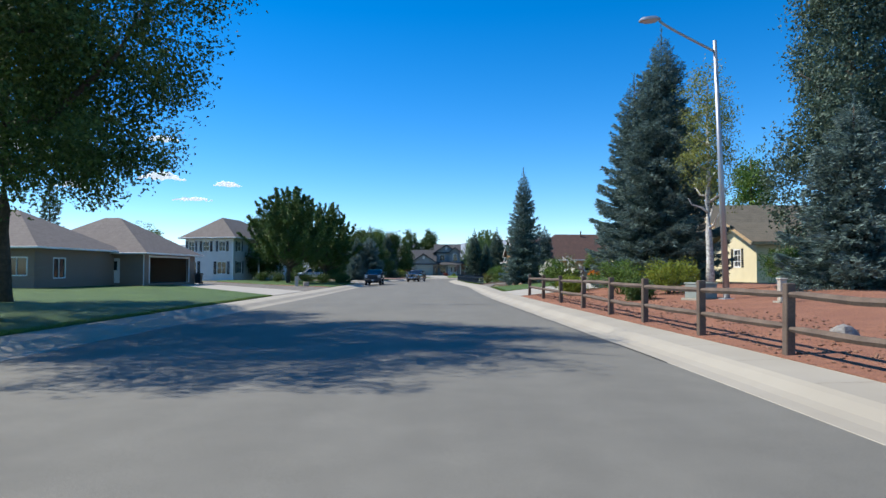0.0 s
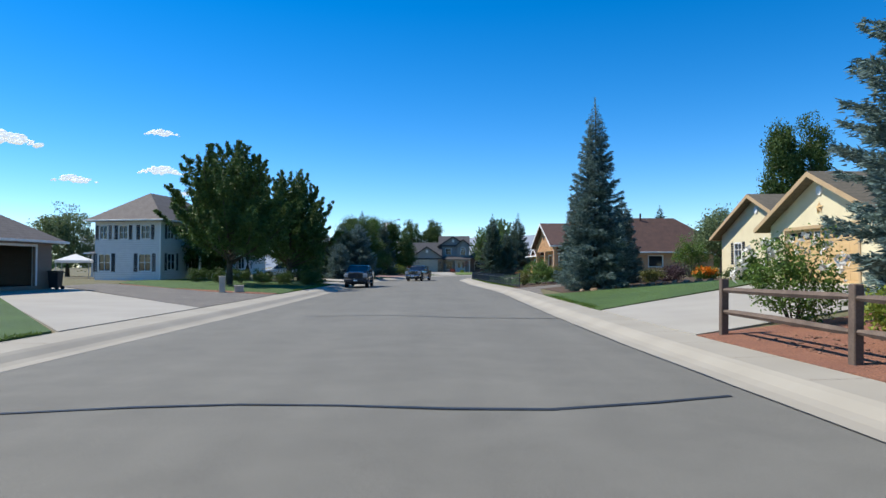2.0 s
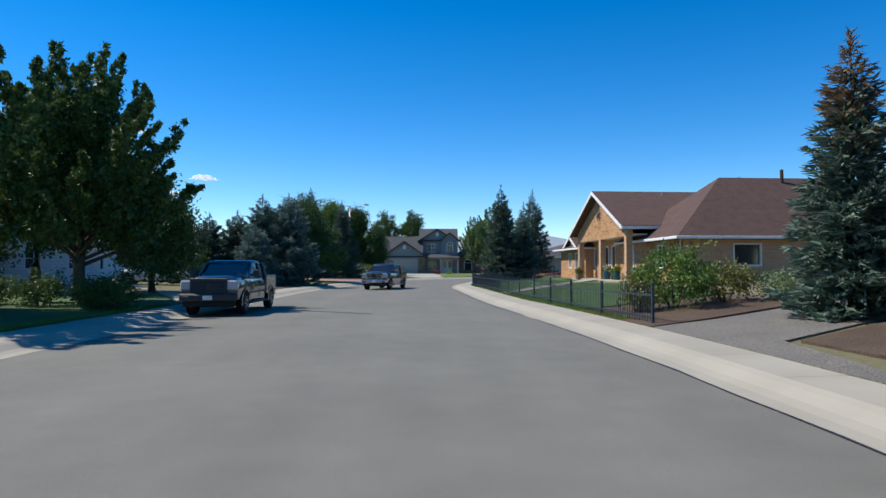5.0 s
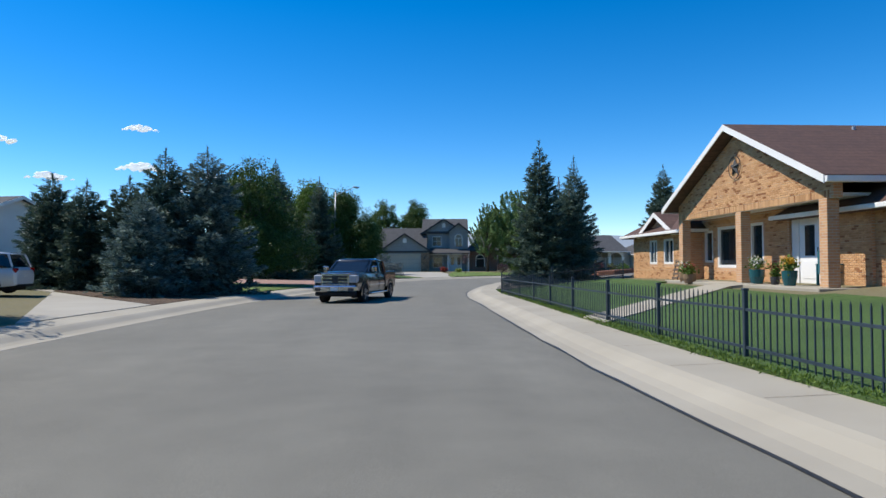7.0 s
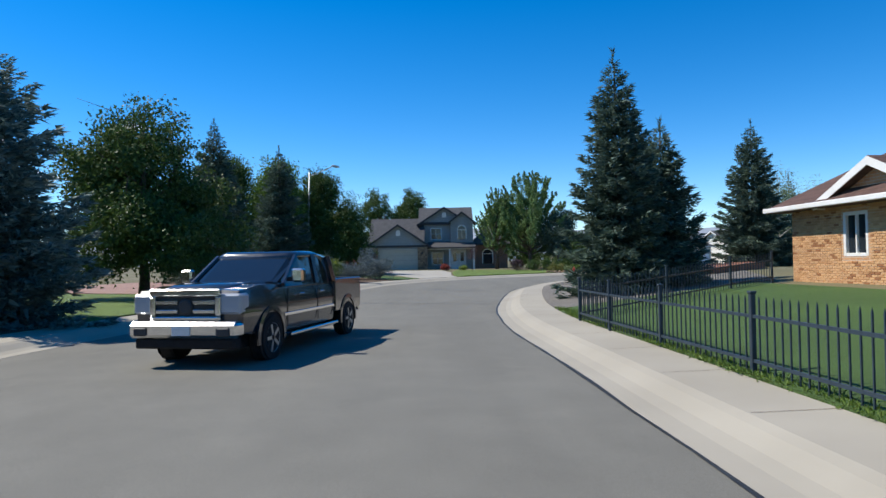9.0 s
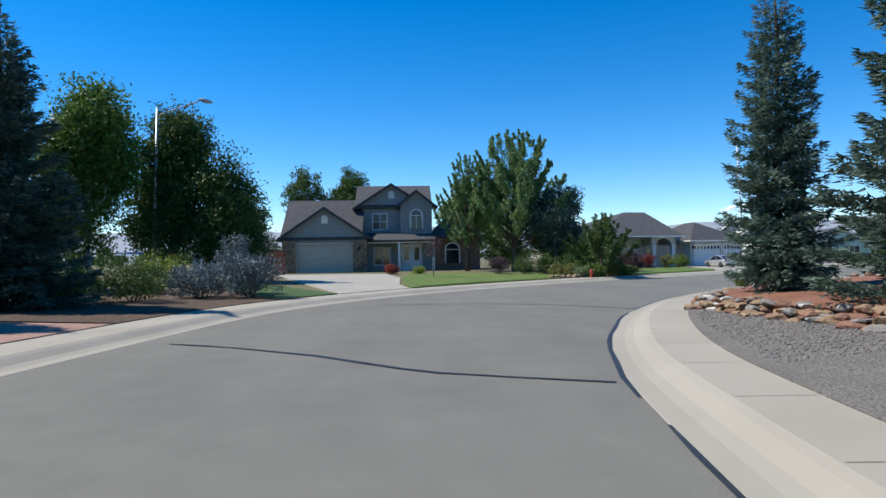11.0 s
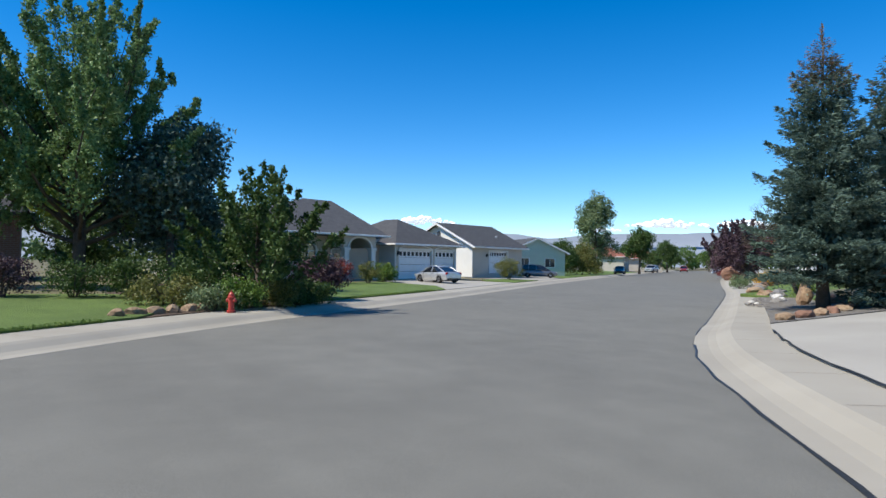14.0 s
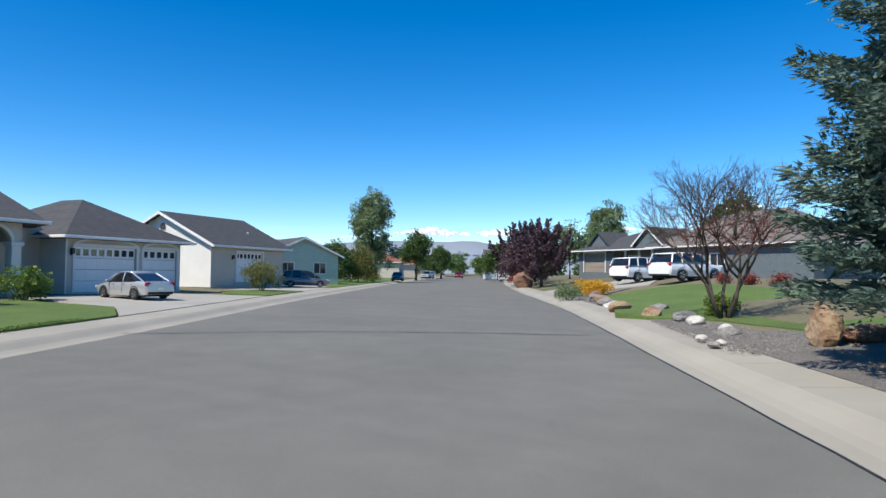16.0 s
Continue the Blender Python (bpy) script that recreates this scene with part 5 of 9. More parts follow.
# ---- slate-blue two-storey house at the bend ----
def slate_house():
    e = thing("slate_house", -5.6, 144.6, 0.34, -2, "slate-blue two-storey house with stone piers and grey roof", "house", scale=1.04)
    # garage block
    shell(e, 0, 5.9, 0, 8.4, 2.75, SIDING_BLUE, front=((0.95, 4.85, 0.0, 2.15),))
    garage_door(e, 0.95, 4.85, 0.0, 2.15, at=0.12, material=DOOR_GREY, panels=8, trim=DOOR_GREY)
    for u0, u1 in ((-0.12, 0.82), (4.98, 6.0)):
        part("stone_pier", boxes((u0, u1, -0.14, -0.004, -0.4, 2.45), bevel=0.03), STONE_FACING, e, "rough stone facing beside the garage door")
    part("gable_wall", gable_end([(0, 2.75), (5.9, 2.75), (2.95, 4.75)], 0.0, 0.16), SIDING_BLUE, e)
    gable_roof(e, 0, 5.9, 0, 5.0, 2.75, 2.0, "v", 0.45, 0.4, material=SHINGLE_GREY, fascia=TRIM_DARK)
    vent(e, 2.95, 3.7, 0.0)
    part("trim_band", boxes((-0.1, 6.0, -0.1, -0.003, 2.5, 2.68)), TRIM_DARK, e)
    gable_roof(e, 0.3, 8.3, 0.05, 5.35, 2.75, 2.85, "u", 0.35, 0.3, material=SHINGLE_GREY, fascia=TRIM_DARK, name="garage_roof")
    part("gable_wall", gable_end([(0.3, 2.75), (8.3, 2.75), (4.3, 5.6)], 0.05, 0.2, "v"), SIDING_BLUE, e)
    part("stove_pipe", tube([(1.2, 4.6, 5.2), (1.2, 4.6, 6.2)], [0.1, 0.1], 10), TRIM_DARK, e)
    part("roof_vent", lathe([(0.14, 0), (0.14, 0.2), (0.05, 0.28)], 10), STEEL, e).matrix_basis = pose(1.0, 3.4, 3.75)
    # entry, lower storey
    shell(e, 5.9, 10.9, 2.2, 11, 2.75, SIDING_BLUE, front=((6.4, 7.7, 0.55, 1.95), (8.5, 10.1, 0.03, 2.15)))
    window(e, 6.4, 7.7, 0.55, 1.95, at=2.25, bars=(2, 2))
    for k in range(2):
        panel_door(e, 8.5 + 0.8 * k, 9.3 + 0.8 * k, 0.03, 2.15, 2.3, DOOR_WHITE, handle=k == 0)
    part("porch_slab", boxes((5.95, 11.0, 0.8, 2.2, -0.4, 0.03), bevel=0.02), CONCRETE, e)
    part("porch_roof", prism([(0.55, 2.45), (2.3, 3.05), (2.3, 2.85), (0.55, 2.3)], 6.0, 11.1, "x"), SHINGLE_GREY, e)
    part("porch_beam", boxes((6.02, 11.08, 0.7, 0.86, 2.2, 2.42)), TRIM_WHITE, e)
    for u in (8.35, 10.9):
        part("porch_post", boxes((u - 0.09, u + 0.09, 0.72, 0.9, 0.03, 2.2)), TRIM_WHITE, e, "white porch post")
    # upper storey
    shell(e, 5.6, 10.9, 2.9, 10.5, 5.15, SIDING_BLUE, z0=2.75, front=((6.3, 7.5, 3.3, 4.6),))
    window(e, 6.3, 7.5, 3.3, 4.6, at=2.95, bars=(2, 2))
    part("gable_wall", gable_end([(5.3, 5.15), (10.3, 5.15), (7.8, 6.75)], 2.9, 3.06), SIDING_BLUE, e)
    gable_roof(e, 5.3, 10.3, 2.9, 7.0, 5.15, 1.6, "v", 0.4, 0.4, material=SHINGLE_GREY, fascia=TRIM_DARK, name="upper_gable_roof")
    vent(e, 7.8, 5.75, 2.9)
    # bay with the arched window
    shell(e, 8.5, 10.9, 2.0, 4.0, 5.2, SIDING_BLUE, z0=2.75, front=((9.2, 10.2, 3.25, 4.75),))
    part("gable_wall", gable_end([(8.5, 5.2), (10.9, 5.2), (9.7, 6.15)], 2.0, 2.16), SIDING_BLUE, e)
    gable_roof(e, 8.5, 10.9, 2.0, 4.2, 5.2, 0.95, "v", 0.35, 0.3, material=SHINGLE_GREY, fascia=TRIM_DARK, name="bay_roof")
    w = arch_trim(e, 9.3, 10.1, 3.3, 4.35, 2.0, 0.11, 0.4, TRIM_WHITE, "window")
    arch_pane(w, 9.3, 10.1, 3.3, 4.35, 2.06, 0.4)
    part("muntin", boxes((9.3, 10.1, 1.985, 2.03, 4.3, 4.36), (9.68, 9.72, 1.99, 2.03, 3.3, 4.3)), TRIM_WHITE, w)
    gable_roof(e, 3.0, 9.4, 5.25, 10.7, 5.15, 1.78, "u", 0.3, 0.25, material=SHINGLE_GREY, fascia=TRIM_DARK, name="upper_roof")
    for u in (5.6, 10.74):
        part("gable_wall", gable_end([(3.0, 5.15), (9.4, 5.15), (6.2, 6.9)], u, u + 0.16, "v"), SIDING_BLUE, e)
    # right wing in dark brick
    shell(e, 10.9, 14.6, 2.2, 10, 2.75, BRICK_DARK, front=((11.9, 13.0, 0.6, 2.2),))
    w = arch_trim(e, 11.95, 12.95, 0.65, 1.7, 2.2, 0.1, 0.45, TRIM_WHITE, "window")
    arch_pane(w, 11.95, 12.95, 0.65, 1.7, 2.28, 0.45)
    part("muntin", boxes((11.95, 12.95, 2.19, 2.24, 1.66, 1.72)), TRIM_WHITE, w)
    hip_roof(e, 10.9, 14.6, 2.2, 10, 2.75, 2.1, 0.4, SHINGLE_GREY, TRIM_DARK, name="wing_roof")
    wall_lamp(e, 5.45, 1.7, -0.14)


slate_house()
simple_house("grey_shed", -12.7, 146.3, 0.34, -3, 5.2, 6, 2.3, 1.5, SIDING_BLUE, SHINGLE_GREY, "small grey garage outbuilding with a low gabled roof", gable=True, garage=(0.7, 4.5), door_mat=DOOR_GREY)


# ---- tan stucco house with the three-car garage ----
def stucco_house():
    e = thing("stucco_house", 21.6, 149.2, 0.36, 13, "tan stucco house with dark hip roof and arched entry", "house", scale=0.87)
    # front room with an arched window, entry set back, one high hip roof over both
    shell(e, -2.6, 3.9, 0.4, 12, 3.0, STUCCO_TAN, front=((1.5, 3.1, 0.5, 2.5),))
    w = arch_trim(e, 1.65, 2.95, 0.6, 1.9, 0.4, 0.13, 0.55, TRIM_WHITE, "window")
    arch_pane(w, 1.65, 2.95, 0.6, 1.9, 0.48, 0.55)
    part("muntin", boxes((1.65, 2.95, 0.36, 0.42, 1.86, 1.92), (2.27, 2.33, 0.36, 0.42, 0.6, 1.86)), TRIM_WHITE, w)
    part("wall_infill", boxes((1.5, 3.1, 0.49, 0.55, 0.5, 2.5)), STUCCO_TAN, e)
    shell(e, 3.9, 9.6, 1.4, 12, 3.0, STUCCO_TAN, front=((4.9, 6.3, 0.05, 2.5),))
    panel_door(e, 5.1, 6.1, 0.05, 2.05, 1.5, DOOR_GREY)
    arch_pane(e, 5.1, 6.1, 2.16, 2.2, 1.52, 0.28, GLASS, "fanlight")
    for u in (4.4, 6.75):
        part("porch_column", boxes((u - 0.2, u + 0.2, -1.1, -0.7, -0.35, 2.1), (u - 0.27, u + 0.27, -1.17, -0.63, 1.98, 2.16), (u - 0.27, u + 0.27, -1.17, -0.63, -0.35, 0.1), bevel=0.02), STUCCO_WHITE, e, "square white stucco column")
    n = 14
    pts = [(4.15, 2.16), (4.15, 3.0), (7.0, 3.0), (7.0, 2.16), (6.55, 2.16)] + [(5.575 + 0.975 * math.cos(math.pi * k / n), 2.16 + 0.66 * math.sin(math.pi * k / n)) for k in range(1, n)] + [(4.6, 2.16)]
    part("porch_wall", prism(pts, -1.02, -0.8, "y"), STUCCO_TAN, e)
    arch_trim(e, 4.6, 6.55, 2.16, 2.17, -1.02, 0.13, 0.66, STUCCO_WHITE, "porch_arch")
    part("porch_side", boxes((4.15, 4.33, -0.79, 1.4, 2.16, 3.0)), STUCCO_TAN, e)
    part("porch_side", boxes((6.82, 7.0, -0.79, 1.4, 2.16, 3.0)), STUCCO_TAN, e)
    part("porch_slab", boxes((3.95, 7.6, -1.3, 1.4, -0.35, 0.05), bevel=0.02), CONCRETE, e)
    bm = bmesh.new()
    eave = [bm.verts.new(p) for p in ((-3.2, -1.5, 3.05), (7.8, -1.5, 3.05), (14.6, 12.6, 3.05), (-3.2, 12.6, 3.05))]
    low = [bm.verts.new((v.co.x, v.co.y, 2.92)) for v in eave]
    ra, rb = bm.verts.new((6.0, 6.2, 6.0)), bm.verts.new((8.7, 6.2, 6.0))
    for f in ((eave[0], eave[1], rb, ra), (eave[1], eave[2], rb), (eave[2], eave[3], ra, rb), (eave[3], eave[0], ra), tuple(low[::-1])):
        bm.faces.new(f)
    for k in range(4):
        bm.faces.new((eave[k], low[k], low[(k + 1) % 4], eave[(k + 1) % 4]))
    bmesh.ops.recalc_face_normals(bm, faces=bm.faces[:])
    r = part("roof", bm, SHINGLE_GREY, e, "high hipped shingle roof")
    part("gutter", boxes((-3.3, 7.88, -1.6, -1.503, 2.92, 3.05), bevel=0.015), TRIM_WHITE, r)
    part("gutter", boxes((-3.3, -3.203, -1.5, 12.6, 2.92, 3.05), bevel=0.015), TRIM_WHITE, r)
    # garage block standing forward
    shell(e, 9.6, 16.35, -0.3, 8, 2.6, STUCCO_TAN, front=((9.98, 13.4, 0.0, 2.12), (13.85, 16.1, 0.0, 2.12)))
    garage_door(e, 9.98, 13.4, 0.0, 2.12, at=-0.2, material=DOOR_WHITE, lights=8, panels=6)
    garage_door(e, 13.85, 16.1, 0.0, 2.12, at=-0.2, material=DOOR_WHITE, lights=5, panels=4)
    arch_trim(e, 9.93, 13.45, 1.95, 2.12, -0.3, 0.1, 0.36, TRIM_WHITE, "garage_arch")
    arch_trim(e, 13.8, 16.15, 1.95, 2.12, -0.3, 0.1, 0.3, TRIM_WHITE, "garage_arch")
    part("white_return", boxes((9.52, 9.597, -0.3, 1.395, -0.3, 2.45)), STUCCO_WHITE, e)
    hip_roof(e, 9.6, 16.35, -0.3, 8, 2.6, 2.1, 0.5, SHINGLE_GREY, TRIM_WHITE, name="garage_roof")
    wall_lamp(e, 9.78, 1.75, -0.3)


stucco_house()


def gabled_house():
    e = thing("white_gabled_house", 40.3, 156.5, 0.6, 13, "white and tan house with grey gabled roof", "house", scale=0.87)
    shell(e, 0, 7.8, 0, 8.5, 2.65, STUCCO_TAN, front=((2.5, 5.3, 0.0, 2.1),), left=())
    part("white_side", boxes((-0.05, -0.004, 0.0, 8.5, -0.3, 2.64)), STUCCO_WHITE, e)
    for u in (0.0, 7.64):
        part("gable_wall", gable_end([(0, 2.65), (8.5, 2.65), (4.25, 4.7)], u, u + 0.16, "v"), STUCCO_WHITE, e)
    gable_roof(e, 0, 8.5, 0, 7.8, 2.65, 2.05, "u", 0.5, 0.45, material=SHINGLE_GREY, fascia=TRIM_WHITE)
    part("gable_vent", prism([(4.05, 3.6), (4.45, 3.6), (4.45, 3.9), (4.25, 4.05), (4.05, 3.9)], -0.06, -0.003, "x"), TRIM_DARK, e)
    part("roof_vent", lathe([(0.14, 0), (0.14, 0.2), (0.05, 0.28)], 10), STEEL, e).matrix_basis = pose(5.6, 1.6, 3.45)
    garage_door(e, 2.5, 5.3, 0.0, 2.1, at=0.1, material=DOOR_WHITE, lights=7, panels=6)
    wall_lamp(e, 2.0, 1.6, 0.0)


gabled_house()
simple_house("green_house", 53.0, 167.0, 0.5, -22, 7.5, 9, 2.6, 1.7, SIDING_GREEN, SHINGLE_GREY, "pale green house with a grey gabled roof", gable=True, wins=((1.4, 2.8), (4.8, 6.2)), size=0.85)


def grey_house():
    e = thing("grey_garage_house", 72.6, 147.8, 1.5, -116, "long blue-grey house with dark roofs and a taupe garage", "house", scale=0.8)
    shell(e, 0, 5.6, 0, 9, 2.35, SIDING_SHADED, z0=-1.3, front=((0.9, 4.2, 0.0, 2.1),))
    garage_door(e, 0.9, 4.2, 0.0, 2.1, at=0.1, material=DOOR_TAUPE, trim=TRIM_WHITE, panels=6)
    shell(e, 5.6, 11.0, 1.2, 9, 2.35, SIDING_SHADED, z0=-1.3, front=((6.4, 8.2, 0.6, 1.8),))
    window(e, 6.4, 8.2, 0.6, 1.8, at=1.25, bars=(2, 1))
    part("porch_slab", boxes((5.62, 11.0, -0.3, 1.2, -1.3, 0.02)), CONCRETE, e)
    for u in (7.3, 9.2, 10.9):
        part("porch_post", boxes((u - 0.08, u + 0.08, -0.2, -0.04, 0.02, 2.3)), TRIM_WHITE, e, "white porch post")
    hip_roof(e, 0, 11.0, -0.2, 9, 2.4, 2.0, 0.5, SHINGLE_GREY, TRIM_WHITE)
    gable_roof(e, 1.1, 4.1, 0.6, 4.5, 3.0, 1.35, "v", 0.25, 0.2, material=SHINGLE_GREY, fascia=TRIM_DARK, name="gablet_roof")
    part("gablet_wall", gable_end([(1.1, 2.9), (4.1, 2.9), (4.1, 3.0), (2.6, 4.33), (1.1, 3.0)], 0.6, 0.75), SIDING_SHADED, e)
    gable_roof(e, 9.0, 12.4, -0.4, 5.0, 2.9, 1.5, "v", 0.3, 0.3, material=SHINGLE_GREY, fascia=TRIM_WHITE, name="front_gable_roof")
    part("gable_wall", gable_end([(9.0, 2.45), (12.4, 2.45), (12.4, 2.9), (10.7, 4.38), (9.0, 2.9)], -0.4, -0.25), SIDING_SHADED, e)
    shell(e, 11.0, 27.0, 0.0, 11, 2.5, SIDING_SHADED, z0=-1.3, front=((13.0, 14.6, 0.6, 1.8), (17.5, 19.1, 0.6, 1.8)), right=((4.0, 5.4, 0.6, 1.8),))
    window(e, 13.0, 14.6, 0.6, 1.8, at=0.05, bars=(2, 1))
    window(e, 17.5, 19.1, 0.6, 1.8, at=0.05, bars=(2, 1))
    window(e, 4.0, 5.4, 0.6, 1.8, "v", 26.95, 1)
    hip_roof(e, 11.0, 27.0, 0.0, 11, 2.5, 3.4, 0.5, SHINGLE_TAUPE, TRIM_WHITE, name="main_roof")


grey_house()
simple_house("red_roof_house", 113, 201.5, 0.5, 35, 14, 10, 2.8, 2.8, STUCCO_TAN, SHINGLE_RED, "tan house with a red-brown hip roof", wins=((2, 4), (9, 11)))
simple_house("red_roof_house", 141, 213, 0.5, 45, 15, 10, 2.8, 2.8, STUCCO_TAN, SHINGLE_RED, "tan house with a red-brown hip roof", wins=((2, 4), (9, 11)))
simple_house("dark_gabled_house", 136, 197, 0.7, 215, 12, 9, 2.8, 2.6, SIDING_WHITE, SHINGLE_GREY, "pale house with a dark pointed gable", gable=True, wins=((2, 3.5), (8, 9.5)))


# ---- yards ----
def along(line, y0, y1, axis=1):
    """The stretch of a kerb-back line between two y values."""
    sel = [tuple(p) for p in line if y0 < p[axis] < y1]
    a = np.array(line)
    def cut(y):
        k = int(np.argmax(a[:, axis] >= y))
        p, q = a[k - 1], a[k]
        t = (y - p[axis]) / (q[axis] - p[axis])
        return tuple(p + t * (q - p))
    return [cut(y0), *sel, cut(y1)]


patch("gravel_bed", along(R_BACK, -12, 31.4) + [(10, 33), (14, 30), (15, 10), (14, -12)], RED_GRAVEL, "red crushed-stone bed behind the rail fence", "gravel")
patch("driveway", along(R_BACK, 31.45, 38.15) + [(13.1, 45.4), (13.1, 38.3), (8.5, 33.5)], DRIVE, "pale concrete driveway up to the double garage", "driveway", lift=0.035)
patch("lawn", along(R_BACK, 38.2, 48.4) + [(5.4, 48.0), (9.5, 48.7), (12.0, 48.9), (13.9, 49.6), (14.5, 47.0), (12.9, 45.5)], LAWN, "trimmed green front lawn", "lawn", lift=0.06)
patch("planting_bed", [(5.2, 48.3), (9.5, 48.8), (12.0, 49.0), (14.6, 49.7), (14.6, 57), (8, 56), (5.2, 54.5)], MULCH, "mulched planting bed round the spruce", "bed", lift=0.035)
patch("gravel_bed", along(R_BACK, 48.6, 57.6) + [(5.5, 58.0), (14, 62), (14.5, 57.5), (8, 56.3), (5, 54.6)], GREY_GRAVEL, "grey gravel strip beside the walk", "gravel", lift=0.03)
patch("planting_bed", along(R_BACK, 57.7, 62.5) + [(8.5, 63.5), (10, 60.5), (5.5, 58.2)], MULCH, "mulched bed under shrubs", "bed", lift=0.035)
patch("lawn", along(R_BACK, 62.6, 89.0) + [(8.9, 91.5), (8.9, 84.4), (8.4, 84.2), (8.4, 75.0), (8.9, 74.7), (8.9, 63.9)], LAWN, "green lawn in front of the brick house", "lawn", lift=0.05)
patch("garden_path", [(3.35, 72.9), (3.3, 74.3), (8.7, 80.6), (9.5, 80.6), (9.5, 79.2), (8.8, 79.2)], CONCRETE, "narrow concrete path to the porch", "path", lift=0.075)
patch("gravel_bed", along(R_BACK, 89.1, 110.6) + [(10.2, 111.2), (12, 110), (13, 100), (10, 92), (8.9, 91.6)], GREY_GRAVEL, "grey gravel beside the curving walk", "gravel", lift=0.03)
patch("gravel_bed", [(8.35, 107.0), (9.1, 109.0), (10.9, 111.0), (14.5, 110.5), (16, 104), (11, 98), (8.2, 101.5)], RED_GRAVEL, "red gravel mound under the spruces", "gravel", lift=0.27, smooth_steps=4)
patch("driveway", along(R_BACK, 115.2, 122.6) + [(27.5, 121.6), (30, 118.5), (23, 107), (16, 110.5), (13.5, 113.4)], DRIVE, "pale concrete driveway with a dark crack", "driveway", lift=0.03)
patch("stone_bed", along(R_BACK, 110.9, 115.1) + [(13.4, 113.2), (15.5, 110.8), (13, 109.8), (10.6, 111.6)], GREY_GRAVEL, "bed of loose broken stone round the flagpole", "gravel", lift=0.06)
patch("gravel_bed", along(R_BACK, 122.7, 131.6) + [(38.5, 128.2), (34, 124.5), (30.5, 122), (27.6, 121.8)], GREY_GRAVEL, "dark grey gravel with scattered stones", "gravel", lift=0.03)
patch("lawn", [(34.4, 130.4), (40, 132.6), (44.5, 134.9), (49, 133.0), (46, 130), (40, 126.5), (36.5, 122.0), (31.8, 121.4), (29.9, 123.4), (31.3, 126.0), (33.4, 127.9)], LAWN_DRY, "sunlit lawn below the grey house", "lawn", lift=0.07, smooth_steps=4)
patch("driveway", along(R_BACK, 139.3, 143.2) + [(63, 139.6), (58.5, 136.4), (52, 135.0)], DRIVE, "concrete driveway to the grey garage", "driveway", lift=0.035)
patch("planting_bed", along(R_BACK, 132.0, 139.2) + [(50.5, 135.5), (45, 135.5)], GREY_GRAVEL, "rock garden strip with low plants", "bed", lift=0.03)

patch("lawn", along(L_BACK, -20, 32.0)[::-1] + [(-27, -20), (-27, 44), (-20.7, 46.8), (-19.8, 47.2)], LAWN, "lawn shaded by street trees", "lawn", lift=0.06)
patch("driveway", along(L_BACK, 32.2, 39.5)[::-1] + [(-19.6, 46.8), (-19.8, 51.6), (-18.6, 50.9)], DRIVE, "pale concrete driveway to the open garage", "driveway", lift=0.035)
patch("gravel_bed", along(L_BACK, 39.6, 49.6)[::-1] + [(-18.5, 51.2), (-19.7, 52.0), (-20.2, 57.6), (-11.5, 50.6)], GREY_GRAVEL, "grey gravel parking strip", "gravel", lift=0.03)
patch("gravel_bed", [(-8.2, 49.0), (-8.2, 51.2), (-14.5, 52.9), (-18, 56.0), (-19.2, 57.6), (-11.6, 50.4)], RED_GRAVEL, "strip of reddish crushed gravel", "gravel", lift=0.045)
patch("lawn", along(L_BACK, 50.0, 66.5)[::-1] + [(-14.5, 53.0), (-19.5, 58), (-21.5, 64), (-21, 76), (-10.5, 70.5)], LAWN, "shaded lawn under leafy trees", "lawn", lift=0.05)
patch("driveway", along(L_BACK, 66.7, 71.5)[::-1] + [(-25.8, 89), (-25.8, 93.5), (-14.5, 79)][::-1], DRIVE, "concrete driveway under trees", "driveway", lift=0.035)
patch("driveway", along(L_BACK, 74.0, 80.2)[::-1] + [(-26, 97.5), (-26.5, 104), (-15.5, 88.5)][::-1], DRIVE, "wide pale concrete driveway", "driveway", lift=0.035)
patch("gravel_bed", along(L_BACK, 80.3, 88.0)[::-1] + [(-16.5, 92.5), (-17.5, 90.0)][::-1], MULCH, "mulch and gravel under the spruce row", "gravel", lift=0.03)
patch("lawn", along(L_BACK, 88.2, 98.5)[::-1] + [(-16, 98.5), (-15, 92.6)][::-1], LAWN_DRY, "strip of lawn beside the walk", "lawn", lift=0.05)
patch("driveway", along(L_BACK, 98.7, 108.6)[::-1] + [(-15.5, 110.5), (-17, 99.5)][::-1], RED_PAVING, "reddish paved parking drive", "driveway", lift=0.035)
patch("planting_bed", along(L_BACK, 108.8, 117.4)[::-1] + [(-6.5, 124.5), (-13, 124), (-15, 111)][::-1], MULCH, "shaded bed with shrubs and aspens", "bed", lift=0.035)
patch("lawn", along(L_BACK, 115.6, 118.4)[::-1] + [(-3.6, 124.5), (-6.3, 124.2)][::-1], LAWN, "small lawn patch beside the drive", "lawn", lift=0.05)
patch("driveway", along(L_BACK, 118.5, 121.8)[::-1] + [(-5.9, 138.6), (1.9, 136.4), (2.6, 131), (2.3, 124.5)][::-1][::-1], DRIVE, "pale concrete driveway to the slate house garage", "driveway", lift=0.035)
patch("lawn", along(L_BACK, 121.9, 129.5)[::-1] + [(2.5, 124.6), (2.7, 131), (3.4, 136.6), (11.5, 136.6), (14.2, 134.5)], LAWN_DRY, "bright front lawn of the slate house", "lawn", lift=0.06)
patch("planting_bed", along(L_BACK, 129.6, 133.4)[::-1] + [(14.3, 134.6), (11.6, 136.7), (13, 145), (18.5, 140)], MULCH, "stone-edged bed under trees", "bed", lift=0.035)
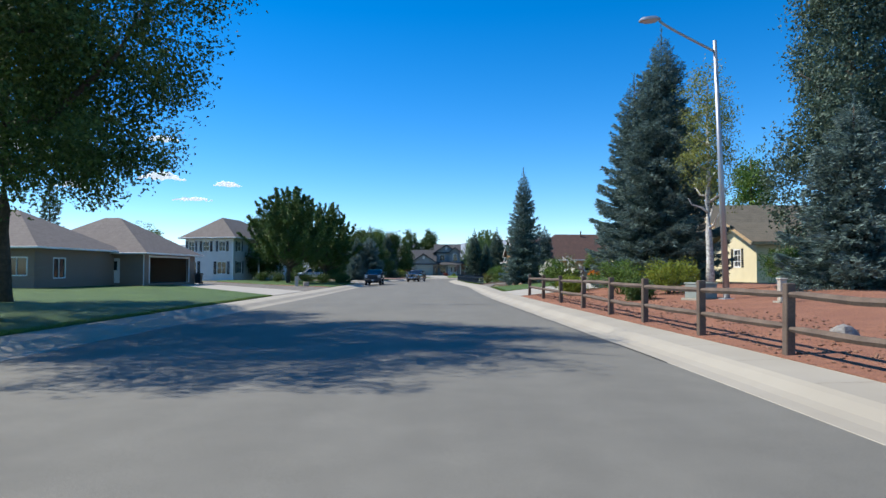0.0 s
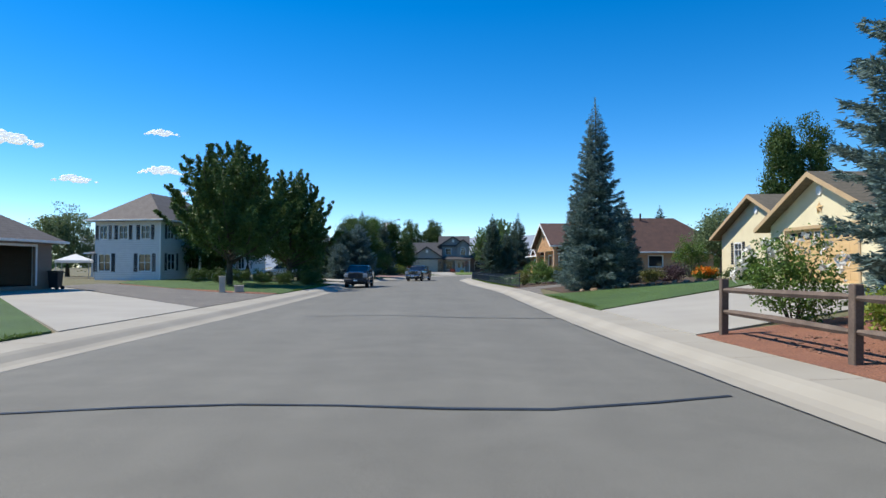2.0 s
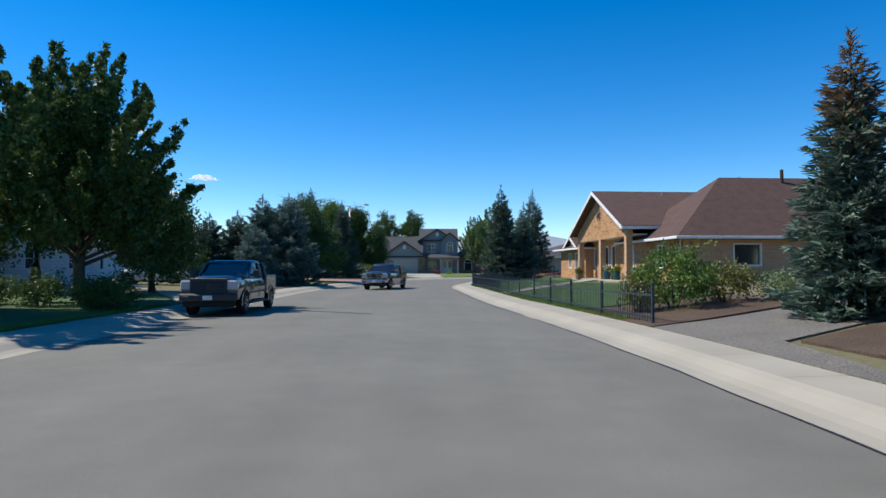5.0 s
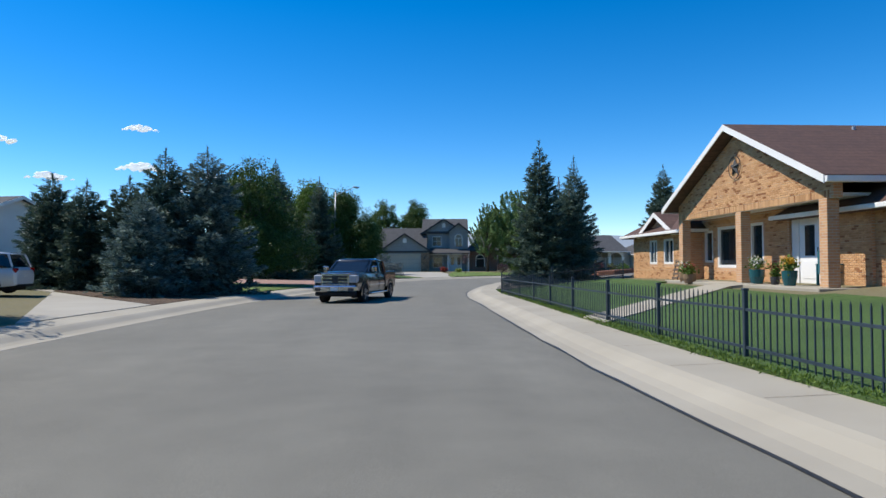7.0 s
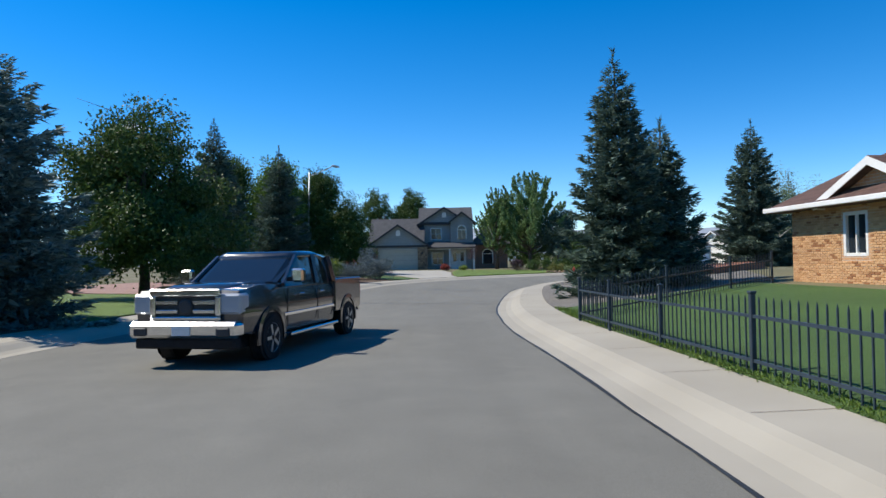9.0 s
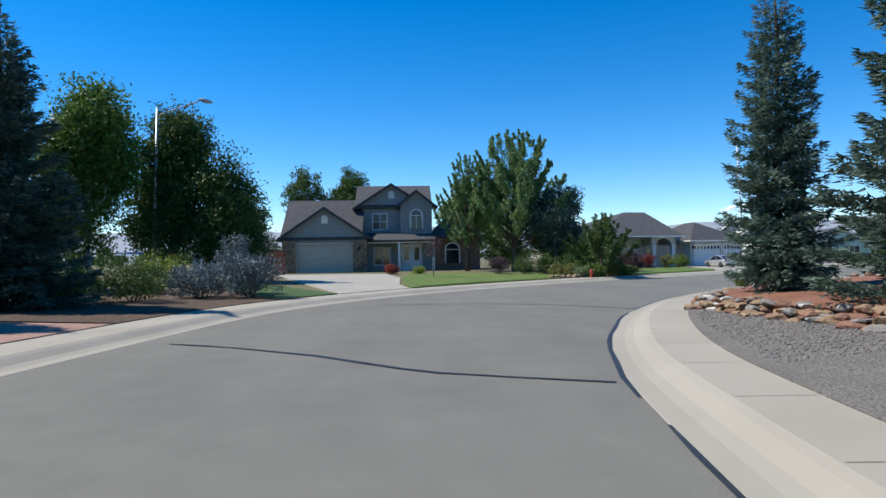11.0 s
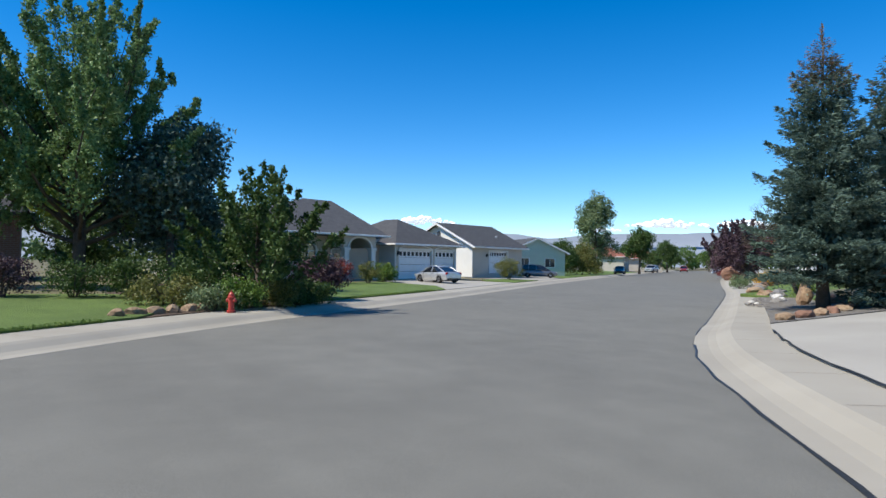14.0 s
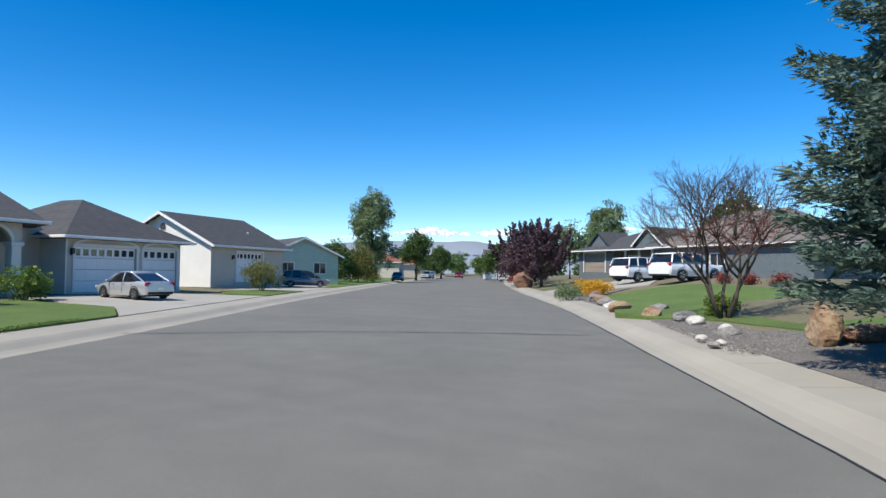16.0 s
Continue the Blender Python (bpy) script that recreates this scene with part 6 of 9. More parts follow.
patch("lawn", along(L_BACK, 133.6, 139.5)[::-1] + [(18.6, 140.0), (20.0, 144.2), (26.3, 146.2), (27.3, 142.5)], LAWN_DRY, "front lawn of the stucco house", "lawn", lift=0.06)
patch("driveway", along(L_BACK, 139.6, 147.6)[::-1] + [(27.4, 142.6), (27.2, 148.6), (33.5, 151.2), (36.2, 148.2)], DRIVE, "wide pale concrete driveway", "driveway", lift=0.035)
patch("lawn", along(L_BACK, 147.8, 151.8)[::-1] + [(36.4, 149.8), (37.4, 151.6), (41.2, 153.6)], LAWN_DRY, "narrow lawn strip between drives", "lawn", lift=0.06)
patch("driveway", along(L_BACK, 151.9, 157.0)[::-1] + [(39.8, 154.6), (45.5, 157.6), (56, 166)], DRIVE, "concrete driveway with parked minivan", "driveway", lift=0.03)
patch("meadow", along(L_BACK, 158, 200)[::-1] + [(58, 168), (70, 190), (95, 220)], LAWN_DRY, "rough grass beside the road", "grass", lift=0.04)


# ---- tar seams on the asphalt ----
def crown_z(x, y):
    l, r = reach(L_EDGE, x, y), reach(R_EDGE, x, y)
    t = l / (l + r)
    return 0.05 * (1 - (2 * t - 1) ** 2)


def tar_seam(pts, width, seed):
    rng = np.random.default_rng(seed)
    line = smooth_line(pts, 14)
    line = line + rng.normal(0, width * 0.25, line.shape)
    w = width * rng.uniform(0.6, 1.3, len(line))
    t = np.gradient(line, axis=0)
    t /= np.linalg.norm(t, axis=1)[:, None]
    nrm = np.stack([t[:, 1], -t[:, 0]], 1)
    v, f = [], []
    for i, p in enumerate(line):
        for s in (-0.5, 0.5):
            q = p + nrm[i] * w[i] * s
            v.append((*q, crown_z(*q) + 0.008))
    for i in range(len(line) - 1):
        f.append((2 * i, 2 * i + 1, 2 * i + 3, 2 * i + 2))
    ob = part("tar_seam", (v, [], f), TAR)
    return tagged(ob, "black tar seam sealing a crack across the road", "road mark", "tar seams", kind="structure")


tar_seam([(-5.6, 25.6), (-2.6, 26.0), (0.5, 25.8), (2.6, 26.6)], 0.07, 1)
tar_seam([(-4.3, 37.6), (-2.2, 37.85), (0.3, 37.1), (2.7, 37.3)], 0.07, 2)
tar_seam([(-2.3, 106.3), (-0.4, 104.8), (1.05, 103.3), (1.9, 102.5), (3.7, 101.75)], 0.08, 3)
tar_seam([(1.4, 114.0), (3.9, 113.4), (5.7, 112.6), (7.5, 111.1), (8.1, 110.6)], 0.06, 4)
tar_seam([(-6.0, 92.5), (-2, 94.5), (2.2, 93.5)], 0.05, 5)
tar_seam([(24.5, 137.0), (27.5, 133.5), (30.5, 129.5)], 0.05, 6)
tar_seam([(-5.4, 65.3), (-4.7, 65.05), (-3.1, 64.0), (-1.7, 63.0)], 0.07, 7)
for k, (a, b, w) in enumerate(((8, 62, 0.035), (62, 100, 0.045), (100.2, 110, 0.07), (110.1, 122.5, 0.045), (122.6, 143, 0.03))):
    pts = [p for p in R_EDGE if a < p[1] < b]
    tar_seam([tuple(p - np.array((0.02, 0))) for p in pts[::2]], w, 20 + k)
pts = [p for p in offset(R_EDGE, R_WIDTH + 0.0) if 115.0 < p[1] < 122.0]
drive_joint = tar_seam([tuple(p) for p in pts], 0.05, 31)
drive_joint.matrix_basis = pose(0, 0, WALK_Z + 0.02)


# ---- joints in the walks ----
def walk_joints():
    bm = bmesh.new()
    for line, w, s in ((R_EDGE, R_WIDTH, 1), (L_EDGE, L_WIDTH, -1)):
        seg = np.concatenate([[0], np.cumsum(np.linalg.norm(np.diff(line, axis=0), axis=1))])
        a, b = offset(line, s * 0.64), offset(line, s * (w - 0.02))
        for d in np.arange(70, 300, 1.8):
            p = np.array([np.interp(d, seg, a[:, k]) for k in (0, 1)])
            q = np.array([np.interp(d, seg, b[:, k]) for k in (0, 1)])
            t = np.array((-(q - p)[1], (q - p)[0]))
            t = t / np.linalg.norm(t) * 0.004
            bm.faces.new([bm.verts.new((*c, z)) for c, z in ((p - t, WALK_Z + 0.005), (q - t, WALK_Z + 0.019), (q + t, WALK_Z + 0.019), (p + t, WALK_Z + 0.005))])
    return bm


tagged(part("walk_joints", walk_joints(), MULCH), "dark tooled joints across the concrete walks", "joint", kind="structure")


# ---- split-rail fence ----
def rail_fence():
    ys = [-3.0, 0.0, 3.1, 6.1, 9.1, 11.9, 14.9, 17.6, 20.6, 24.0, 27.6, 31.2]
    xs = [5.2, 5.15, 5.1, 5.05, 5.0, 4.92, 4.85, 4.8, 4.74, 4.7, 4.64, 4.58]
    z0 = [land(x, y) for x, y in zip(xs, ys)]
    e = thing("rail_fence", 0, 0, 0, 0, "weathered brown split-rail fence along the walk", "fence")
    bm = boxes((-0.065, 0.065, -0.065, 0.065, -0.3, 1.04), bevel=0.012)
    for v in bm.verts:
        v.co.x += noise.noise(v.co * 3) * 0.012
    post = part("post", bm, WOOD_GREY, e)
    post.matrix_basis = pose(xs[0], ys[0], z0[0], 0, 0, 3)
    for k in range(1, len(xs)):
        share("post", post.data, e, pose(xs[k], ys[k], z0[k], random.uniform(-1.5, 1.5), random.uniform(-1.5, 1.5), random.uniform(-5, 5)))
    for k in range(len(xs) - 1):
        for h in (0.42, 0.86):
            a, b = Vector((xs[k], ys[k], z0[k] + h + random.uniform(-0.03, 0.03))), Vector((xs[k + 1], ys[k + 1], z0[k + 1] + h + random.uniform(-0.03, 0.03)))
            m = a.lerp(b, 0.5) + Vector((0, 0, random.uniform(-0.03, 0.01)))
            part("rail", tube([a, a.lerp(b, 0.1), m, a.lerp(b, 0.9), b], [0.03, 0.055, 0.06, 0.055, 0.03], 6), WOOD_GREY, e)


rail_fence()


# ---- iron picket fence ----
def iron_fence():
    e = thing("iron_fence", 0, 0, 0, 0, "blue-black iron picket fence round the brick house lawn", "fence")
    line = [(4.35, 58.2), (4.1, 61.0), (3.95, 63.6), (3.85, 66.0), (3.75, 68.4), (3.6, 70.8), (3.5, 73.2), (3.4, 75.7), (3.35, 78.1), (3.3, 80.4), (3.2, 82.6), (3.1, 84.6), (3.05, 86.4), (5.4, 88.1), (7.7, 89.9), (9.3, 90.9)]
    H = 0.74
    post = part("post", boxes((-0.026, 0.026, -0.026, 0.026, -0.2, H + 0.08), (-0.034, 0.034, -0.034, 0.034, H + 0.08, H + 0.11), bevel=0.006), IRON, e)
    post.matrix_basis = pose(*line[0], land(*line[0]))
    for p in line[1:]:
        share("post", post.data, e, pose(*p, land(*p)))
    bm = boxes((-0.007, 0.007, -0.007, 0.007, 0.05, H + 0.02))
    c = bm.verts.new((0, 0, H + 0.07))
    top = [v for v in bm.verts if abs(v.co.z - H - 0.02) < 1e-4]
    top.sort(key=lambda v: math.atan2(v.co.y, v.co.x))
    for k in range(4):
        bm.faces.new((top[k], top[(k + 1) % 4], c))
    picket = None
    for a, b in zip(line, line[1:]):
        A, B = Vector((*a, land(*a))), Vector((*b, land(*b)))
        L = (B - A).length
        n = max(2, round(L / 0.125))
        for h in (0.16, H - 0.14):
            d = (B - A).to_track_quat("X", "Z").to_matrix().to_4x4()
            r = part("rail", boxes((0.03, L - 0.03, -0.014, 0.014, -0.016, 0.016)), IRON, e)
            r.matrix_basis = Matrix.Translation(A + Vector((0, 0, h))) @ d
        for k in range(1, n):
            p = A.lerp(B, k / n)
            if picket is None:
                ob = part("picket", bm, IRON, e)
                picket = ob.data
                ob.matrix_basis = pose(*p)
            else:
                share("picket", picket, e, pose(*p, 0, 0, 0))


iron_fence()


# ---- street furniture ----
def street_lamp(x, y, h, turn, arm=2.2, label="galvanised street lamp with a curved arm"):
    e = thing("street_lamp", x, y, land(x, y), turn, label, "street lamp", "street lamps")
    e.matrix_basis = e.matrix_basis @ pose(0, 0, 0, 0, -1.8, 0)
    part("pole", tube([(0, 0, -0.2), (0, 0, h * 0.5), (0, 0, h)], [0.1, 0.08, 0.055], 12), STEEL, e, smooth=True)
    part("base_plate", boxes((-0.18, 0.18, -0.18, 0.18, -0.1, 0.05), bevel=0.02), STEEL, e)
    pts = [(0, 0, h - 0.35)] + [(-arm * math.sin(t), 0, h - 0.35 + 0.95 * (1 - math.cos(t)) ** 0.8 if False else h - 0.35 + 1.0 * math.sin(t * 0.9)) for t in (0.25, 0.5, 0.75, 1.0, 1.25, 1.5)]
    part("arm", tube(pts, [0.04] * len(pts), 8), STEEL, e, smooth=True)
    px, _, pz = pts[-1]
    head = part("lamp_head", lathe([(0.03, 0.12), (0.12, 0.1), (0.17, 0.03), (0.17, 0.0), (0.15, -0.02)], 14), STEEL, e, "grey cobra-head lamp")
    head.matrix_basis = pose(px - 0.3, 0, pz, 0, -6, 0) @ Matrix.Diagonal((2.1, 1.0, 1.0, 1.0))
    lens = part("lens", lathe([(0.02, -0.09), (0.09, -0.07), (0.13, -0.02), (0.13, 0.0)], 14), LAMP_CLEAR, head)
    return e


street_lamp(8.9, 19.6, 8.0, 4, 1.75)
street_lamp(-9.3, 127.0, 8.4, 205, 1.9)


def utility_box(name, x, y, sx, sy, sz, turn, material, label):
    e = thing(name, x, y, land(x, y), turn, label, "utility box")
    part("plinth", boxes((-sx / 2 - 0.08, sx / 2 + 0.08, -sy / 2 - 0.08, sy / 2 + 0.08, -0.1, 0.06), bevel=0.01), CONCRETE, e)
    part("cabinet", boxes((-sx / 2, sx / 2, -sy / 2, sy / 2, 0.06, sz), (-sx / 2 - 0.02, sx / 2 + 0.02, -sy / 2 - 0.02, sy / 2 + 0.02, sz, sz + 0.05), bevel=0.015), material, e)
    part("latch", boxes((-0.03, 0.03, -sy / 2 - 0.03, -sy / 2, sz * 0.45, sz * 0.55)), STEEL, e)


utility_box("transformer_box", 8.4, 20.3, 0.7, 0.66, 0.5, 20, BOX_GREEN, "green-grey electrical transformer box on the gravel")
utility_box("utility_pedestal", 9.2, 17.0, 0.18, 0.18, 0.62, 0, BOX_BEIGE, "slim beige utility pedestal")
utility_box("utility_pedestal", -10.6, 49.6, 0.26, 0.22, 0.75, 10, BOX_BEIGE, "beige utility pedestal on gravel")
utility_box("meter_box", -10.0, 50.2, 0.42, 0.36, 0.32, 15, BOX_BEIGE, "low beige meter box on gravel")


def hydrant(x, y):
    e = thing("fire_hydrant", x, y, land(x, y) + 0.03, 35, "red fire hydrant at the edge of the walk", "hydrant", scale=0.6)
    part("barrel", lathe([(0.17, -0.05), (0.17, 0.04), (0.11, 0.05), (0.105, 0.5), (0.15, 0.51), (0.15, 0.56), (0.12, 0.58), (0.11, 0.66), (0.06, 0.73), (0.03, 0.75), (0.03, 0.8)], 16), HYDRANT_RED, e, smooth=False)
    for a in (0, 90, 180):
        c = part("outlet", lathe([(0.06, 0.08), (0.06, 0.15), (0.075, 0.15), (0.075, 0.2), (0.02, 0.21)], 12), HYDRANT_RED, e)
        c.matrix_basis = pose(0, 0, 0.42, 90, 0, a)


hydrant(13.4, 130.5)


def wheeled_bin(x, y, turn):
    e = thing("wheeled_bin", x, y, land(x, y) + 0.035, turn, "dark grey wheeled refuse bin beside the open garage", "bin", scale=0.82)
    bm = boxes((-0.27, 0.27, -0.3, 0.3, 0.1, 0.95), bevel=0.03)
    for v in bm.verts:
        k = 0.8 + 0.2 * (v.co.z - 0.1) / 0.85
        v.co.x, v.co.y = v.co.x * k, v.co.y * k
    part("body", bm, BIN_PLASTIC, e)
    part("lid", boxes((-0.3, 0.3, -0.34, 0.32, 0.955, 1.03), bevel=0.03), BIN_PLASTIC, e)
    part("handle", tube([(-0.22, 0.33, 0.9), (-0.2, 0.4, 0.93), (0.2, 0.4, 0.93), (0.22, 0.33, 0.9)], [0.016] * 4, 8), BIN_PLASTIC, e)
    for sx in (-0.27, 0.27):
        part("wheel", tube([(sx - 0.03, 0.24, 0.1), (sx + 0.03, 0.24, 0.1)], [0.1, 0.1], 14), BIN_PLASTIC, e)


wheeled_bin(-17.75, 48.65, 268)


def flagpole(x, y):
    e = thing("flagpole", x, y, land(x, y), 0, "white metal flagpole with a drooping striped flag and a blue one", "flagpole")
    h = 4.6
    e.matrix_basis = e.matrix_basis @ pose(0, 0, 0, 0, -3.0, 0)
    part("pole", tube([(0, 0, -0.3), (0, 0, h * 0.5), (0.02, 0, h)], [0.026, 0.023, 0.017], 12), TRIM_WHITE, e, smooth=True)
    part("finial", lathe([(0.01, h), (0.05, h + 0.02), (0.055, h + 0.06), (0.03, h + 0.11), (0.01, h + 0.12)], 12), CHROME, e)
    part("sleeve", tube([(0, 0, 0.9), (0, 0, 1.0)], [0.034, 0.034], 12), STEEL, e)
    part("halyard", tube([(0.03, 0, h - 0.05), (0.14, -0.08, h - 0.4), (0.22, -0.13, h - 0.66)], [0.006] * 3, 5), CLOTH_WHITE, e)
    # cloth: u along the fly, w down the hoist
    d = Vector((0.5, -0.2, -0.82)).normalized()
    o = Vector((0.22, -0.13, h - 0.66))
    fly, hoist = 1.02, 0.47
    def at(u, w):
        return o + d * (u * fly) + Vector((0.12 * w, 0.03 * w, -hoist * w * (1 - 0.25 * u))) + Vector((0.35, 0.9, 0)) * 0.09 * math.sin(7 * u + 1.5 * w) * u + Vector((0.04 * u, 0, -0.1 * u * u))
    def limp(u, w):
        return Vector((0.3, -0.12, 2.62)) + Vector((0.16 * u + 0.1 * w * (1 - 0.3 * u), -0.05 * u + 0.1 * math.sin(7 * w), -1.35 * u - 0.42 * w * (1 - u)))
    def strip(u0, u1, w0, w1, lift, at=at):
        bm = bmesh.new()
        n = 12
        nrm = Vector((0.45, 0.85, 0)) * lift
        rows = []
        for s in (1, -1):
            rows.append([[bm.verts.new(at(u0 + (u1 - u0) * k / n, w) + nrm * s) for k in range(n + 1)] for w in (w0, w1)])
        for r, rev in ((rows[0], False), (rows[1], True)):
            for k in range(n):
                q = (r[0][k], r[0][k + 1], r[1][k + 1], r[1][k])
                bm.faces.new(q[::-1] if rev else q)
        return bm
    for k in range(13):
        part("stripe", strip(0, 1, k / 13, (k + 1) / 13, 0.004), CLOTH_RED if k % 2 == 0 else CLOTH_WHITE, e)
    part("canton", strip(0, 0.4, 0, 7 / 13, 0.008), CLOTH_BLUE, e, "blue canton with rows of small white stars")
    bm = bmesh.new()
    for r in range(5):
        for c in range(6):
            p = at(0.03 + 0.062 * c + 0.01, (0.06 + 0.098 * r))
            for s in (1, -1):
                bmesh.ops.create_icosphere(bm, subdivisions=1, radius=0.012, matrix=Matrix.Translation(p + Vector((0.45, 0.85, 0)) * 0.01 * s))
    part("stars", bm, CLOTH_WHITE, e)["kind"] = "stuff"
    part("halyard", tube([(0.02, 0, 3.5), (0.2, -0.08, 2.95), (0.3, -0.12, 2.62)], [0.005] * 3, 5), CLOTH_WHITE, e)
    for w0, w1, mt in ((0.0, 0.33, CLOTH_BLUE), (0.33, 0.66, CLOTH_WHITE), (0.66, 1.0, CLOTH_BLUE)):
        part("wide_stripe", strip(0, 1, w0, w1, 0.004, limp), mt, e)
    part("red_ring", strip(0.22, 0.58, 0.2, 0.8, 0.008, limp), CLOTH_RED, e)
    part("gold_disc", strip(0.27, 0.48, 0.3, 0.7, 0.012, limp), CLOTH_GOLD, e)


flagpole(12.4, 113.55)


def banner():
    e = thing("garden_banner", 21.5, 117.9, land(21.5, 117.9), 0, "drooping white and purple flag on a thin pole", "banner")
    part("pole", tube([(0, 0, -0.2), (0, 0, 2.2), (-0.1, 0.08, 3.0)], [0.018, 0.015, 0.01], 8), TRIM_WHITE, e)
    def fold(z0, z1, w0, w1, k, m_, lb):
        n = 9
        v, f = [], []
        for r in range(n + 1):
            t = r / n
            z, w = z0 + (z1 - z0) * t, w0 + (w1 - w0) * t
            for c in range(5):
                q = c / 4
                v.append((0.02 + w * q, 0.03 * math.sin(6.3 * q + 2.5 * t + k), z - 0.05 * q))
        f = [(r * 5 + c, r * 5 + c + 1, r * 5 + c + 6, r * 5 + c + 5) for r in range(n) for c in range(4)]
        ob = part("cloth", (v, [], f), m_, e, lb, smooth=True)
        ob.modifiers.new("thick", "SOLIDIFY").thickness = 0.008
    fold(2.75, 1.95, 0.06, 0.2, 0.0, CLOTH_WHITE, "white folded cloth")
    fold(1.93, 1.55, 0.2, 0.24, 1.0, CLOTH_RED, "red folded cloth")
    fold(1.53, 0.95, 0.24, 0.26, 2.0, CLOTH_PURPLE, "purple folded cloth")


banner()


# ---- fences by the slate house ----
def board_fence(x0, y0, x1, y1, h, label):
    e = thing("board_fence", x0, y0, land(x0, y0), math.degrees(math.atan2(y1 - y0, x1 - x0)), label, "fence")
    L = math.hypot(x1 - x0, y1 - y0)
    n = int(L / 0.15)
    b = part("board", boxes((0.005, 0.14, -0.012, 0.012, -0.1, h), bevel=0.004), FENCE_RED, e)
    for k in range(1, n):
        share("board", b.data, e, pose(k * 0.15, random.uniform(-0.004, 0.004), random.uniform(-0.015, 0.015)))
    for z in (0.35, h - 0.3):
        part("rail", boxes((0, L, 0.016, 0.06, z, z + 0.09)), FENCE_RED, e)


board_fence(-7.7, 139.4, -4.6, 138.4, 1.6, "red-brown board fence beside the garage")


def canopy(x, y, turn):
    e = thing("canopy_tent", x, y, land(x, y), turn, "white cloth canopy tent on thin poles beyond the house", "tent")
    for sx in (-1.2, 1.2):
        for sy in (-1.2, 1.2):
            part("pole", tube([(sx, sy, -0.1), (sx, sy, 1.6)], [0.03, 0.03], 6), STEEL, e)
    bm = bmesh.new()
    low = [bm.verts.new((sx * 1.3, sy * 1.3, 1.55)) for sx, sy in ((-1, -1), (1, -1), (1, 1), (-1, 1))]
    hem = [bm.verts.new((v.co.x, v.co.y, 1.35)) for v in low]
    top = bm.verts.new((0, 0, 2.1))
    for k in range(4):
        bm.faces.new((low[k], low[(k + 1) % 4], top))
        bm.faces.new((hem[k], hem[(k + 1) % 4], low[(k + 1) % 4], low[k]))
    c = part("cloth", bm, CLOTH_WHITE, e, "white tent roof")
    c.modifiers.new("thick", "SOLIDIFY").thickness = 0.02


canopy(-31.3, 74.5, 20)


# ---- vehicles ----
def wheel(e, x, y, r, w, side, rim=ALLOY):
    bm = lathe([(r * 0.62, -w / 2), (r * 0.93, -w / 2), (r, -w * 0.32), (r, w * 0.32), (r * 0.93, w / 2), (r * 0.62, w / 2)], 22)
    t = part("wheel", bm, RUBBER, e, "black tyre on a metal rim")
    t.matrix_basis = pose(x, y, r, 90, 0, 0)
    bm = lathe([(0.02, 0.0), (r * 0.15, 0.012), (r * 0.2, 0.0), (r * 0.55, -0.02), (r * 0.63, 0.015), (r * 0.63, -0.08)], 20)
    rm = part("rim", bm, rim, t)
    rm.matrix_basis = pose(0, 0, (w / 2 - 0.01) * -side, 0 if side < 0 else 180, 0, 0)
    bm = bmesh.new()
    for k in range(5):
        a = 2 * math.pi * k / 5
        box(bm, r * 0.18, r * 0.58, -r * 0.07, r * 0.07, 0.0, 0.02)
        for v in bm.verts[-8:]:
            v.co = Matrix.Rotation(a, 4, "Z") @ v.co
    part("spokes", bm, rim, rm)
    return t


def loft(sections):
    """Skin through closed cross-sections with equal point counts."""
    bm = bmesh.new()
    rings = [[bm.verts.new(p) for p in s] for s in sections]
    n = len(rings[0])
    for a, b in zip(rings, rings[1:]):
        for k in range(n):
            bm.faces.new((a[k], a[(k + 1) % n], b[(k + 1) % n], b[k]))
    bm.faces.new(rings[0])
    bm.faces.new(rings[-1][::-1])
    bmesh.ops.recalc_face_normals(bm, faces=bm.faces[:])
    return bm


def half_section(x, w, z0, z1, shoulder=0.86, tuck=0.9):
    """A rounded body section at x: half-width w, sill z0 to top z1."""
    h = z1 - z0
    right = [(w * tuck, z0), (w * 0.985, z0 + h * 0.25), (w, z0 + h * 0.55), (w * 0.97, z0 + h * 0.82), (w * shoulder, z1 - h * 0.02), (w * 0.4, z1 + 0.012)]
    pts = [(x, y, z) for y, z in right] + [(x, -y, z) for y, z in right[::-1]]
    return pts


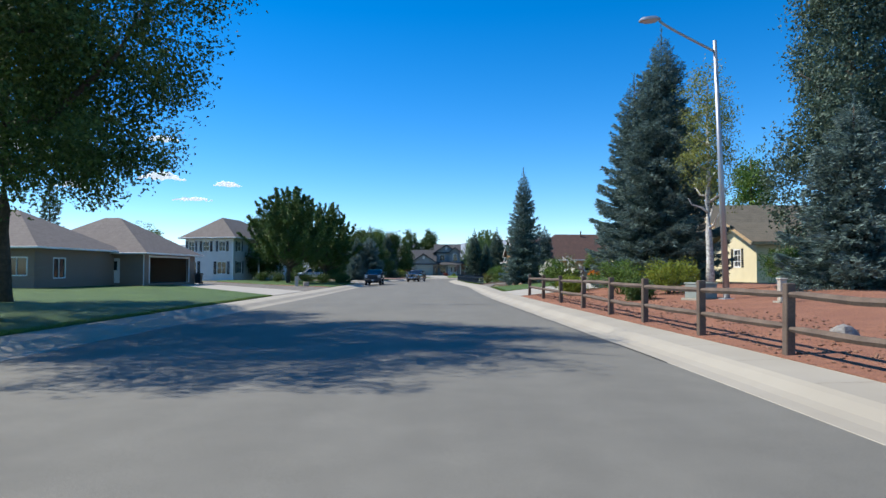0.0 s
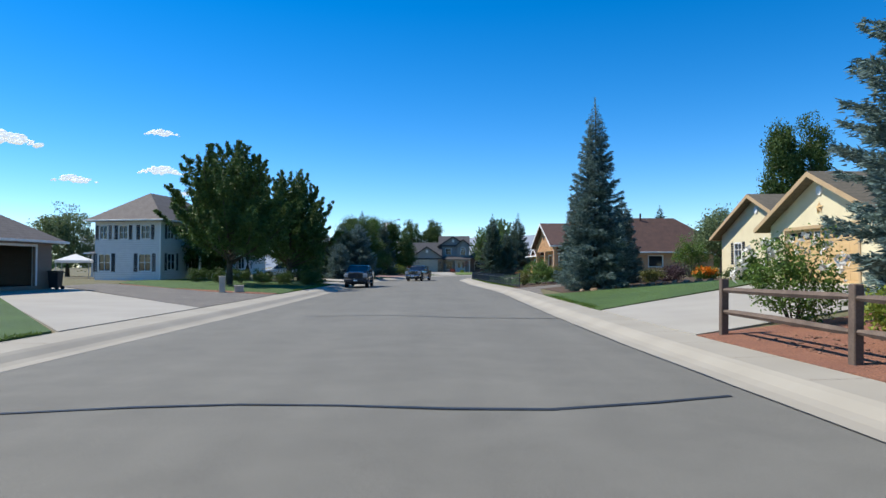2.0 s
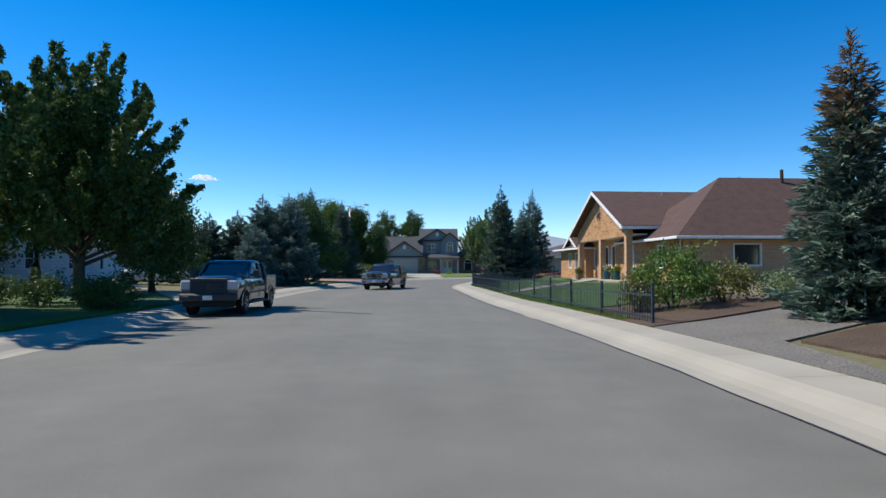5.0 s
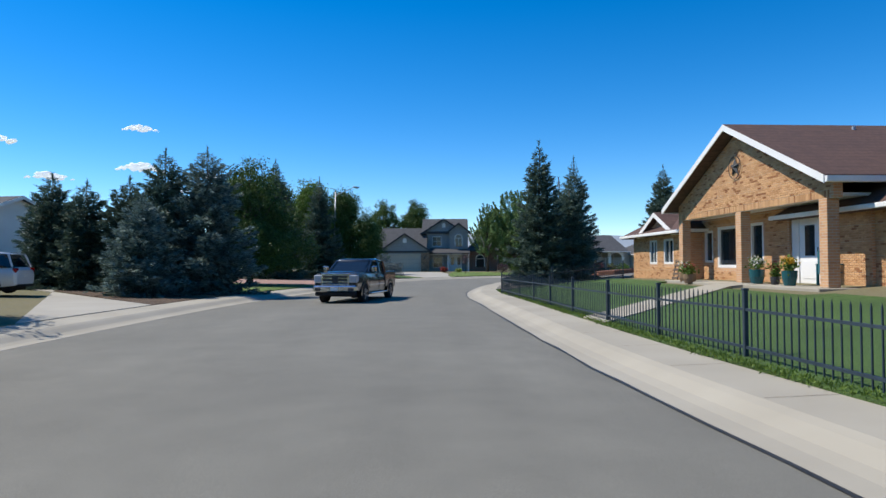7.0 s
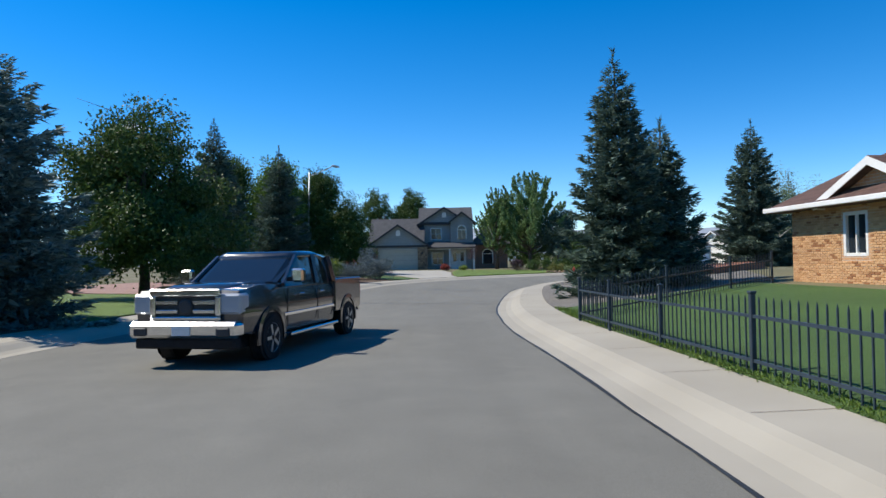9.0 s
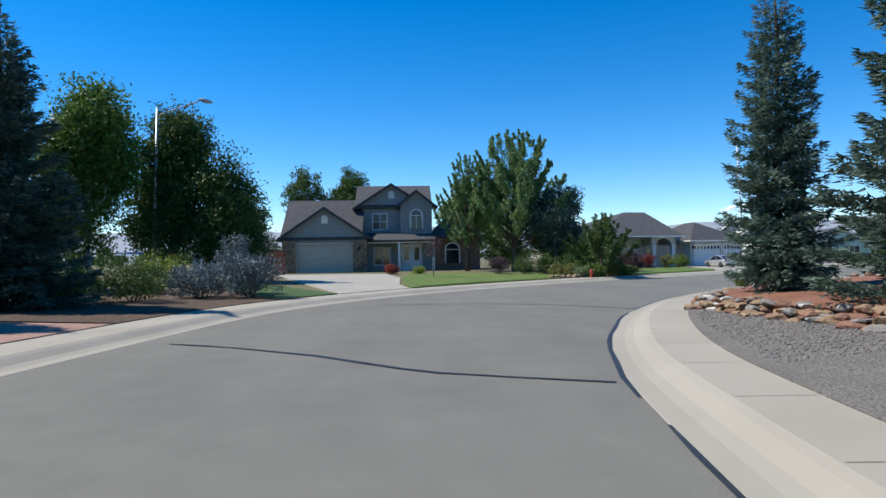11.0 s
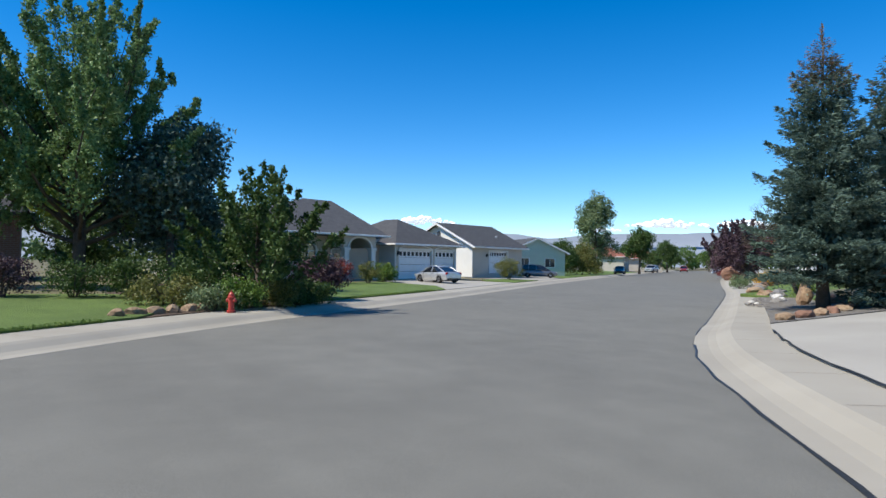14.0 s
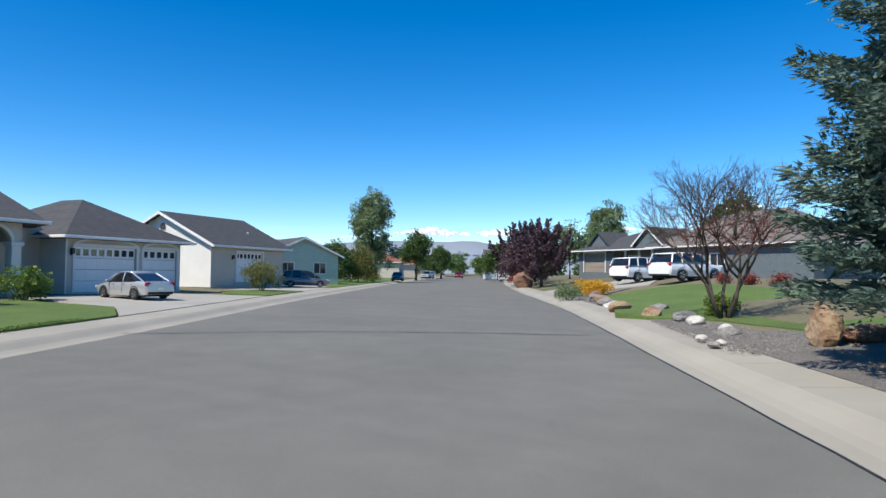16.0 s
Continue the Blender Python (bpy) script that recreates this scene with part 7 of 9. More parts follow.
def car(name, x, y, turn, spec, paint, label, rim=ALLOY, size=0.82):
    """spec: L length, W width, body rows (x, half width, sill, top), cabin rows (x, half width low, half width high, low z, top z), wheels x, radius."""
    z = max(0.0, land(x, y) + 0.035) if spec.get("z") is None else spec["z"]
    e = thing(name, x, y, z, turn, label, "car", scale=size)
    W = spec["W"] / 2
    b = part("body", loft([half_section(px, W * pw, z0, z1) for px, pw, z0, z1 in spec["body"]]), paint, e, smooth=True)
    m = b.modifiers.new("edge", "EDGE_SPLIT")
    m.split_angle = radians(38)
    cab = []
    for px, wl, wh, zl, zt in spec["cabin"]:
        a, c = W * wl, W * wh
        cab.append([(px, a, zl), (px, a * 0.985 + c * 0.015, zl + (zt - zl) * 0.12), (px, c + (a - c) * 0.22, zl + (zt - zl) * 0.82), (px, c * 0.86, zt), (px, -c * 0.86, zt), (px, -c - (a - c) * 0.22, zl + (zt - zl) * 0.82), (px, -a * 0.985 - c * 0.015, zl + (zt - zl) * 0.12), (px, -a, zl)])
    part("greenhouse", loft(cab), CAR_GLASS, e, "dark tinted windows", smooth=False)
    # roof skin and pillars
    roof = [s for s in spec["roof"]]
    rb = loft([[(px, W * w_, zt - 0.03), (px, W * w_ * 0.93, zt + 0.012), (px, W * w_ * 0.4, zt + 0.03), (px, -W * w_ * 0.4, zt + 0.03), (px, -W * w_ * 0.93, zt + 0.012), (px, -W * w_, zt - 0.03)] for px, w_, zt in roof])
    part("roof", rb, paint, e, smooth=True)
    for (p0, p1) in spec["pillars"]:
        for s in (1, -1):
            part("pillar", tube([(p0[0], s * W * p0[1], p0[2]), (p1[0], s * W * p1[1], p1[2])], [0.045, 0.038], 6), paint, e)
    r = spec["r"]
    for px in spec["wheels"]:
        for s in (1, -1):
            wheel(e, px, s * (W - 0.11), r, 0.22, s, rim)
            bm = lathe([(r * 1.12, -0.02), (r * 1.2, 0.0), (r * 1.2, 0.012), (r * 1.04, 0.014)], 20, caps=False)
            bmesh.ops.bisect_plane(bm, geom=bm.verts[:] + bm.edges[:] + bm.faces[:], plane_co=(0, -r * 0.35, 0), plane_no=(0, 1, 0), clear_inner=True)
            a = part("wheel_arch", bm, RUBBER, e)
            a.matrix_basis = pose(px, s * (W * 0.985), r, 90, 0, 0) @ (Matrix.Diagonal((1, 1, -1, 1)) if s > 0 else Matrix.Identity(4))
    L0, L1 = spec["body"][0][0], spec["body"][-1][0]
    zf, zr = spec["lamps"]
    for s in (1, -1):
        part("headlight", boxes((L1 - 0.22, L1 - 0.015, s * W * 0.72 - 0.2, s * W * 0.72 + 0.2, zf - 0.08, zf + 0.08), bevel=0.03), LAMP_CLEAR, e, "clear headlight")
        part("tail_light", boxes((L0 + 0.01, L0 + 0.16, s * W * 0.78 - 0.14, s * W * 0.78 + 0.14, zr - 0.1, zr + 0.1), bevel=0.03), LAMP_RED, e, "red tail light")
        part("mirror", boxes((spec["mirror"][0] - 0.06, spec["mirror"][0] + 0.06, s * (W + 0.05) - 0.09, s * (W + 0.05) + 0.09, spec["mirror"][1] - 0.07, spec["mirror"][1] + 0.07), bevel=0.03), paint, e)
        for px in spec["handles"]:
            part("door_handle", boxes((px - 0.09, px + 0.09, s * W * 0.985 - 0.02, s * W * 0.985 + 0.02, spec["handle_z"] - 0.02, spec["handle_z"] + 0.02), bevel=0.006), CHROME if paint is not PAINT_WHITE else PAINT_WHITE, e)
        for px in spec["seams"]:
            part("door_seam", boxes((px - 0.006, px + 0.006, s * W * 0.995 - 0.006, s * W * 0.995 + 0.006, spec["body"][2][2] + 0.12, spec["handle_z"] + 0.1)), RUBBER, e)
    part("rear_plate", boxes((L0 - 0.012, L0 + 0.02, -0.16, 0.16, zr - 0.28, zr - 0.18)), TRIM_WHITE, e)
    part("bumper_trim", boxes((L0 - 0.01, L0 + 0.08, -W * 0.8, W * 0.8, 0.3, 0.42), bevel=0.02), RUBBER, e)
    part("grille", boxes((L1 - 0.06, L1 + 0.008, -W * 0.45, W * 0.45, zf - 0.2, zf - 0.06), bevel=0.01), TRIM_DARK, e)
    part("underbody", boxes((L0 + 0.3, L1 - 0.3, -W * 0.8, W * 0.8, 0.16, 0.34)), RUBBER, e)
    return e


SEDAN = dict(L=4.6, W=1.78, body=[(-2.3, 0.82, 0.32, 0.82), (-2.2, 0.93, 0.26, 0.93), (-1.6, 1.0, 0.22, 0.96), (0.0, 1.0, 0.2, 0.92), (1.0, 1.0, 0.2, 0.9), (1.9, 0.97, 0.22, 0.78), (2.2, 0.88, 0.27, 0.68), (2.3, 0.74, 0.34, 0.6)],
             cabin=[(-1.95, 0.8, 0.68, 0.92, 0.96), (-0.85, 0.92, 0.72, 0.92, 1.37), (-0.2, 0.93, 0.74, 0.92, 1.44), (0.35, 0.92, 0.72, 0.9, 1.4), (1.25, 0.86, 0.7, 0.86, 0.9)],
             roof=[(-0.95, 0.66, 1.36), (-0.3, 0.7, 1.44), (0.3, 0.68, 1.42), (0.45, 0.64, 1.37)], pillars=[((-0.9, 0.74, 1.35), (-1.9, 0.83, 0.94)), ((0.42, 0.74, 1.36), (1.25, 0.88, 0.9)), ((-0.25, 0.76, 1.38), (-0.3, 0.93, 0.92))],
             wheels=(-1.35, 1.4), r=0.32, lamps=(0.62, 0.8), mirror=(0.95, 0.95), handles=(-0.45, 0.5), handle_z=0.78, seams=(-1.1, -0.28, 0.85))
SUV = dict(L=5.0, W=1.98, body=[(-2.45, 0.86, 0.42, 1.0), (-2.35, 0.96, 0.36, 1.12), (-1.6, 1.0, 0.3, 1.14), (0.0, 1.0, 0.28, 1.12), (1.0, 1.0, 0.28, 1.1), (2.0, 0.97, 0.32, 1.02), (2.35, 0.9, 0.36, 0.94), (2.45, 0.8, 0.42, 0.84)],
           cabin=[(-2.25, 0.88, 0.72, 1.12, 1.2), (-1.95, 0.93, 0.76, 1.12, 1.7), (-0.5, 0.95, 0.78, 1.12, 1.76), (0.3, 0.94, 0.76, 1.1, 1.72), (1.15, 0.88, 0.72, 1.06, 1.12)],
           roof=[(-2.15, 0.74, 1.69), (-1.0, 0.76, 1.77), (0.2, 0.74, 1.75), (0.45, 0.7, 1.69)], pillars=[((-2.1, 0.8, 1.68), (-2.3, 0.92, 1.14)), ((0.42, 0.8, 1.68), (1.15, 0.9, 1.1)), ((-0.35, 0.82, 1.7), (-0.35, 0.95, 1.12)), ((-1.3, 0.82, 1.7), (-1.4, 0.95, 1.12))],
           wheels=(-1.45, 1.5), r=0.38, lamps=(0.86, 1.0), mirror=(0.95, 1.15), handles=(-0.55, 0.45), handle_z=0.98, seams=(-1.3, -0.33, 0.85))
VAN = dict(SUV, body=[(-2.4, 0.86, 0.36, 0.98), (-2.3, 0.96, 0.28, 1.06), (-1.5, 1.0, 0.22, 1.06), (0.0, 1.0, 0.2, 1.02), (1.0, 1.0, 0.2, 0.98), (1.9, 0.96, 0.24, 0.84), (2.3, 0.88, 0.3, 0.72), (2.42, 0.76, 0.36, 0.64)],
           cabin=[(-2.25, 0.88, 0.74, 1.04, 1.15), (-1.95, 0.93, 0.76, 1.04, 1.66), (-0.5, 0.95, 0.78, 1.02, 1.72), (0.4, 0.94, 0.76, 1.0, 1.62), (1.55, 0.86, 0.7, 0.9, 0.95)],
           roof=[(-2.15, 0.74, 1.65), (-1.0, 0.76, 1.73), (0.2, 0.74, 1.68), (0.55, 0.7, 1.58)], pillars=[((-2.1, 0.8, 1.64), (-2.3, 0.92, 1.06)), ((0.52, 0.8, 1.57), (1.55, 0.88, 0.92)), ((-0.35, 0.82, 1.66), (-0.35, 0.95, 1.02)), ((-1.3, 0.82, 1.66), (-1.4, 0.95, 1.04))], lamps=(0.7, 0.95), r=0.33)

car("silver_sedan", 30.3, 146.8, 93, SEDAN, PAINT_SILVER, "silver four-door sedan parked on the concrete drive", size=0.68)
car("grey_minivan", 49.2, 158.3, -42, VAN, PAINT_GREY, "grey minivan parked nose to the street", size=0.68)
car("white_suv", 52.7, 133.3, -26, SUV, PAINT_WHITE, "white sport utility vehicle on the drive")
car("white_suv", 56.6, 136.9, -24, SUV, PAINT_WHITE, "white sport utility vehicle with dark windows by the garage")
car("white_suv", -15.9, 83.5, 190, SUV, PAINT_WHITE, "white sport utility vehicle shaded by trees behind the hedge")
car("silver_suv", 112, 194.0, 200, SUV, PAINT_SILVER, "silver utility vehicle at the far end of the street")
car("red_car", 120, 192.5, 215, SEDAN, PAINT_RED, "red car at the far end of the street")
car("dark_hatchback", 84, 178.2, 215, SEDAN, PAINT_DARK, "dark car parked beside roadside shrubs")
car("dark_sedan", -24.5, 51.2, 20, SEDAN, PAINT_SILVER, "silver car standing inside the open garage")


def pickup(name, x, y, turn, label, z=0.03, paint=PAINT_DARK, size=0.77, bright=CHROME):
    """A crew-cab pickup: nose towards +x."""
    e = thing(name, x, y, z, turn, label, "truck", scale=size)
    W = 1.0
    def sec(px, w, z0, z1):
        return half_section(px, W * w, z0, z1, 0.92, 0.96)
    b = part("body", loft([sec(2.93, 0.93, 0.66, 1.22), sec(2.86, 0.98, 0.58, 1.3), sec(2.3, 1.0, 0.5, 1.36), sec(1.45, 1.0, 0.46, 1.37), sec(1.2, 0.98, 0.46, 1.32), sec(-1.2, 0.98, 0.46, 1.3), sec(-1.25, 0.98, 0.5, 1.3)]), paint, e, smooth=True)
    b.modifiers.new("edge", "EDGE_SPLIT").split_angle = radians(32)
    part("bonnet_bulge", loft([[(px, w, zz), (px, w * 0.85, zz + 0.05), (px, -w * 0.85, zz + 0.05), (px, -w, zz)] for px, w, zz in ((2.8, 0.62, 1.26), (2.3, 0.66, 1.345), (1.5, 0.7, 1.36))]), paint, b, smooth=True)
    part("bed", boxes((-3.0, -1.27, -W, -W + 0.08, 0.62, 1.36), (-3.0, -1.27, W - 0.08, W, 0.62, 1.36), (-1.35, -1.27, -W + 0.08, W - 0.08, 0.62, 1.36), (-2.98, -1.35, -W + 0.08, W - 0.08, 0.62, 0.75), bevel=0.02), paint, e, "open dark cargo bed")
    part("tailgate", boxes((-3.08, -3.005, -W + 0.02, W - 0.02, 0.66, 1.36), bevel=0.02), paint, e)
    cab = []
    for px, wl, wh, zl, zt in ((-1.2, 0.95, 0.8, 1.28, 1.88), (-0.6, 0.96, 0.82, 1.28, 1.95), (0.45, 0.96, 0.81, 1.28, 1.93), (1.32, 0.92, 0.8, 1.28, 1.38)):
        a, c = W * wl, W * wh
        cab.append([(px, a, zl), (px, c + (a - c) * 0.2, zl + (zt - zl) * 0.85), (px, c * 0.88, zt), (px, -c * 0.88, zt), (px, -c - (a - c) * 0.2, zl + (zt - zl) * 0.85), (px, -a, zl)])
    part("greenhouse", loft(cab), CAR_GLASS, e, "dark tinted windows")
    part("roof", loft([[(px, w, z0 - 0.09), (px, w * 0.97, z0 - 0.02), (px, w * 0.8, z0 + 0.03), (px, -w * 0.8, z0 + 0.03), (px, -w * 0.97, z0 - 0.02), (px, -w, z0 - 0.09)] for px, w, z0 in ((-1.24, 0.85, 1.86), (-0.5, 0.87, 1.95), (0.45, 0.86, 1.93), (0.6, 0.82, 1.86))]), paint, e, smooth=True)
    for s in (1, -1):
        for p0, p1, wd in (((0.52, 0.83, 1.86), (1.34, 0.95, 1.32), 0.05), ((-1.16, 0.83, 1.86), (-1.2, 0.96, 1.3), 0.09), ((-0.28, 0.85, 1.9), (-0.28, 0.97, 1.3), 0.06)):
            part("pillar", tube([(p0[0], s * p0[1], p0[2]), (p1[0], s * p1[1], p1[2])], [wd, wd], 6), paint, e)
        for px in (-2.1, 1.9):
            wheel(e, px, s * 0.885, 0.41, 0.27, s)
            bm = lathe([(0.47, -0.03), (0.55, 0.0), (0.55, 0.03), (0.46, 0.035)], 24, caps=False)
            bmesh.ops.bisect_plane(bm, geom=bm.verts[:] + bm.edges[:] + bm.faces[:], plane_co=(0, -0.1, 0), plane_no=(0, 1, 0), clear_inner=True)
            a = part("wheel_arch", bm, paint, e)
            a.matrix_basis = pose(px, s * 0.985, 0.43, 90, 0, 0) @ (Matrix.Diagonal((1, 1, -1, 1)) if s > 0 else Matrix.Identity(4))
            part("wheel_well", lathe([(0.02, -0.003), (0.47, -0.003), (0.47, 0.003), (0.02, 0.003)], 20), RUBBER, e).matrix_basis = pose(px, s * 0.991, 0.45, 90, 0, 0)
        part("headlight", boxes((2.66, 2.965, s * 0.79 - 0.19, s * 0.79 + 0.19, 0.9, 1.24), bevel=0.04), LAMP_CLEAR, e, "tall clear headlight")
        m_ = part("mirror", boxes((1.02, 1.18, s * 1.16 - 0.12, s * 1.16 + 0.12, 1.36, 1.62), bevel=0.035), bright, e, "large chrome door mirror")
        part("mirror_arm", boxes((1.07, 1.13, min(s * 0.93, s * 1.06), max(s * 0.93, s * 1.06), 1.38, 1.46)), RUBBER, m_)
        part("fog_lamp", boxes((3.1, 3.135, s * 0.74 - 0.12, s * 0.74 + 0.12, 0.56, 0.7), bevel=0.02), TRIM_DARK, e, "dark fog lamp recess")
        part("tail_light", boxes((-3.1, -3.04, s * 0.9 - 0.08, s * 0.9 + 0.08, 0.9, 1.3), bevel=0.02), LAMP_RED, e)
        part("side_step", boxes((-1.2, 1.25, s * 1.0 - 0.09, s * 1.0 + 0.09, 0.36, 0.43), bevel=0.02), bright, e, "chrome side step")
        part("side_trim", boxes((-1.2, 1.35, s * 0.985 - 0.012, s * 0.985 + 0.012, 0.74, 0.8), bevel=0.006), bright, e)
        for px in (-0.45, 0.6):
            part("door_handle", boxes((px - 0.12, px + 0.12, s * 0.985 - 0.035, s * 0.985 + 0.035, 1.1, 1.14), bevel=0.01), bright, e)
        for px in (-1.18, -0.28, 1.2):
            part("door_seam", boxes((px - 0.008, px + 0.008, s * 0.98 - 0.006, s * 0.98 + 0.006, 0.56, 1.28)), RUBBER, e)
    g = part("grille", boxes((2.88, 2.95, -0.6, 0.6, 0.82, 1.28), bevel=0.02), TRIM_DARK, e)
    part("grille_frame", boxes((2.93, 3.02, -0.64, 0.64, 1.2, 1.32), (2.93, 3.02, -0.64, 0.64, 0.8, 0.87), (2.93, 3.02, -0.64, -0.54, 0.872, 1.198), (2.93, 3.02, 0.54, 0.64, 0.872, 1.198), bevel=0.02), bright, g, "chrome grille surround")
    for z0 in (0.95, 1.1):
        for y0, y1 in ((-0.535, -0.14), (0.14, 0.535)):
            part("grille_bar", boxes((2.95, 3.01, y0, y1, z0 - 0.035, z0 + 0.035), bevel=0.012), bright, g, "chrome grille bar")
    part("grille_badge", lathe([(0.13, 0.0), (0.13, 0.03), (0.1, 0.05)], 18), TRIM_DARK, g).matrix_basis = pose(2.96, 0, 1.03, 90, 0, 90)
    part("bumper", boxes((2.83, 3.11, -0.99, 0.99, 0.52, 0.79), bevel=0.06), bright, e, "wide chrome front bumper")
    part("valance", boxes((2.8, 3.04, -0.9, 0.9, 0.34, 0.515), bevel=0.03), RUBBER, e)
    part("front_plate", boxes((3.112, 3.127, -0.16, 0.16, 0.57, 0.72)), TRIM_WHITE, e)
    part("rear_bumper", boxes((-3.2, -3.02, -0.95, 0.95, 0.52, 0.68), bevel=0.03), bright, e)
    part("underbody", boxes((-2.9, 2.7, -0.75, 0.75, 0.3, 0.6)), RUBBER, e)
    return e


pickup("pickup_truck", -2.45, 84.6, -103, "dark blue pickup truck with a big chrome grille on the road")
# brightwork coloured dark here, standing in for tree shade on the chrome
pickup("parked_pickup", -6.05, 64.9, -90, "dark parked pickup truck at the kerb under trees", bright=TRIM_DARK)


# ---- trees of the right side ----
spruce(11.3, 31.6, 12.4, 2.75, 1, SPRUCE, low=0.04, dense=1.35, fine=0.85, taper=0.72, tier=1.1, ragged=0.17)
leaf_tree(16.0, 24.4, 17.0, 2.6, 2, LEAF_BLUEGREEN, "tall columnar poplar beside the rail fence", size=0.17, count=30000, bottom=0.08, up=0.6, clump=0.3)
spruce(10.3, 32.9, 10.6, 2.2, 28, SPRUCE, low=0.05, dense=1.1, fine=0.9, taper=0.74, tier=1.15)
spruce(13.6, 20.6, 6.2, 2.2, 29, SPRUCE, low=0.03)
spruce(6.9, 49.9, 8.8, 1.6, 3, SPRUCE, low=0.04, dense=1.2, fine=0.75, tier=1.2)
spruce(9.1, 53.2, 4.4, 1.0, 4, SPRUCE, low=0.03)
spruce(7.5, 56.6, 5.1, 1.1, 5, SPRUCE_GREEN, "slim spruce with a rust-brown dying top", brown_top=0.72)
spruce(5.7, 92.6, 6.9, 1.5, 6, SPRUCE_DARK, "tall dark green spruce behind the fence", low=0.03)
spruce(7.4, 93.6, 5.0, 1.35, 7, SPRUCE_GREEN, "grey-green spruce beside a taller one", low=0.03)
spruce(9.95, 108.2, 7.2, 1.1, 8, SPRUCE_GREEN, "spruce with drooping boughs and rusty tip over a rock bed", brown_top=0.93, low=0.05, fine=0.56, tier=1.35, taper=0.62, ragged=0.2)
spruce(10.0, 103.6, 7.8, 1.9, 9, SPRUCE_DARK, "tall dark spruce over a rock bed", low=0.05, fine=0.75, tier=1.3)
spruce(27.05, 123.75, 7.4, 1.75, 10, SPRUCE_GREEN, "broad blue-green spruce with a rust-brown tip", brown_top=0.86, low=0.165, dense=1.1, fine=0.58, tier=1.25, ragged=0.2, taper=0.75)
spruce(28.2, 122.5, 6.9, 1.5, 110, SPRUCE_GREEN, "blue-green spruce with a rusty tip behind another", brown_top=0.92, low=0.08, dense=0.8, fine=0.7, tier=1.2, taper=0.75)
leaf_tree(29.6, 121.6, 7.4, 1.3, 126, LEAF_SILVER, "nearly bare pale-stemmed aspen behind spruces", size=0.1, count=700, bark=BARK_WHITE, trunk_r=0.08)
spruce(17.5, 107.5, 7.5, 2.0, 11, SPRUCE_DARK, "spruce standing behind the driveway", low=0.03, fine=1.2)
leaf_tree(10.1, 23.6, 9.0, 1.2, 12, LEAF_BIRCH, "slender white-barked birch with a thin crown", size=0.1, count=4600, bark=BARK_WHITE, bottom=0.34, trunk_r=0.15, clump=0.22, limbs=16)
leaf_tree(28.6, 73.5, 14.0, 1.9, 13, LEAF_DARK, "upright poplar behind the cream house", size=0.24, count=9000, bottom=0.1, up=0.9)
leaf_tree(31.4, 74.2, 14.6, 2.0, 14, LEAF_DARK, "upright poplar behind the cream house", size=0.24, count=9000, bottom=0.1, up=0.9)
leaf_tree(28.5, 57.5, 12.6, 2.6, 15, LEAF, "tall narrow poplar behind the cream house", size=0.24, count=9000, bottom=0.1, up=0.9)
leaf_tree(24, 62, 6.0, 2.4, 16, LEAF, "rounded leafy tree beside the cream house", size=0.2, count=8000)
leaf_tree(20, 66, 5.0, 2.2, 17, LEAF_SILVER, "small leafy tree behind the spruces", size=0.2, count=7000)
spruce(30, 78, 9.5, 1.9, 18, SPRUCE_DARK, "dark spruce behind the brick house", fine=1.6, dense=0.6)
spruce(27, 99, 8.0, 1.6, 19, SPRUCE_DARK, "dark spruce behind the brick house", fine=1.6, dense=0.6)
bare_tree(33.6, 127.5, 4.6, 2.0, 20, "multi-stemmed nearly bare ornamental tree with red leaves", LEAF_RED)
upswept(74.5, 154.8, 6.2, 3.6, 21, LEAF_PURPLE, "purple-leaved plum tree beside the street", 40, 9000, 0.22, low=0.1)
leaf_tree(70.0, 152.3, 5.0, 2.2, 121, LEAF_PURPLE, "lower purple-leaved plum tree beside the street", size=0.22, count=5000, bottom=0.12, group="plum trees")
upswept(64.6, 147.6, 5.4, 3.3, 22, LEAF_PURPLE, "purple-leaved plum tree beside the street", 40, 9000, 0.2, low=0.1)
leaf_tree(84, 158, 6.0, 3.0, 23, LEAF_DARK, "rounded green street tree", size=0.28, count=6000)
leaf_tree(90, 152, 9, 2.9, 24, LEAF_SILVER, "leafy tree behind the grey house", size=0.28, count=6000)
leaf_tree(90, 138, 9.5, 3.6, 25, LEAF_DARK, "leafy tree behind the grey house", size=0.3, count=6000)
leaf_tree(22, 113, 6.5, 1.6, 26, LEAF_SILVER, "thin pale-stemmed birch beside the driveway", size=0.1, count=1800, bark=BARK_PALE, trunk_r=0.09)

# ---- trees of the left side ----
leaf_tree(-10.5, 15.0, 17.0, 6.2, 30, LEAF_DARK, "large street tree with dense dark leaves", lobes=[(0, 0, 9.5, 4.6, 4.6, 5.2), (2.9, 0.5, 9.0, 3.0, 3.2, 3.4), (2.5, -1.2, 6.2, 2.6, 3.0, 2.6), (1.9, 2.0, 5.4, 2.3, 2.6, 2.3), (-2.5, 1.5, 8, 3.2, 3.2, 4), (0.5, -3.0, 9, 3, 3, 4), (0.6, 0.4, 4.2, 2.6, 2.6, 1.4), (-2, -2, 5, 2.8, 2.8, 2.2)], size=0.13, count=70000, clump=0.33, trunk_r=0.3, turn=0, per_clump=70)
leaf_tree(-14.6, 22.0, 13.0, 4.6, 31, LEAF_DARK, "large street tree with dense dark leaves", size=0.2, count=14000, bottom=0.2, clump=0.34, trunk_r=0.27)
leaf_tree(-15.5, 4.0, 12.5, 5.0, 32, LEAF_DARK, "large street tree shading the lawn", size=0.26, count=8000, bottom=0.2)
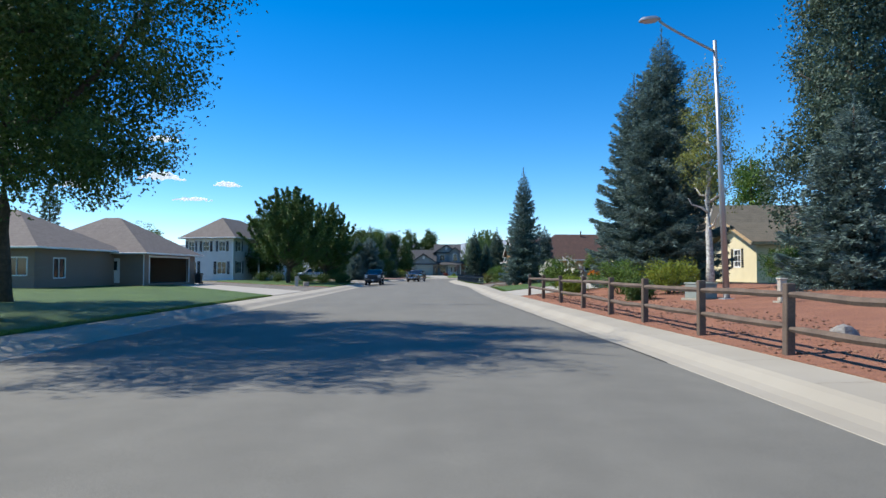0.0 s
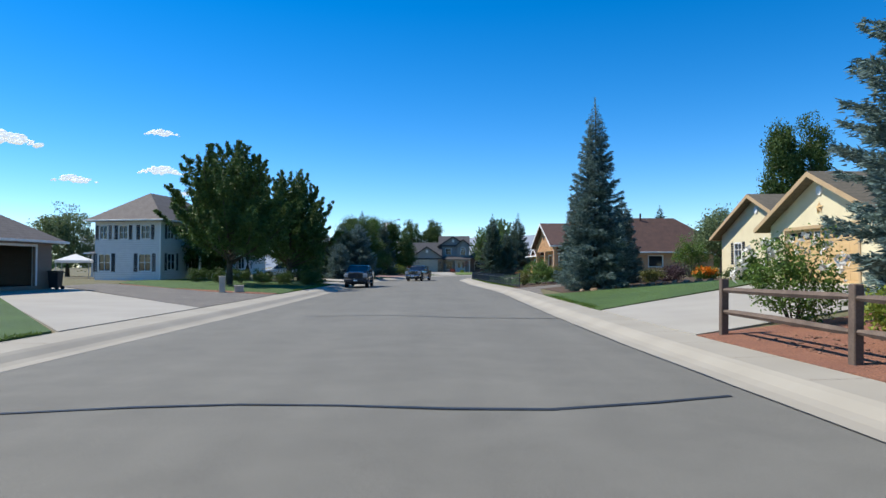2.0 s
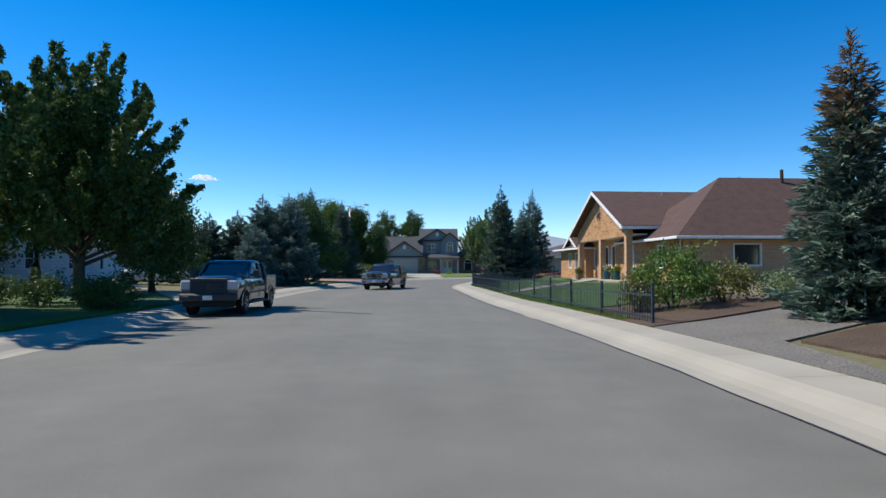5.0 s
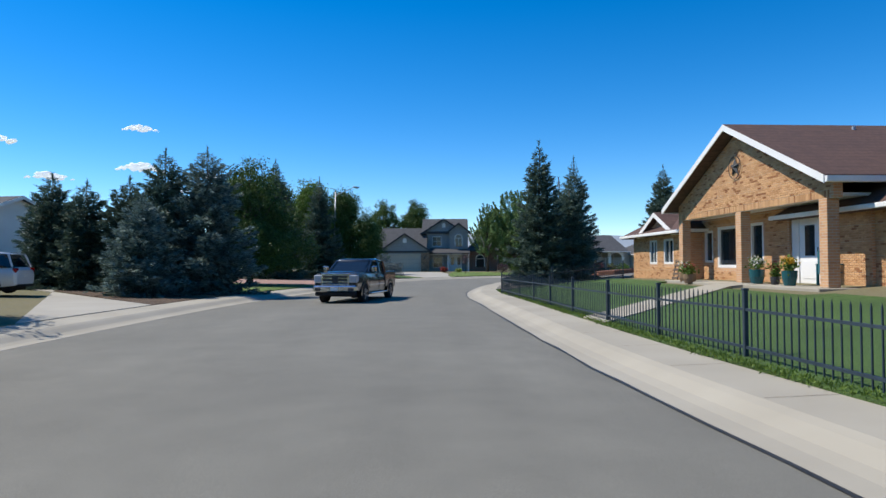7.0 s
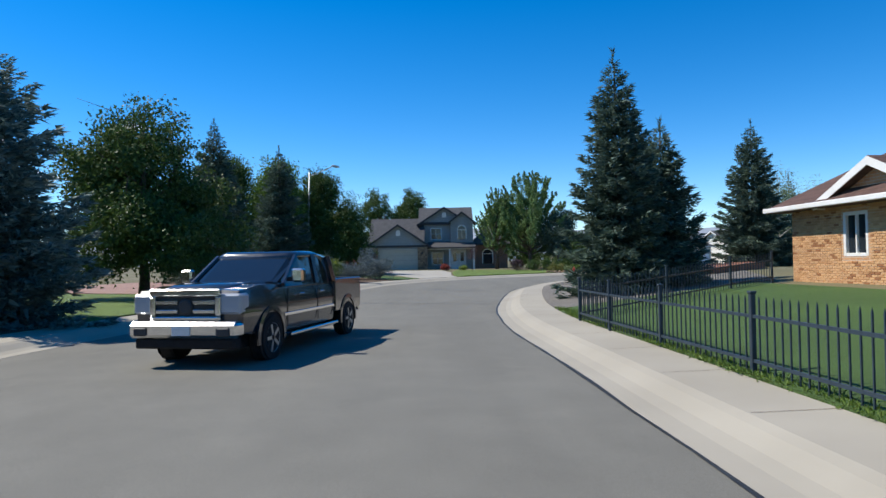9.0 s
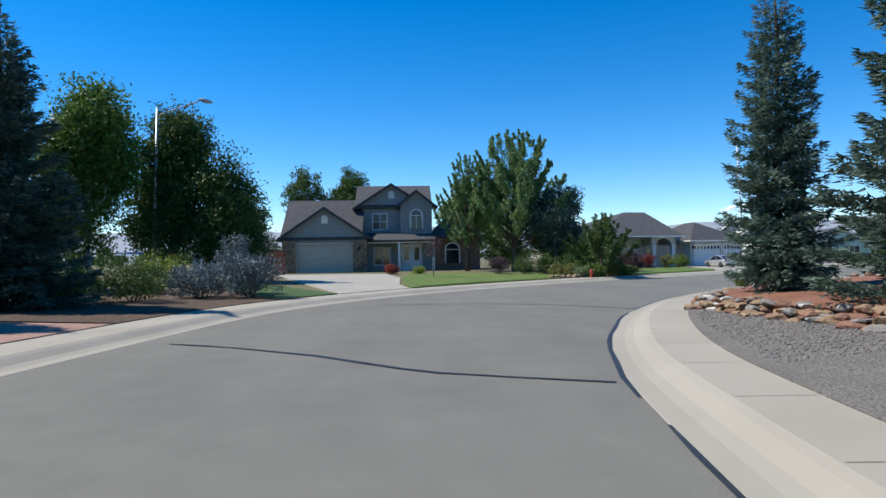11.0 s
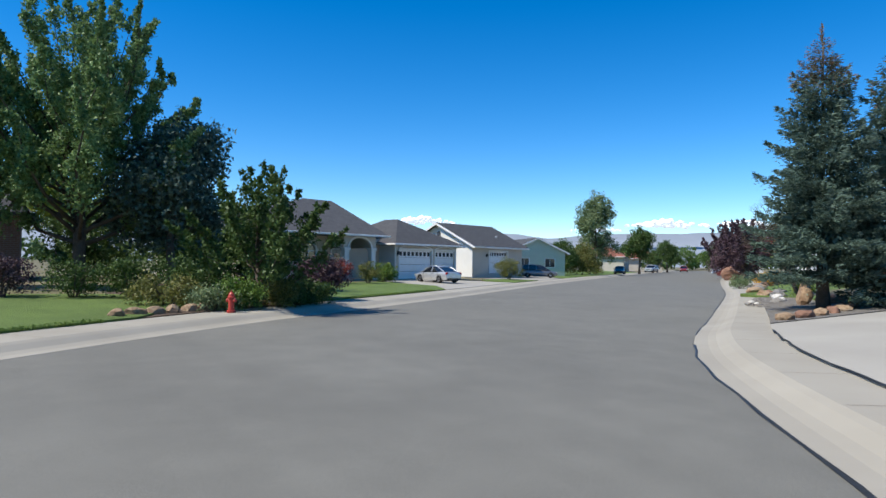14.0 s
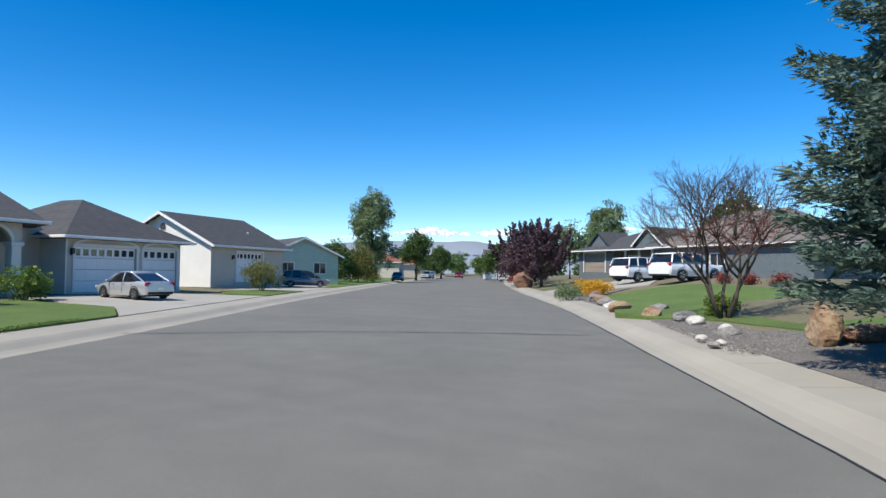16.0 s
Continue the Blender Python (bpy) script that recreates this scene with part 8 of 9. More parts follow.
upswept(-13.6, 60.0, 8.7, 4.9, 33, LEAF_DEEP, "large feathery leafy tree on the shaded lawn", 64, 56000, 0.165)
upswept(-11.3, 66.2, 8.0, 3.8, 34, LEAF_DEEP, "spreading leafy tree above a dark hedge", 56, 44000, 0.165)
leaf_tree(-16.0, 72.0, 7.4, 3.6, 35, LEAF_DARK, "leafy tree beside the bungalow", size=0.22, count=12000)
leaf_tree(-12.4, 74.6, 6.0, 2.4, 135, LEAF_DARK, "dark leafy tree between the drives", size=0.2, count=8000, bottom=0.06)
leaf_tree(-18.6, 70.6, 4.6, 2.3, 136, LEAF_DARK, "low dark tree in front of the bungalow", size=0.2, count=6000, bottom=0.04)
leaf_tree(-21.5, 80.0, 8.0, 3.4, 36, LEAF_DARK, "dark leafy tree beside the bungalow", size=0.24, count=9000)
leaf_tree(-38.5, 86, 7.6, 3.6, 37, LEAF_SILVER, "bushy willow beyond the white house", size=0.24, count=9000, bottom=0.08)
leaf_tree(-38.5, 76, 3.4, 2.6, 38, LEAF_OLIVE, "bushy olive-coloured shrub tree", size=0.22, count=6000, bottom=0.05)
spruce(-44, 74, 11.5, 2.2, 39, SPRUCE_DARK, "dark spruce far behind the houses", fine=1.6, dense=0.5)
for k, (x, y, h, r, mt, lb) in enumerate(((-8.9, 87.6, 5.8, 1.75, SPRUCE, "blue spruce in a dense row"), (-10.6, 87.6, 5.7, 1.5, SPRUCE_GREEN, "green spruce in a dense row"), (-12.5, 88.6, 4.7, 1.3, SPRUCE_DARK, "dark spruce in a dense row"), (-14.4, 88.8, 4.5, 1.2, SPRUCE_DARK, "dark spruce in a dense row"), (-16.3, 89.6, 4.9, 1.35, SPRUCE_DARK, "dark spruce in a dense row"), (-10.4, 84.9, 3.6, 1.2, SPRUCE, "low blue spruce at the front of a row"))):
    spruce(x, y, h, r * 1.15, 41 + k, mt, lb, low=0.02, group="spruce row", taper=0.66)
leaf_tree(-9.7, 97.0, 7.3, 3.2, 50, LEAF_DARK, "round dense tree with dark leaves", size=0.15, count=34000, bottom=0.07, clump=0.24)
leaf_tree(-11.6, 125.5, 9.8, 2.6, 51, LEAF, "group of tall aspens with pale bark", size=0.2, count=22000, bark=BARK_PALE, bottom=0.08)
leaf_tree(-8.8, 128.6, 9.2, 2.3, 52, LEAF_DARK, "tall aspen with pale bark", size=0.2, count=20000, bark=BARK_PALE, bottom=0.08)
leaf_tree(-14.2, 121, 9.5, 2.7, 53, LEAF_DARK, "tall dark tree by the red drive", size=0.2, count=20000, bottom=0.06)
leaf_tree(-5.9, 127.5, 6.9, 1.7, 54, LEAF_DARK, "slim tree beside the slate house drive", size=0.18, count=13000, bottom=0.1)
# added spruce, left of the view at the bend, placed to cast roadside shade
spruce(-11.0, 108.9, 8.6, 2.1, 155, SPRUCE_DARK, "tall dark spruce added to shade the red drive and road", low=0.03, fine=1.3)
spruce(-8.4, 112.8, 7.9, 1.9, 55, SPRUCE_DARK, "dark spruce beside the red drive", low=0.03)
leaf_tree(-6.5, 172, 12.5, 3.2, 56, LEAF_DARK, "poplar rising behind the slate house", size=0.3, count=7000, up=0.7)
leaf_tree(-1.5, 174, 12.8, 3.0, 57, LEAF_DARK, "poplar rising behind the slate house", size=0.3, count=7000, up=0.7)
leaf_tree(12.5, 170, 10.5, 4.2, 58, LEAF_BRIGHT, "yellow-green tree behind the slate house", size=0.3, count=8000)
leaf_tree(-12.6, 163, 8.6, 4.2, 59, LEAF_DARK, "weeping tree behind the outbuilding", size=0.28, count=9000, bottom=0.08)
upswept(11.2, 140.6, 9.9, 4.6, 60, LEAF_FRESH, "large tree with upswept pale green limbs", 46, 44000, 0.15, lean=0.8)
upswept(7.9, 141.4, 8.4, 2.5, 160, LEAF_FRESH, "slim upswept tree beside a larger one", 34, 15000, 0.15, lean=0.9)
leaf_tree(14.0, 139.8, 6.6, 2.3, 61, SPRUCE_DARK, "dark open pine beside the large tree", size=0.2, count=9000, bottom=0.2, clump=0.3)
upswept(14.5, 132.0, 3.7, 2.4, 62, LEAF_DARK, "arching shrub tree by the hydrant", 30, 8000, 0.13, low=0.06, trunk_r=0.07, lean=0.4)
leaf_tree(17.2, 134.2, 1.4, 0.95, 63, LEAF_PURPLE, "dark purple-brown shrub by the walk", size=0.11, count=4500, bottom=0.05, trunk_r=0.05, clump=0.18)
leaf_tree(78.5, 178.0, 12.2, 3.3, 64, LEAF_SILVER, "tall silvery cottonwood by the road", size=0.3, count=9000, bottom=0.14)
leaf_tree(70.0, 172.4, 4.2, 2.4, 65, LEAF_OLIVE, "tall yellowing roadside shrub", size=0.2, count=5000, bottom=0.04, trunk_r=0.06)
leaf_tree(66.5, 172.5, 4.4, 2.0, 66, LEAF_DARK, "rounded bush-like tree in the meadow", size=0.26, count=6000, bottom=0.05)
leaf_tree(104, 190.5, 8.5, 3.2, 67, LEAF_DARK, "leafy tree at the far end of the street", size=0.34, count=6000)
leaf_tree(136, 208, 7.5, 3.6, 68, LEAF_DARK, "leafy tree at the far end of the street", size=0.34, count=5000)
leaf_tree(104, 174, 6, 3.0, 69, LEAF_DARK, "rounded tree at the far end of the street", size=0.3, count=5000)

for k, (x, y, h, r) in enumerate(((6.5, 149.5, 3.4, 1.6), (16.0, 147.5, 4.2, 2.2), (12.8, 150.5, 4.0, 2.2), (18.0, 143.8, 3.0, 1.6), (15.6, 143.5, 2.6, 1.5))):
    leaf_tree(x, y, h, r, 170 + k, LEAF_DARK, "dark understorey tree beside the slate house", size=0.2, count=4500, bottom=0.03, trunk_r=0.06, group="understorey trees")

for k, (x, y, h, r, m_) in enumerate(((97, 167, 5.0, 2.4, LEAF), (103, 169, 6.0, 2.6, LEAF_DARK), (112, 176, 4.6, 2.2, LEAF_OLIVE), (120, 184, 5.2, 2.6, LEAF_DARK), (126, 191, 4.4, 2.4, LEAF), (124, 203, 5.0, 2.6, LEAF_DARK), (152, 214, 6.5, 3.4, LEAF), (93, 193, 3.6, 2.2, LEAF), (160, 204, 7.0, 3.5, LEAF_DARK), (88, 152, 5.4, 2.4, LEAF), (80, 152, 6.2, 2.3, LEAF_SILVER))):
    leaf_tree(x, y, h, r, 190 + k, m_, "street tree towards the far end of the road", size=0.3, count=2400, bottom=0.12, trunk_r=0.1, group="far street trees")

leaf_tree(4.5, 131.5, 2.5, 0.55, 137, LEAF_PURPLE, "thin young tree with dark red leaves on the lawn", size=0.1, count=420, bottom=0.45, trunk_r=0.03, clump=0.14, limbs=6)

# ---- shrubs ----
for k, (x, y, r, h, m_) in enumerate(((13.9, 131.4, 0.7, 0.8, LEAF), (15.1, 131.9, 0.6, 0.75, LEAF_OLIVE), (15.8, 132.4, 0.55, 0.65, LEAF_DARK), (13.6, 134.2, 1.1, 1.3, LEAF_DARK), (12.0, 135.0, 1.0, 1.2, LEAF_DARK))):
    bush(x, y, r, h, 180 + k, m_, "leafy shrub at the foot of the garden trees", count=2000, group="bed shrubs")
bush(-8.9, 63.0, 1.0, 0.9, 70, LEAF_DARK, "clipped dark hedge shrub")
for k in range(6):
    bush(-9.4 - 1.55 * k, 63.4 + 0.12 * k, 0.8, 1.0, 71 + k, LEAF_DARK, "dark clipped hedge shrub in a row", name="hedge", group="hedge shrubs", count=1500)
bush(5.9, 61.0, 1.35, 1.65, 80, LEAF, "rounded green shrub by the fence end", count=3200)
bush(7.4, 61.4, 0.9, 1.1, 81, LEAF_OLIVE, "brownish shrub beside the iron fence end", count=1500)
bush(4.95, 60.8, 0.6, 0.9, 82, LEAF_OLIVE, "small shrub by the walk", count=900)
bush(8.6, 60.6, 0.8, 0.8, 83, LEAF_SILVER, "grey-green low shrub in mulch", count=1200)
for k, (x, y, r, h, m_, f_, n_) in enumerate(((6.3, 32.0, 1.1, 1.75, LEAF, PETAL_WHITE, 45), (7.6, 26.5, 1.3, 1.5, LEAF, None, 0), (8.8, 24.0, 1.2, 1.4, LEAF_BRIGHT, None, 0), (6.1, 28.4, 0.7, 0.9, LEAF_BRIGHT, None, 0), (13.2, 23.5, 1.3, 1.5, LEAF, None, 0), (7.0, 22.2, 0.55, 0.7, LEAF_DARK, None, 0))):
    bush(x, y, r, h, 84 + k, m_, "white-flowering rose bush by the rail fence" if f_ else "leafy green bush in red gravel", flowers=f_, flower_n=max(n_, 1), count=2600)
bush(11.2, 51.6, 0.75, 0.9, 92, LEAF_PURPLE, "low bush with dusky red seed heads", count=1500)
bush(9.9, 50.9, 0.6, 0.75, 93, LEAF_OLIVE, "low bush with dusky seed heads", count=1100)
bush(12.9, 52.2, 0.5, 0.6, 94, LEAF, "clump of orange flowers in the bed", flowers=LEAF_ORANGE, flower_n=70, count=900)
bush(13.6, 52.7, 0.36, 0.55, 95, LEAF, "clump of orange flowers in the bed", flowers=LEAF_ORANGE, flower_n=40, count=700)
def arborvitae(x, y, h, r, seed, label):
    e = thing("arborvitae", x, y, land(x, y), 0, label, "bush")
    part("stem", tube([(0, 0, -0.1), (0, 0, h * 0.8)], [0.04, 0.012], 6), BARK, e)
    lobes = [(0, 0, h * (0.1 + 0.13 * k), r * (1.0 - 0.135 * k), r * (1.0 - 0.135 * k), h * 0.11) for k in range(7)]
    part("foliage", crown_mesh(lobes, 0.06, 9000, seed, 0.05, 0.6, 0.6), LEAF_DARK, e)


arborvitae(13.5, 48.3, 1.5, 0.5, 96, "cone-shaped clipped arborvitae beside the garage")
bush(13.9, 51.0, 0.45, 0.6, 97, LEAF_DARK, "small dark shrub by the wall", count=700)
bush(13.9, 46.6, 0.5, 0.8, 98, LEAF_DARK, "small dark shrub by the garage", count=700)
bush(14.2, 57.0, 1.1, 2.3, 99, LEAF, "tall green shrub at the house corner", count=3000)
bush(8.7, 70.6, 0.62, 0.8, 100, LEAF_DARK, "dark shrub at the brick house corner", count=3500, size=0.06)
bush(-2.9, 116.7, 1.3, 1.4, 101, LEAF_BLUE, "low mound of blue juniper", count=3200, group="junipers")
bush(-4.5, 116.6, 1.2, 1.1, 102, LEAF_BLUE, "low mound of blue juniper", count=2600, group="junipers")
bush(-3.6, 118.4, 1.0, 2.1, 103, LEAF_BLUE, "upright blue juniper in the bed", count=2600, group="junipers")
bush(-5.9, 114.9, 1.4, 1.3, 104, LEAF_DARK, "dark spreading shrub in the shaded bed", count=2400)
bush(-7.6, 114.0, 1.2, 1.0, 105, LEAF, "low green shrub in the shaded bed", count=2000)
bush(-9.8, 119.5, 1.1, 1.2, 106, LEAF_DARK, "shrub beside the red drive", count=1800)
bush(-6.4, 118.6, 1.2, 1.5, 107, LEAF_BRIGHT, "yellow-green grassy shrub in the bed", count=2000)
bush(2.3, 136.6, 0.6, 0.65, 108, LEAF_RED, "red-leaved shrub beside the garage", count=1200)
bush(4.0, 135.9, 0.4, 0.5, 109, LEAF_BRIGHT, "small yellow-green shrub by the porch", count=600)
bush(9.0, 135.6, 0.9, 1.2, 110, LEAF_PURPLE, "dark shrub under the arched window", count=1500)
bush(10.6, 135.2, 0.9, 1.2, 111, LEAF_DARK, "dark shrub by the lawn", count=1500)
bush(12.4, 132.4, 1.0, 0.8, 112, LEAF_OLIVE, "dry spreading shrub in the stone-edged bed", count=1700)
bush(13.2, 131.2, 0.7, 0.6, 113, LEAF_SILVER, "grey low shrub by the hydrant", count=1100)
bush(16.4, 133.0, 0.7, 0.7, 114, LEAF_DARK, "dark shrub by the walk", count=1600)
bush(26.7, 146.8, 0.85, 1.05, 115, LEAF, "flowering rose bush beside the garage", flowers=LEAF_BRIGHT, flower_n=30, count=2000)
bush(24.4, 144.4, 0.6, 1.1, 116, LEAF_OLIVE, "shrub by the arched entry", count=1200)
bush(22.6, 144.0, 0.8, 1.2, 117, LEAF_RED, "red-leaved shrub by the stucco wall", count=1500)
bush(40.6, 152.4, 1.35, 1.75, 118, LEAF_OLIVE, "yellow-green rounded shrub on the lawn strip", count=3200)
bush(73.0, 174.0, 1.5, 1.5, 119, LEAF_BRIGHT, "yellowish bush by the road", count=1800)
bush(75.5, 175.0, 1.3, 1.1, 120, LEAF_OLIVE, "dry low bush by the road", count=1500)
for k, (x, y) in enumerate(((46.3, 135.6), (47.6, 136.4), (48.8, 137.0), (50.0, 137.8))):
    bush(x, y, 0.75, 0.65, 121 + k, LEAF_YELLOW, "golden yellow flowering shrub by the drive", count=1300, group="golden shrubs")
bush(44.2, 136.2, 0.7, 0.6, 126, LEAF_SILVER, "silvery low juniper among stones", count=1100)
for k, (x, y) in enumerate(((43.5, 127.6), (45.6, 129.0), (47.6, 130.4))):
    bush(x, y, 0.3, 0.4, 127 + k, LEAF_RED, "small red shrub along the house wall", count=400, group="red shrubs")
bush(34.2, 127.7, 0.4, 0.5, 131, LEAF_BRIGHT, "green shoots at the foot of a bare tree", count=700)
bush(68.5, 152.0, 1.0, 1.0, 132, LEAF_RED, "reddish rounded shrub by the street", count=1500)
grass_tuft(12.4, 113.75, 0.09, 0.6, 140, LEAF_BRIGHT, "tuft of tall ornamental grass among stones")

# ---- rocks ----
rng_r = np.random.default_rng(77)
for k in range(150):
    t, course = (k // 3) / 54, k % 3
    p = Vector((7.9, 101.2)).lerp(Vector((8.5, 108.7)), t / 0.66) if t < 0.66 else Vector((8.5, 108.7)).lerp(Vector((10.6, 110.7)), (t - 0.66) / 0.34)
    s = rng_r.uniform(0.18, 0.38)
    rock(p.x + rng_r.normal(0, 0.07) - 0.34 + 0.12 * course, p.y + rng_r.normal(0, 0.12) - 0.05 * course, s * 1.4, s, s * 0.55, 500 + k, (ROCK_TAN, ROCK_RED, ROCK_TAN, ROCK_SLATE, ROCK_TAN, ROCK_RED, ROCK_GREY, ROCK_RED, ROCK_TAN, ROCK_WHITE)[rng_r.integers(0, 10)], "angular tan and brown stone stacked along a raised gravel bed", "edging stones", dz=0.1 * course, blunt=(0.42, 0.72))
rock(29.0, 125.15, 0.66, 0.55, 0.95, 307, ROCK_TAN, "large rust-stained upright boulder", name="boulder", blunt=(0.5, 0.8))
rock(29.5, 124.6, 0.9, 0.7, 0.35, 301, ROCK_RED, "flat rust-coloured boulder under a spruce", name="boulder")
for k, (x, y, s, m_) in enumerate(((33.6, 128.4, 0.55, ROCK_GREY), (32.6, 127.9, 0.4, ROCK_WHITE), (34.6, 129.5, 0.5, ROCK_TAN), (35.4, 129.7, 0.45, ROCK_RED), (36.6, 129.9, 0.55, ROCK_GREY), (31.2, 127.0, 0.3, ROCK_WHITE), (30.5, 126.8, 0.35, ROCK_GREY), (36.9, 131.2, 0.6, ROCK_TAN), (38.2, 131.8, 0.55, ROCK_WHITE), (39.1, 132.3, 0.5, ROCK_WHITE), (40.4, 133.0, 0.55, ROCK_GREY), (41.8, 133.7, 0.6, ROCK_TAN), (43.0, 134.4, 0.6, ROCK_GREY), (44.5, 135.0, 0.65, ROCK_RED), (34.0, 127.4, 0.35, ROCK_GREY), (29.3, 127.0, 0.22, ROCK_WHITE), (28.9, 126.6, 0.18, ROCK_WHITE), (28.4, 126.6, 0.2, ROCK_GREY))):
    rock(x, y, s * 1.3, s, s * 0.7, 310 + k, m_, "weathered stone lying in dark gravel")
rock(66.5, 150.2, 2.0, 1.5, 1.5, 340, ROCK_RED, "big reddish boulder by the street", name="boulder")
rock(6.3, 9.9, 0.5, 0.4, 0.35, 341, ROCK_GREY, "grey stone in red gravel")
for k in range(12):
    rock(5.9 + 0.55 * k, 48.35 + 0.1 * math.sin(k) + 0.07 * k, 0.42, 0.3, 0.22, 350 + k, ROCK_TAN, "tan edging stone round the spruce bed", "bed edging stones")
for k in range(10):
    rock(10.9 + 0.42 * k, 129.9 + 0.27 * k, 0.5, 0.3, 0.28, 370 + k, ROCK_TAN, "tan block edging the planting bed", "bed edging stones")
for k in range(9):
    rock(23.4 + 0.7 * k, 122.75 + rng_r.normal(0, 0.1) + 0.06 * k, 0.5, 0.36, 0.26, 385 + k, ROCK_RED if k % 2 else ROCK_TAN, "red-brown stone under the broad spruce", "edging stones")


def rubble(name, pts, n, s0, s1, material, label, seed, lift):
    """Loose broken stones over a polygon, too many to count."""
    rng = np.random.default_rng(seed)
    base = bmesh.new()
    bmesh.ops.create_icosphere(base, subdivisions=1, radius=1.0)
    bv = np.array([v.co[:] for v in base.verts])
    bf = np.array([[v.index for v in f.verts] for f in base.faces])
    base.free()
    P = np.array(pts)
    lo, hi = P.min(0), P.max(0)
    def inside(q):
        c = False
        for a, b in zip(P, np.roll(P, -1, 0)):
            if (a[1] > q[1]) != (b[1] > q[1]) and q[0] < (b[0] - a[0]) * (q[1] - a[1]) / (b[1] - a[1]) + a[0]:
                c = not c
        return c
    vs, fs, k = [], [], 0
    while k < n:
        q = rng.uniform(lo, hi)
        if not inside(q):
            continue
        s = rng.uniform(s0, s1) * np.array((rng.uniform(0.8, 1.5), rng.uniform(0.7, 1.1), rng.uniform(0.45, 0.8)))
        m = np.array(Euler(rng.uniform(-0.5, 0.5, 3) + (0, 0, rng.uniform(0, 6.3))).to_matrix())
        v = (bv * (1 + rng.normal(0, 0.16, bv.shape))) * s @ m.T + np.array((*q, land(*q) + lift + s[2] * 0.35))
        vs.append(v)
        fs.append(bf + k * len(bv))
        k += 1
    ob = part(name, (np.concatenate(vs).tolist(), [], np.concatenate(fs).tolist()), material)
    return tagged(ob, label, "stones", kind="stuff")


rubble("broken_stone", along(offset(R_BACK, 0.06), 110.0, 114.7) + [(14.0, 113.4), (15.8, 111.0), (12.6, 109.5)], 1900, 0.05, 0.14, ROCK_GREY, "loose bed of broken grey stone", 1, 0.05)
rubble("gravel_stones", [(5.4, 101.5), (6.95, 106.2), (9.35, 110.3), (9.9, 109.9), (8.3, 106), (7.8, 101.5)], 3600, 0.009, 0.022, ROCK_SLATE, "coarse grey gravel beside the walk", 2, 0.03)
rubble("gravel_stones", [(27.5, 126.2), (33, 129.0), (36, 130), (33, 127), (29, 124.5)], 3000, 0.009, 0.022, ROCK_SLATE, "coarse dark gravel beside the walk", 3, 0.03)
rubble("red_stones", [(4.9, 4), (4.85, 20), (4.7, 30.5), (6.5, 30.5), (7.5, 20), (8.0, 4)], 1400, 0.015, 0.04, ROCK_RED, "red crushed stone behind the rail fence", 4, 0.03)

# ---- porch things at the brick house ----
def planter(x, y, z, r, h, material, label, flowers, seed):
    e = thing("planter", x, y, z, 0, label, "planter", "porch planters")
    part("pot", lathe([(r * 0.7, 0), (r * 0.95, h * 0.5), (r, h), (r * 0.85, h), (r * 0.8, h - 0.05)], 16), material, e)
    rng = np.random.default_rng(seed)
    c = np.array((0, 0, h + 0.14)) + rng.normal(0, 1, (220, 3)) * np.array((r * 0.45, r * 0.45, 0.1))
    part("foliage", merged(leaves(c, 0.09, rng)), LEAF, e)
    c = np.array((0, 0, h + 0.25)) + rng.normal(0, 1, (90, 3)) * np.array((r * 0.45, r * 0.45, 0.06))
    part("blossom", merged(leaves(c, 0.07, rng)), flowers, e)


planter(9.15, 83.3, 0.64, 0.24, 0.34, BARREL, "half-barrel planter with white flowers", PETAL_WHITE, 1)
planter(9.0, 82.6, 0.63, 0.22, 0.32, BARREL, "half-barrel planter with pink flowers", LEAF_RED, 2)
planter(9.75, 79.6, 0.7, 0.22, 0.42, TERRACOTTA, "teal glazed pot with flowers on the porch", PETAL_WHITE, 3)
planter(9.75, 77.9, 0.7, 0.2, 0.4, TERRACOTTA, "teal glazed pot with yellow flowers on the porch", LEAF_YELLOW, 4)
planter(9.85, 78.8, 0.7, 0.13, 0.22, TRIM_DARK, "small dark pot on the porch", LEAF_RED, 5)


def porch_chair(x, y, z, turn):
    e = thing("porch_chair", x, y, z, turn, "teal slatted garden armchair on the porch", "chair")
    for k in range(5):
        part("back_slat", boxes((-0.26 + 0.105 * k, -0.165 + 0.105 * k, 0.24, 0.27, 0.3, 0.92 + 0.03 * (2 - abs(k - 2))), bevel=0.005), CHAIR_TEAL, e)
        part("seat_slat", boxes((-0.27, 0.27, -0.3 + 0.11 * k, -0.2 + 0.11 * k, 0.34, 0.365), bevel=0.005), CHAIR_TEAL, e)
    for sx in (-0.29, 0.29):
        for yy in (-0.28, 0.26):
            part("leg", boxes((sx - 0.03, sx + 0.03, yy - 0.03, yy + 0.03, 0, 0.55)), CHAIR_TEAL, e)
        part("armrest", boxes((sx - 0.06, sx + 0.06, -0.34, 0.3, 0.55, 0.58), bevel=0.006), CHAIR_TEAL, e)


porch_chair(10.6, 77.4, 0.7, 75)


def garden_rack(x, y, z, turn):
    e = thing("garden_rack", x, y, z, turn, "dark slatted wooden rack leaning on the brick wall", "rack")
    e.matrix_basis = e.matrix_basis @ pose(0, 0, 0, -12, 0, 0)
    for sx in (-0.2, 0.2):
        part("rail", boxes((sx - 0.02, sx + 0.02, -0.02, 0.02, 0.0, 0.85), bevel=0.006), WOOD_GREY, e)
    for k in range(5):
        part("slat", boxes((-0.24, 0.24, -0.045, -0.022, 0.1 + 0.16 * k, 0.18 + 0.16 * k), bevel=0.005), WOOD_GREY, e)


garden_rack(9.55, 85.3, 0.62, -88)


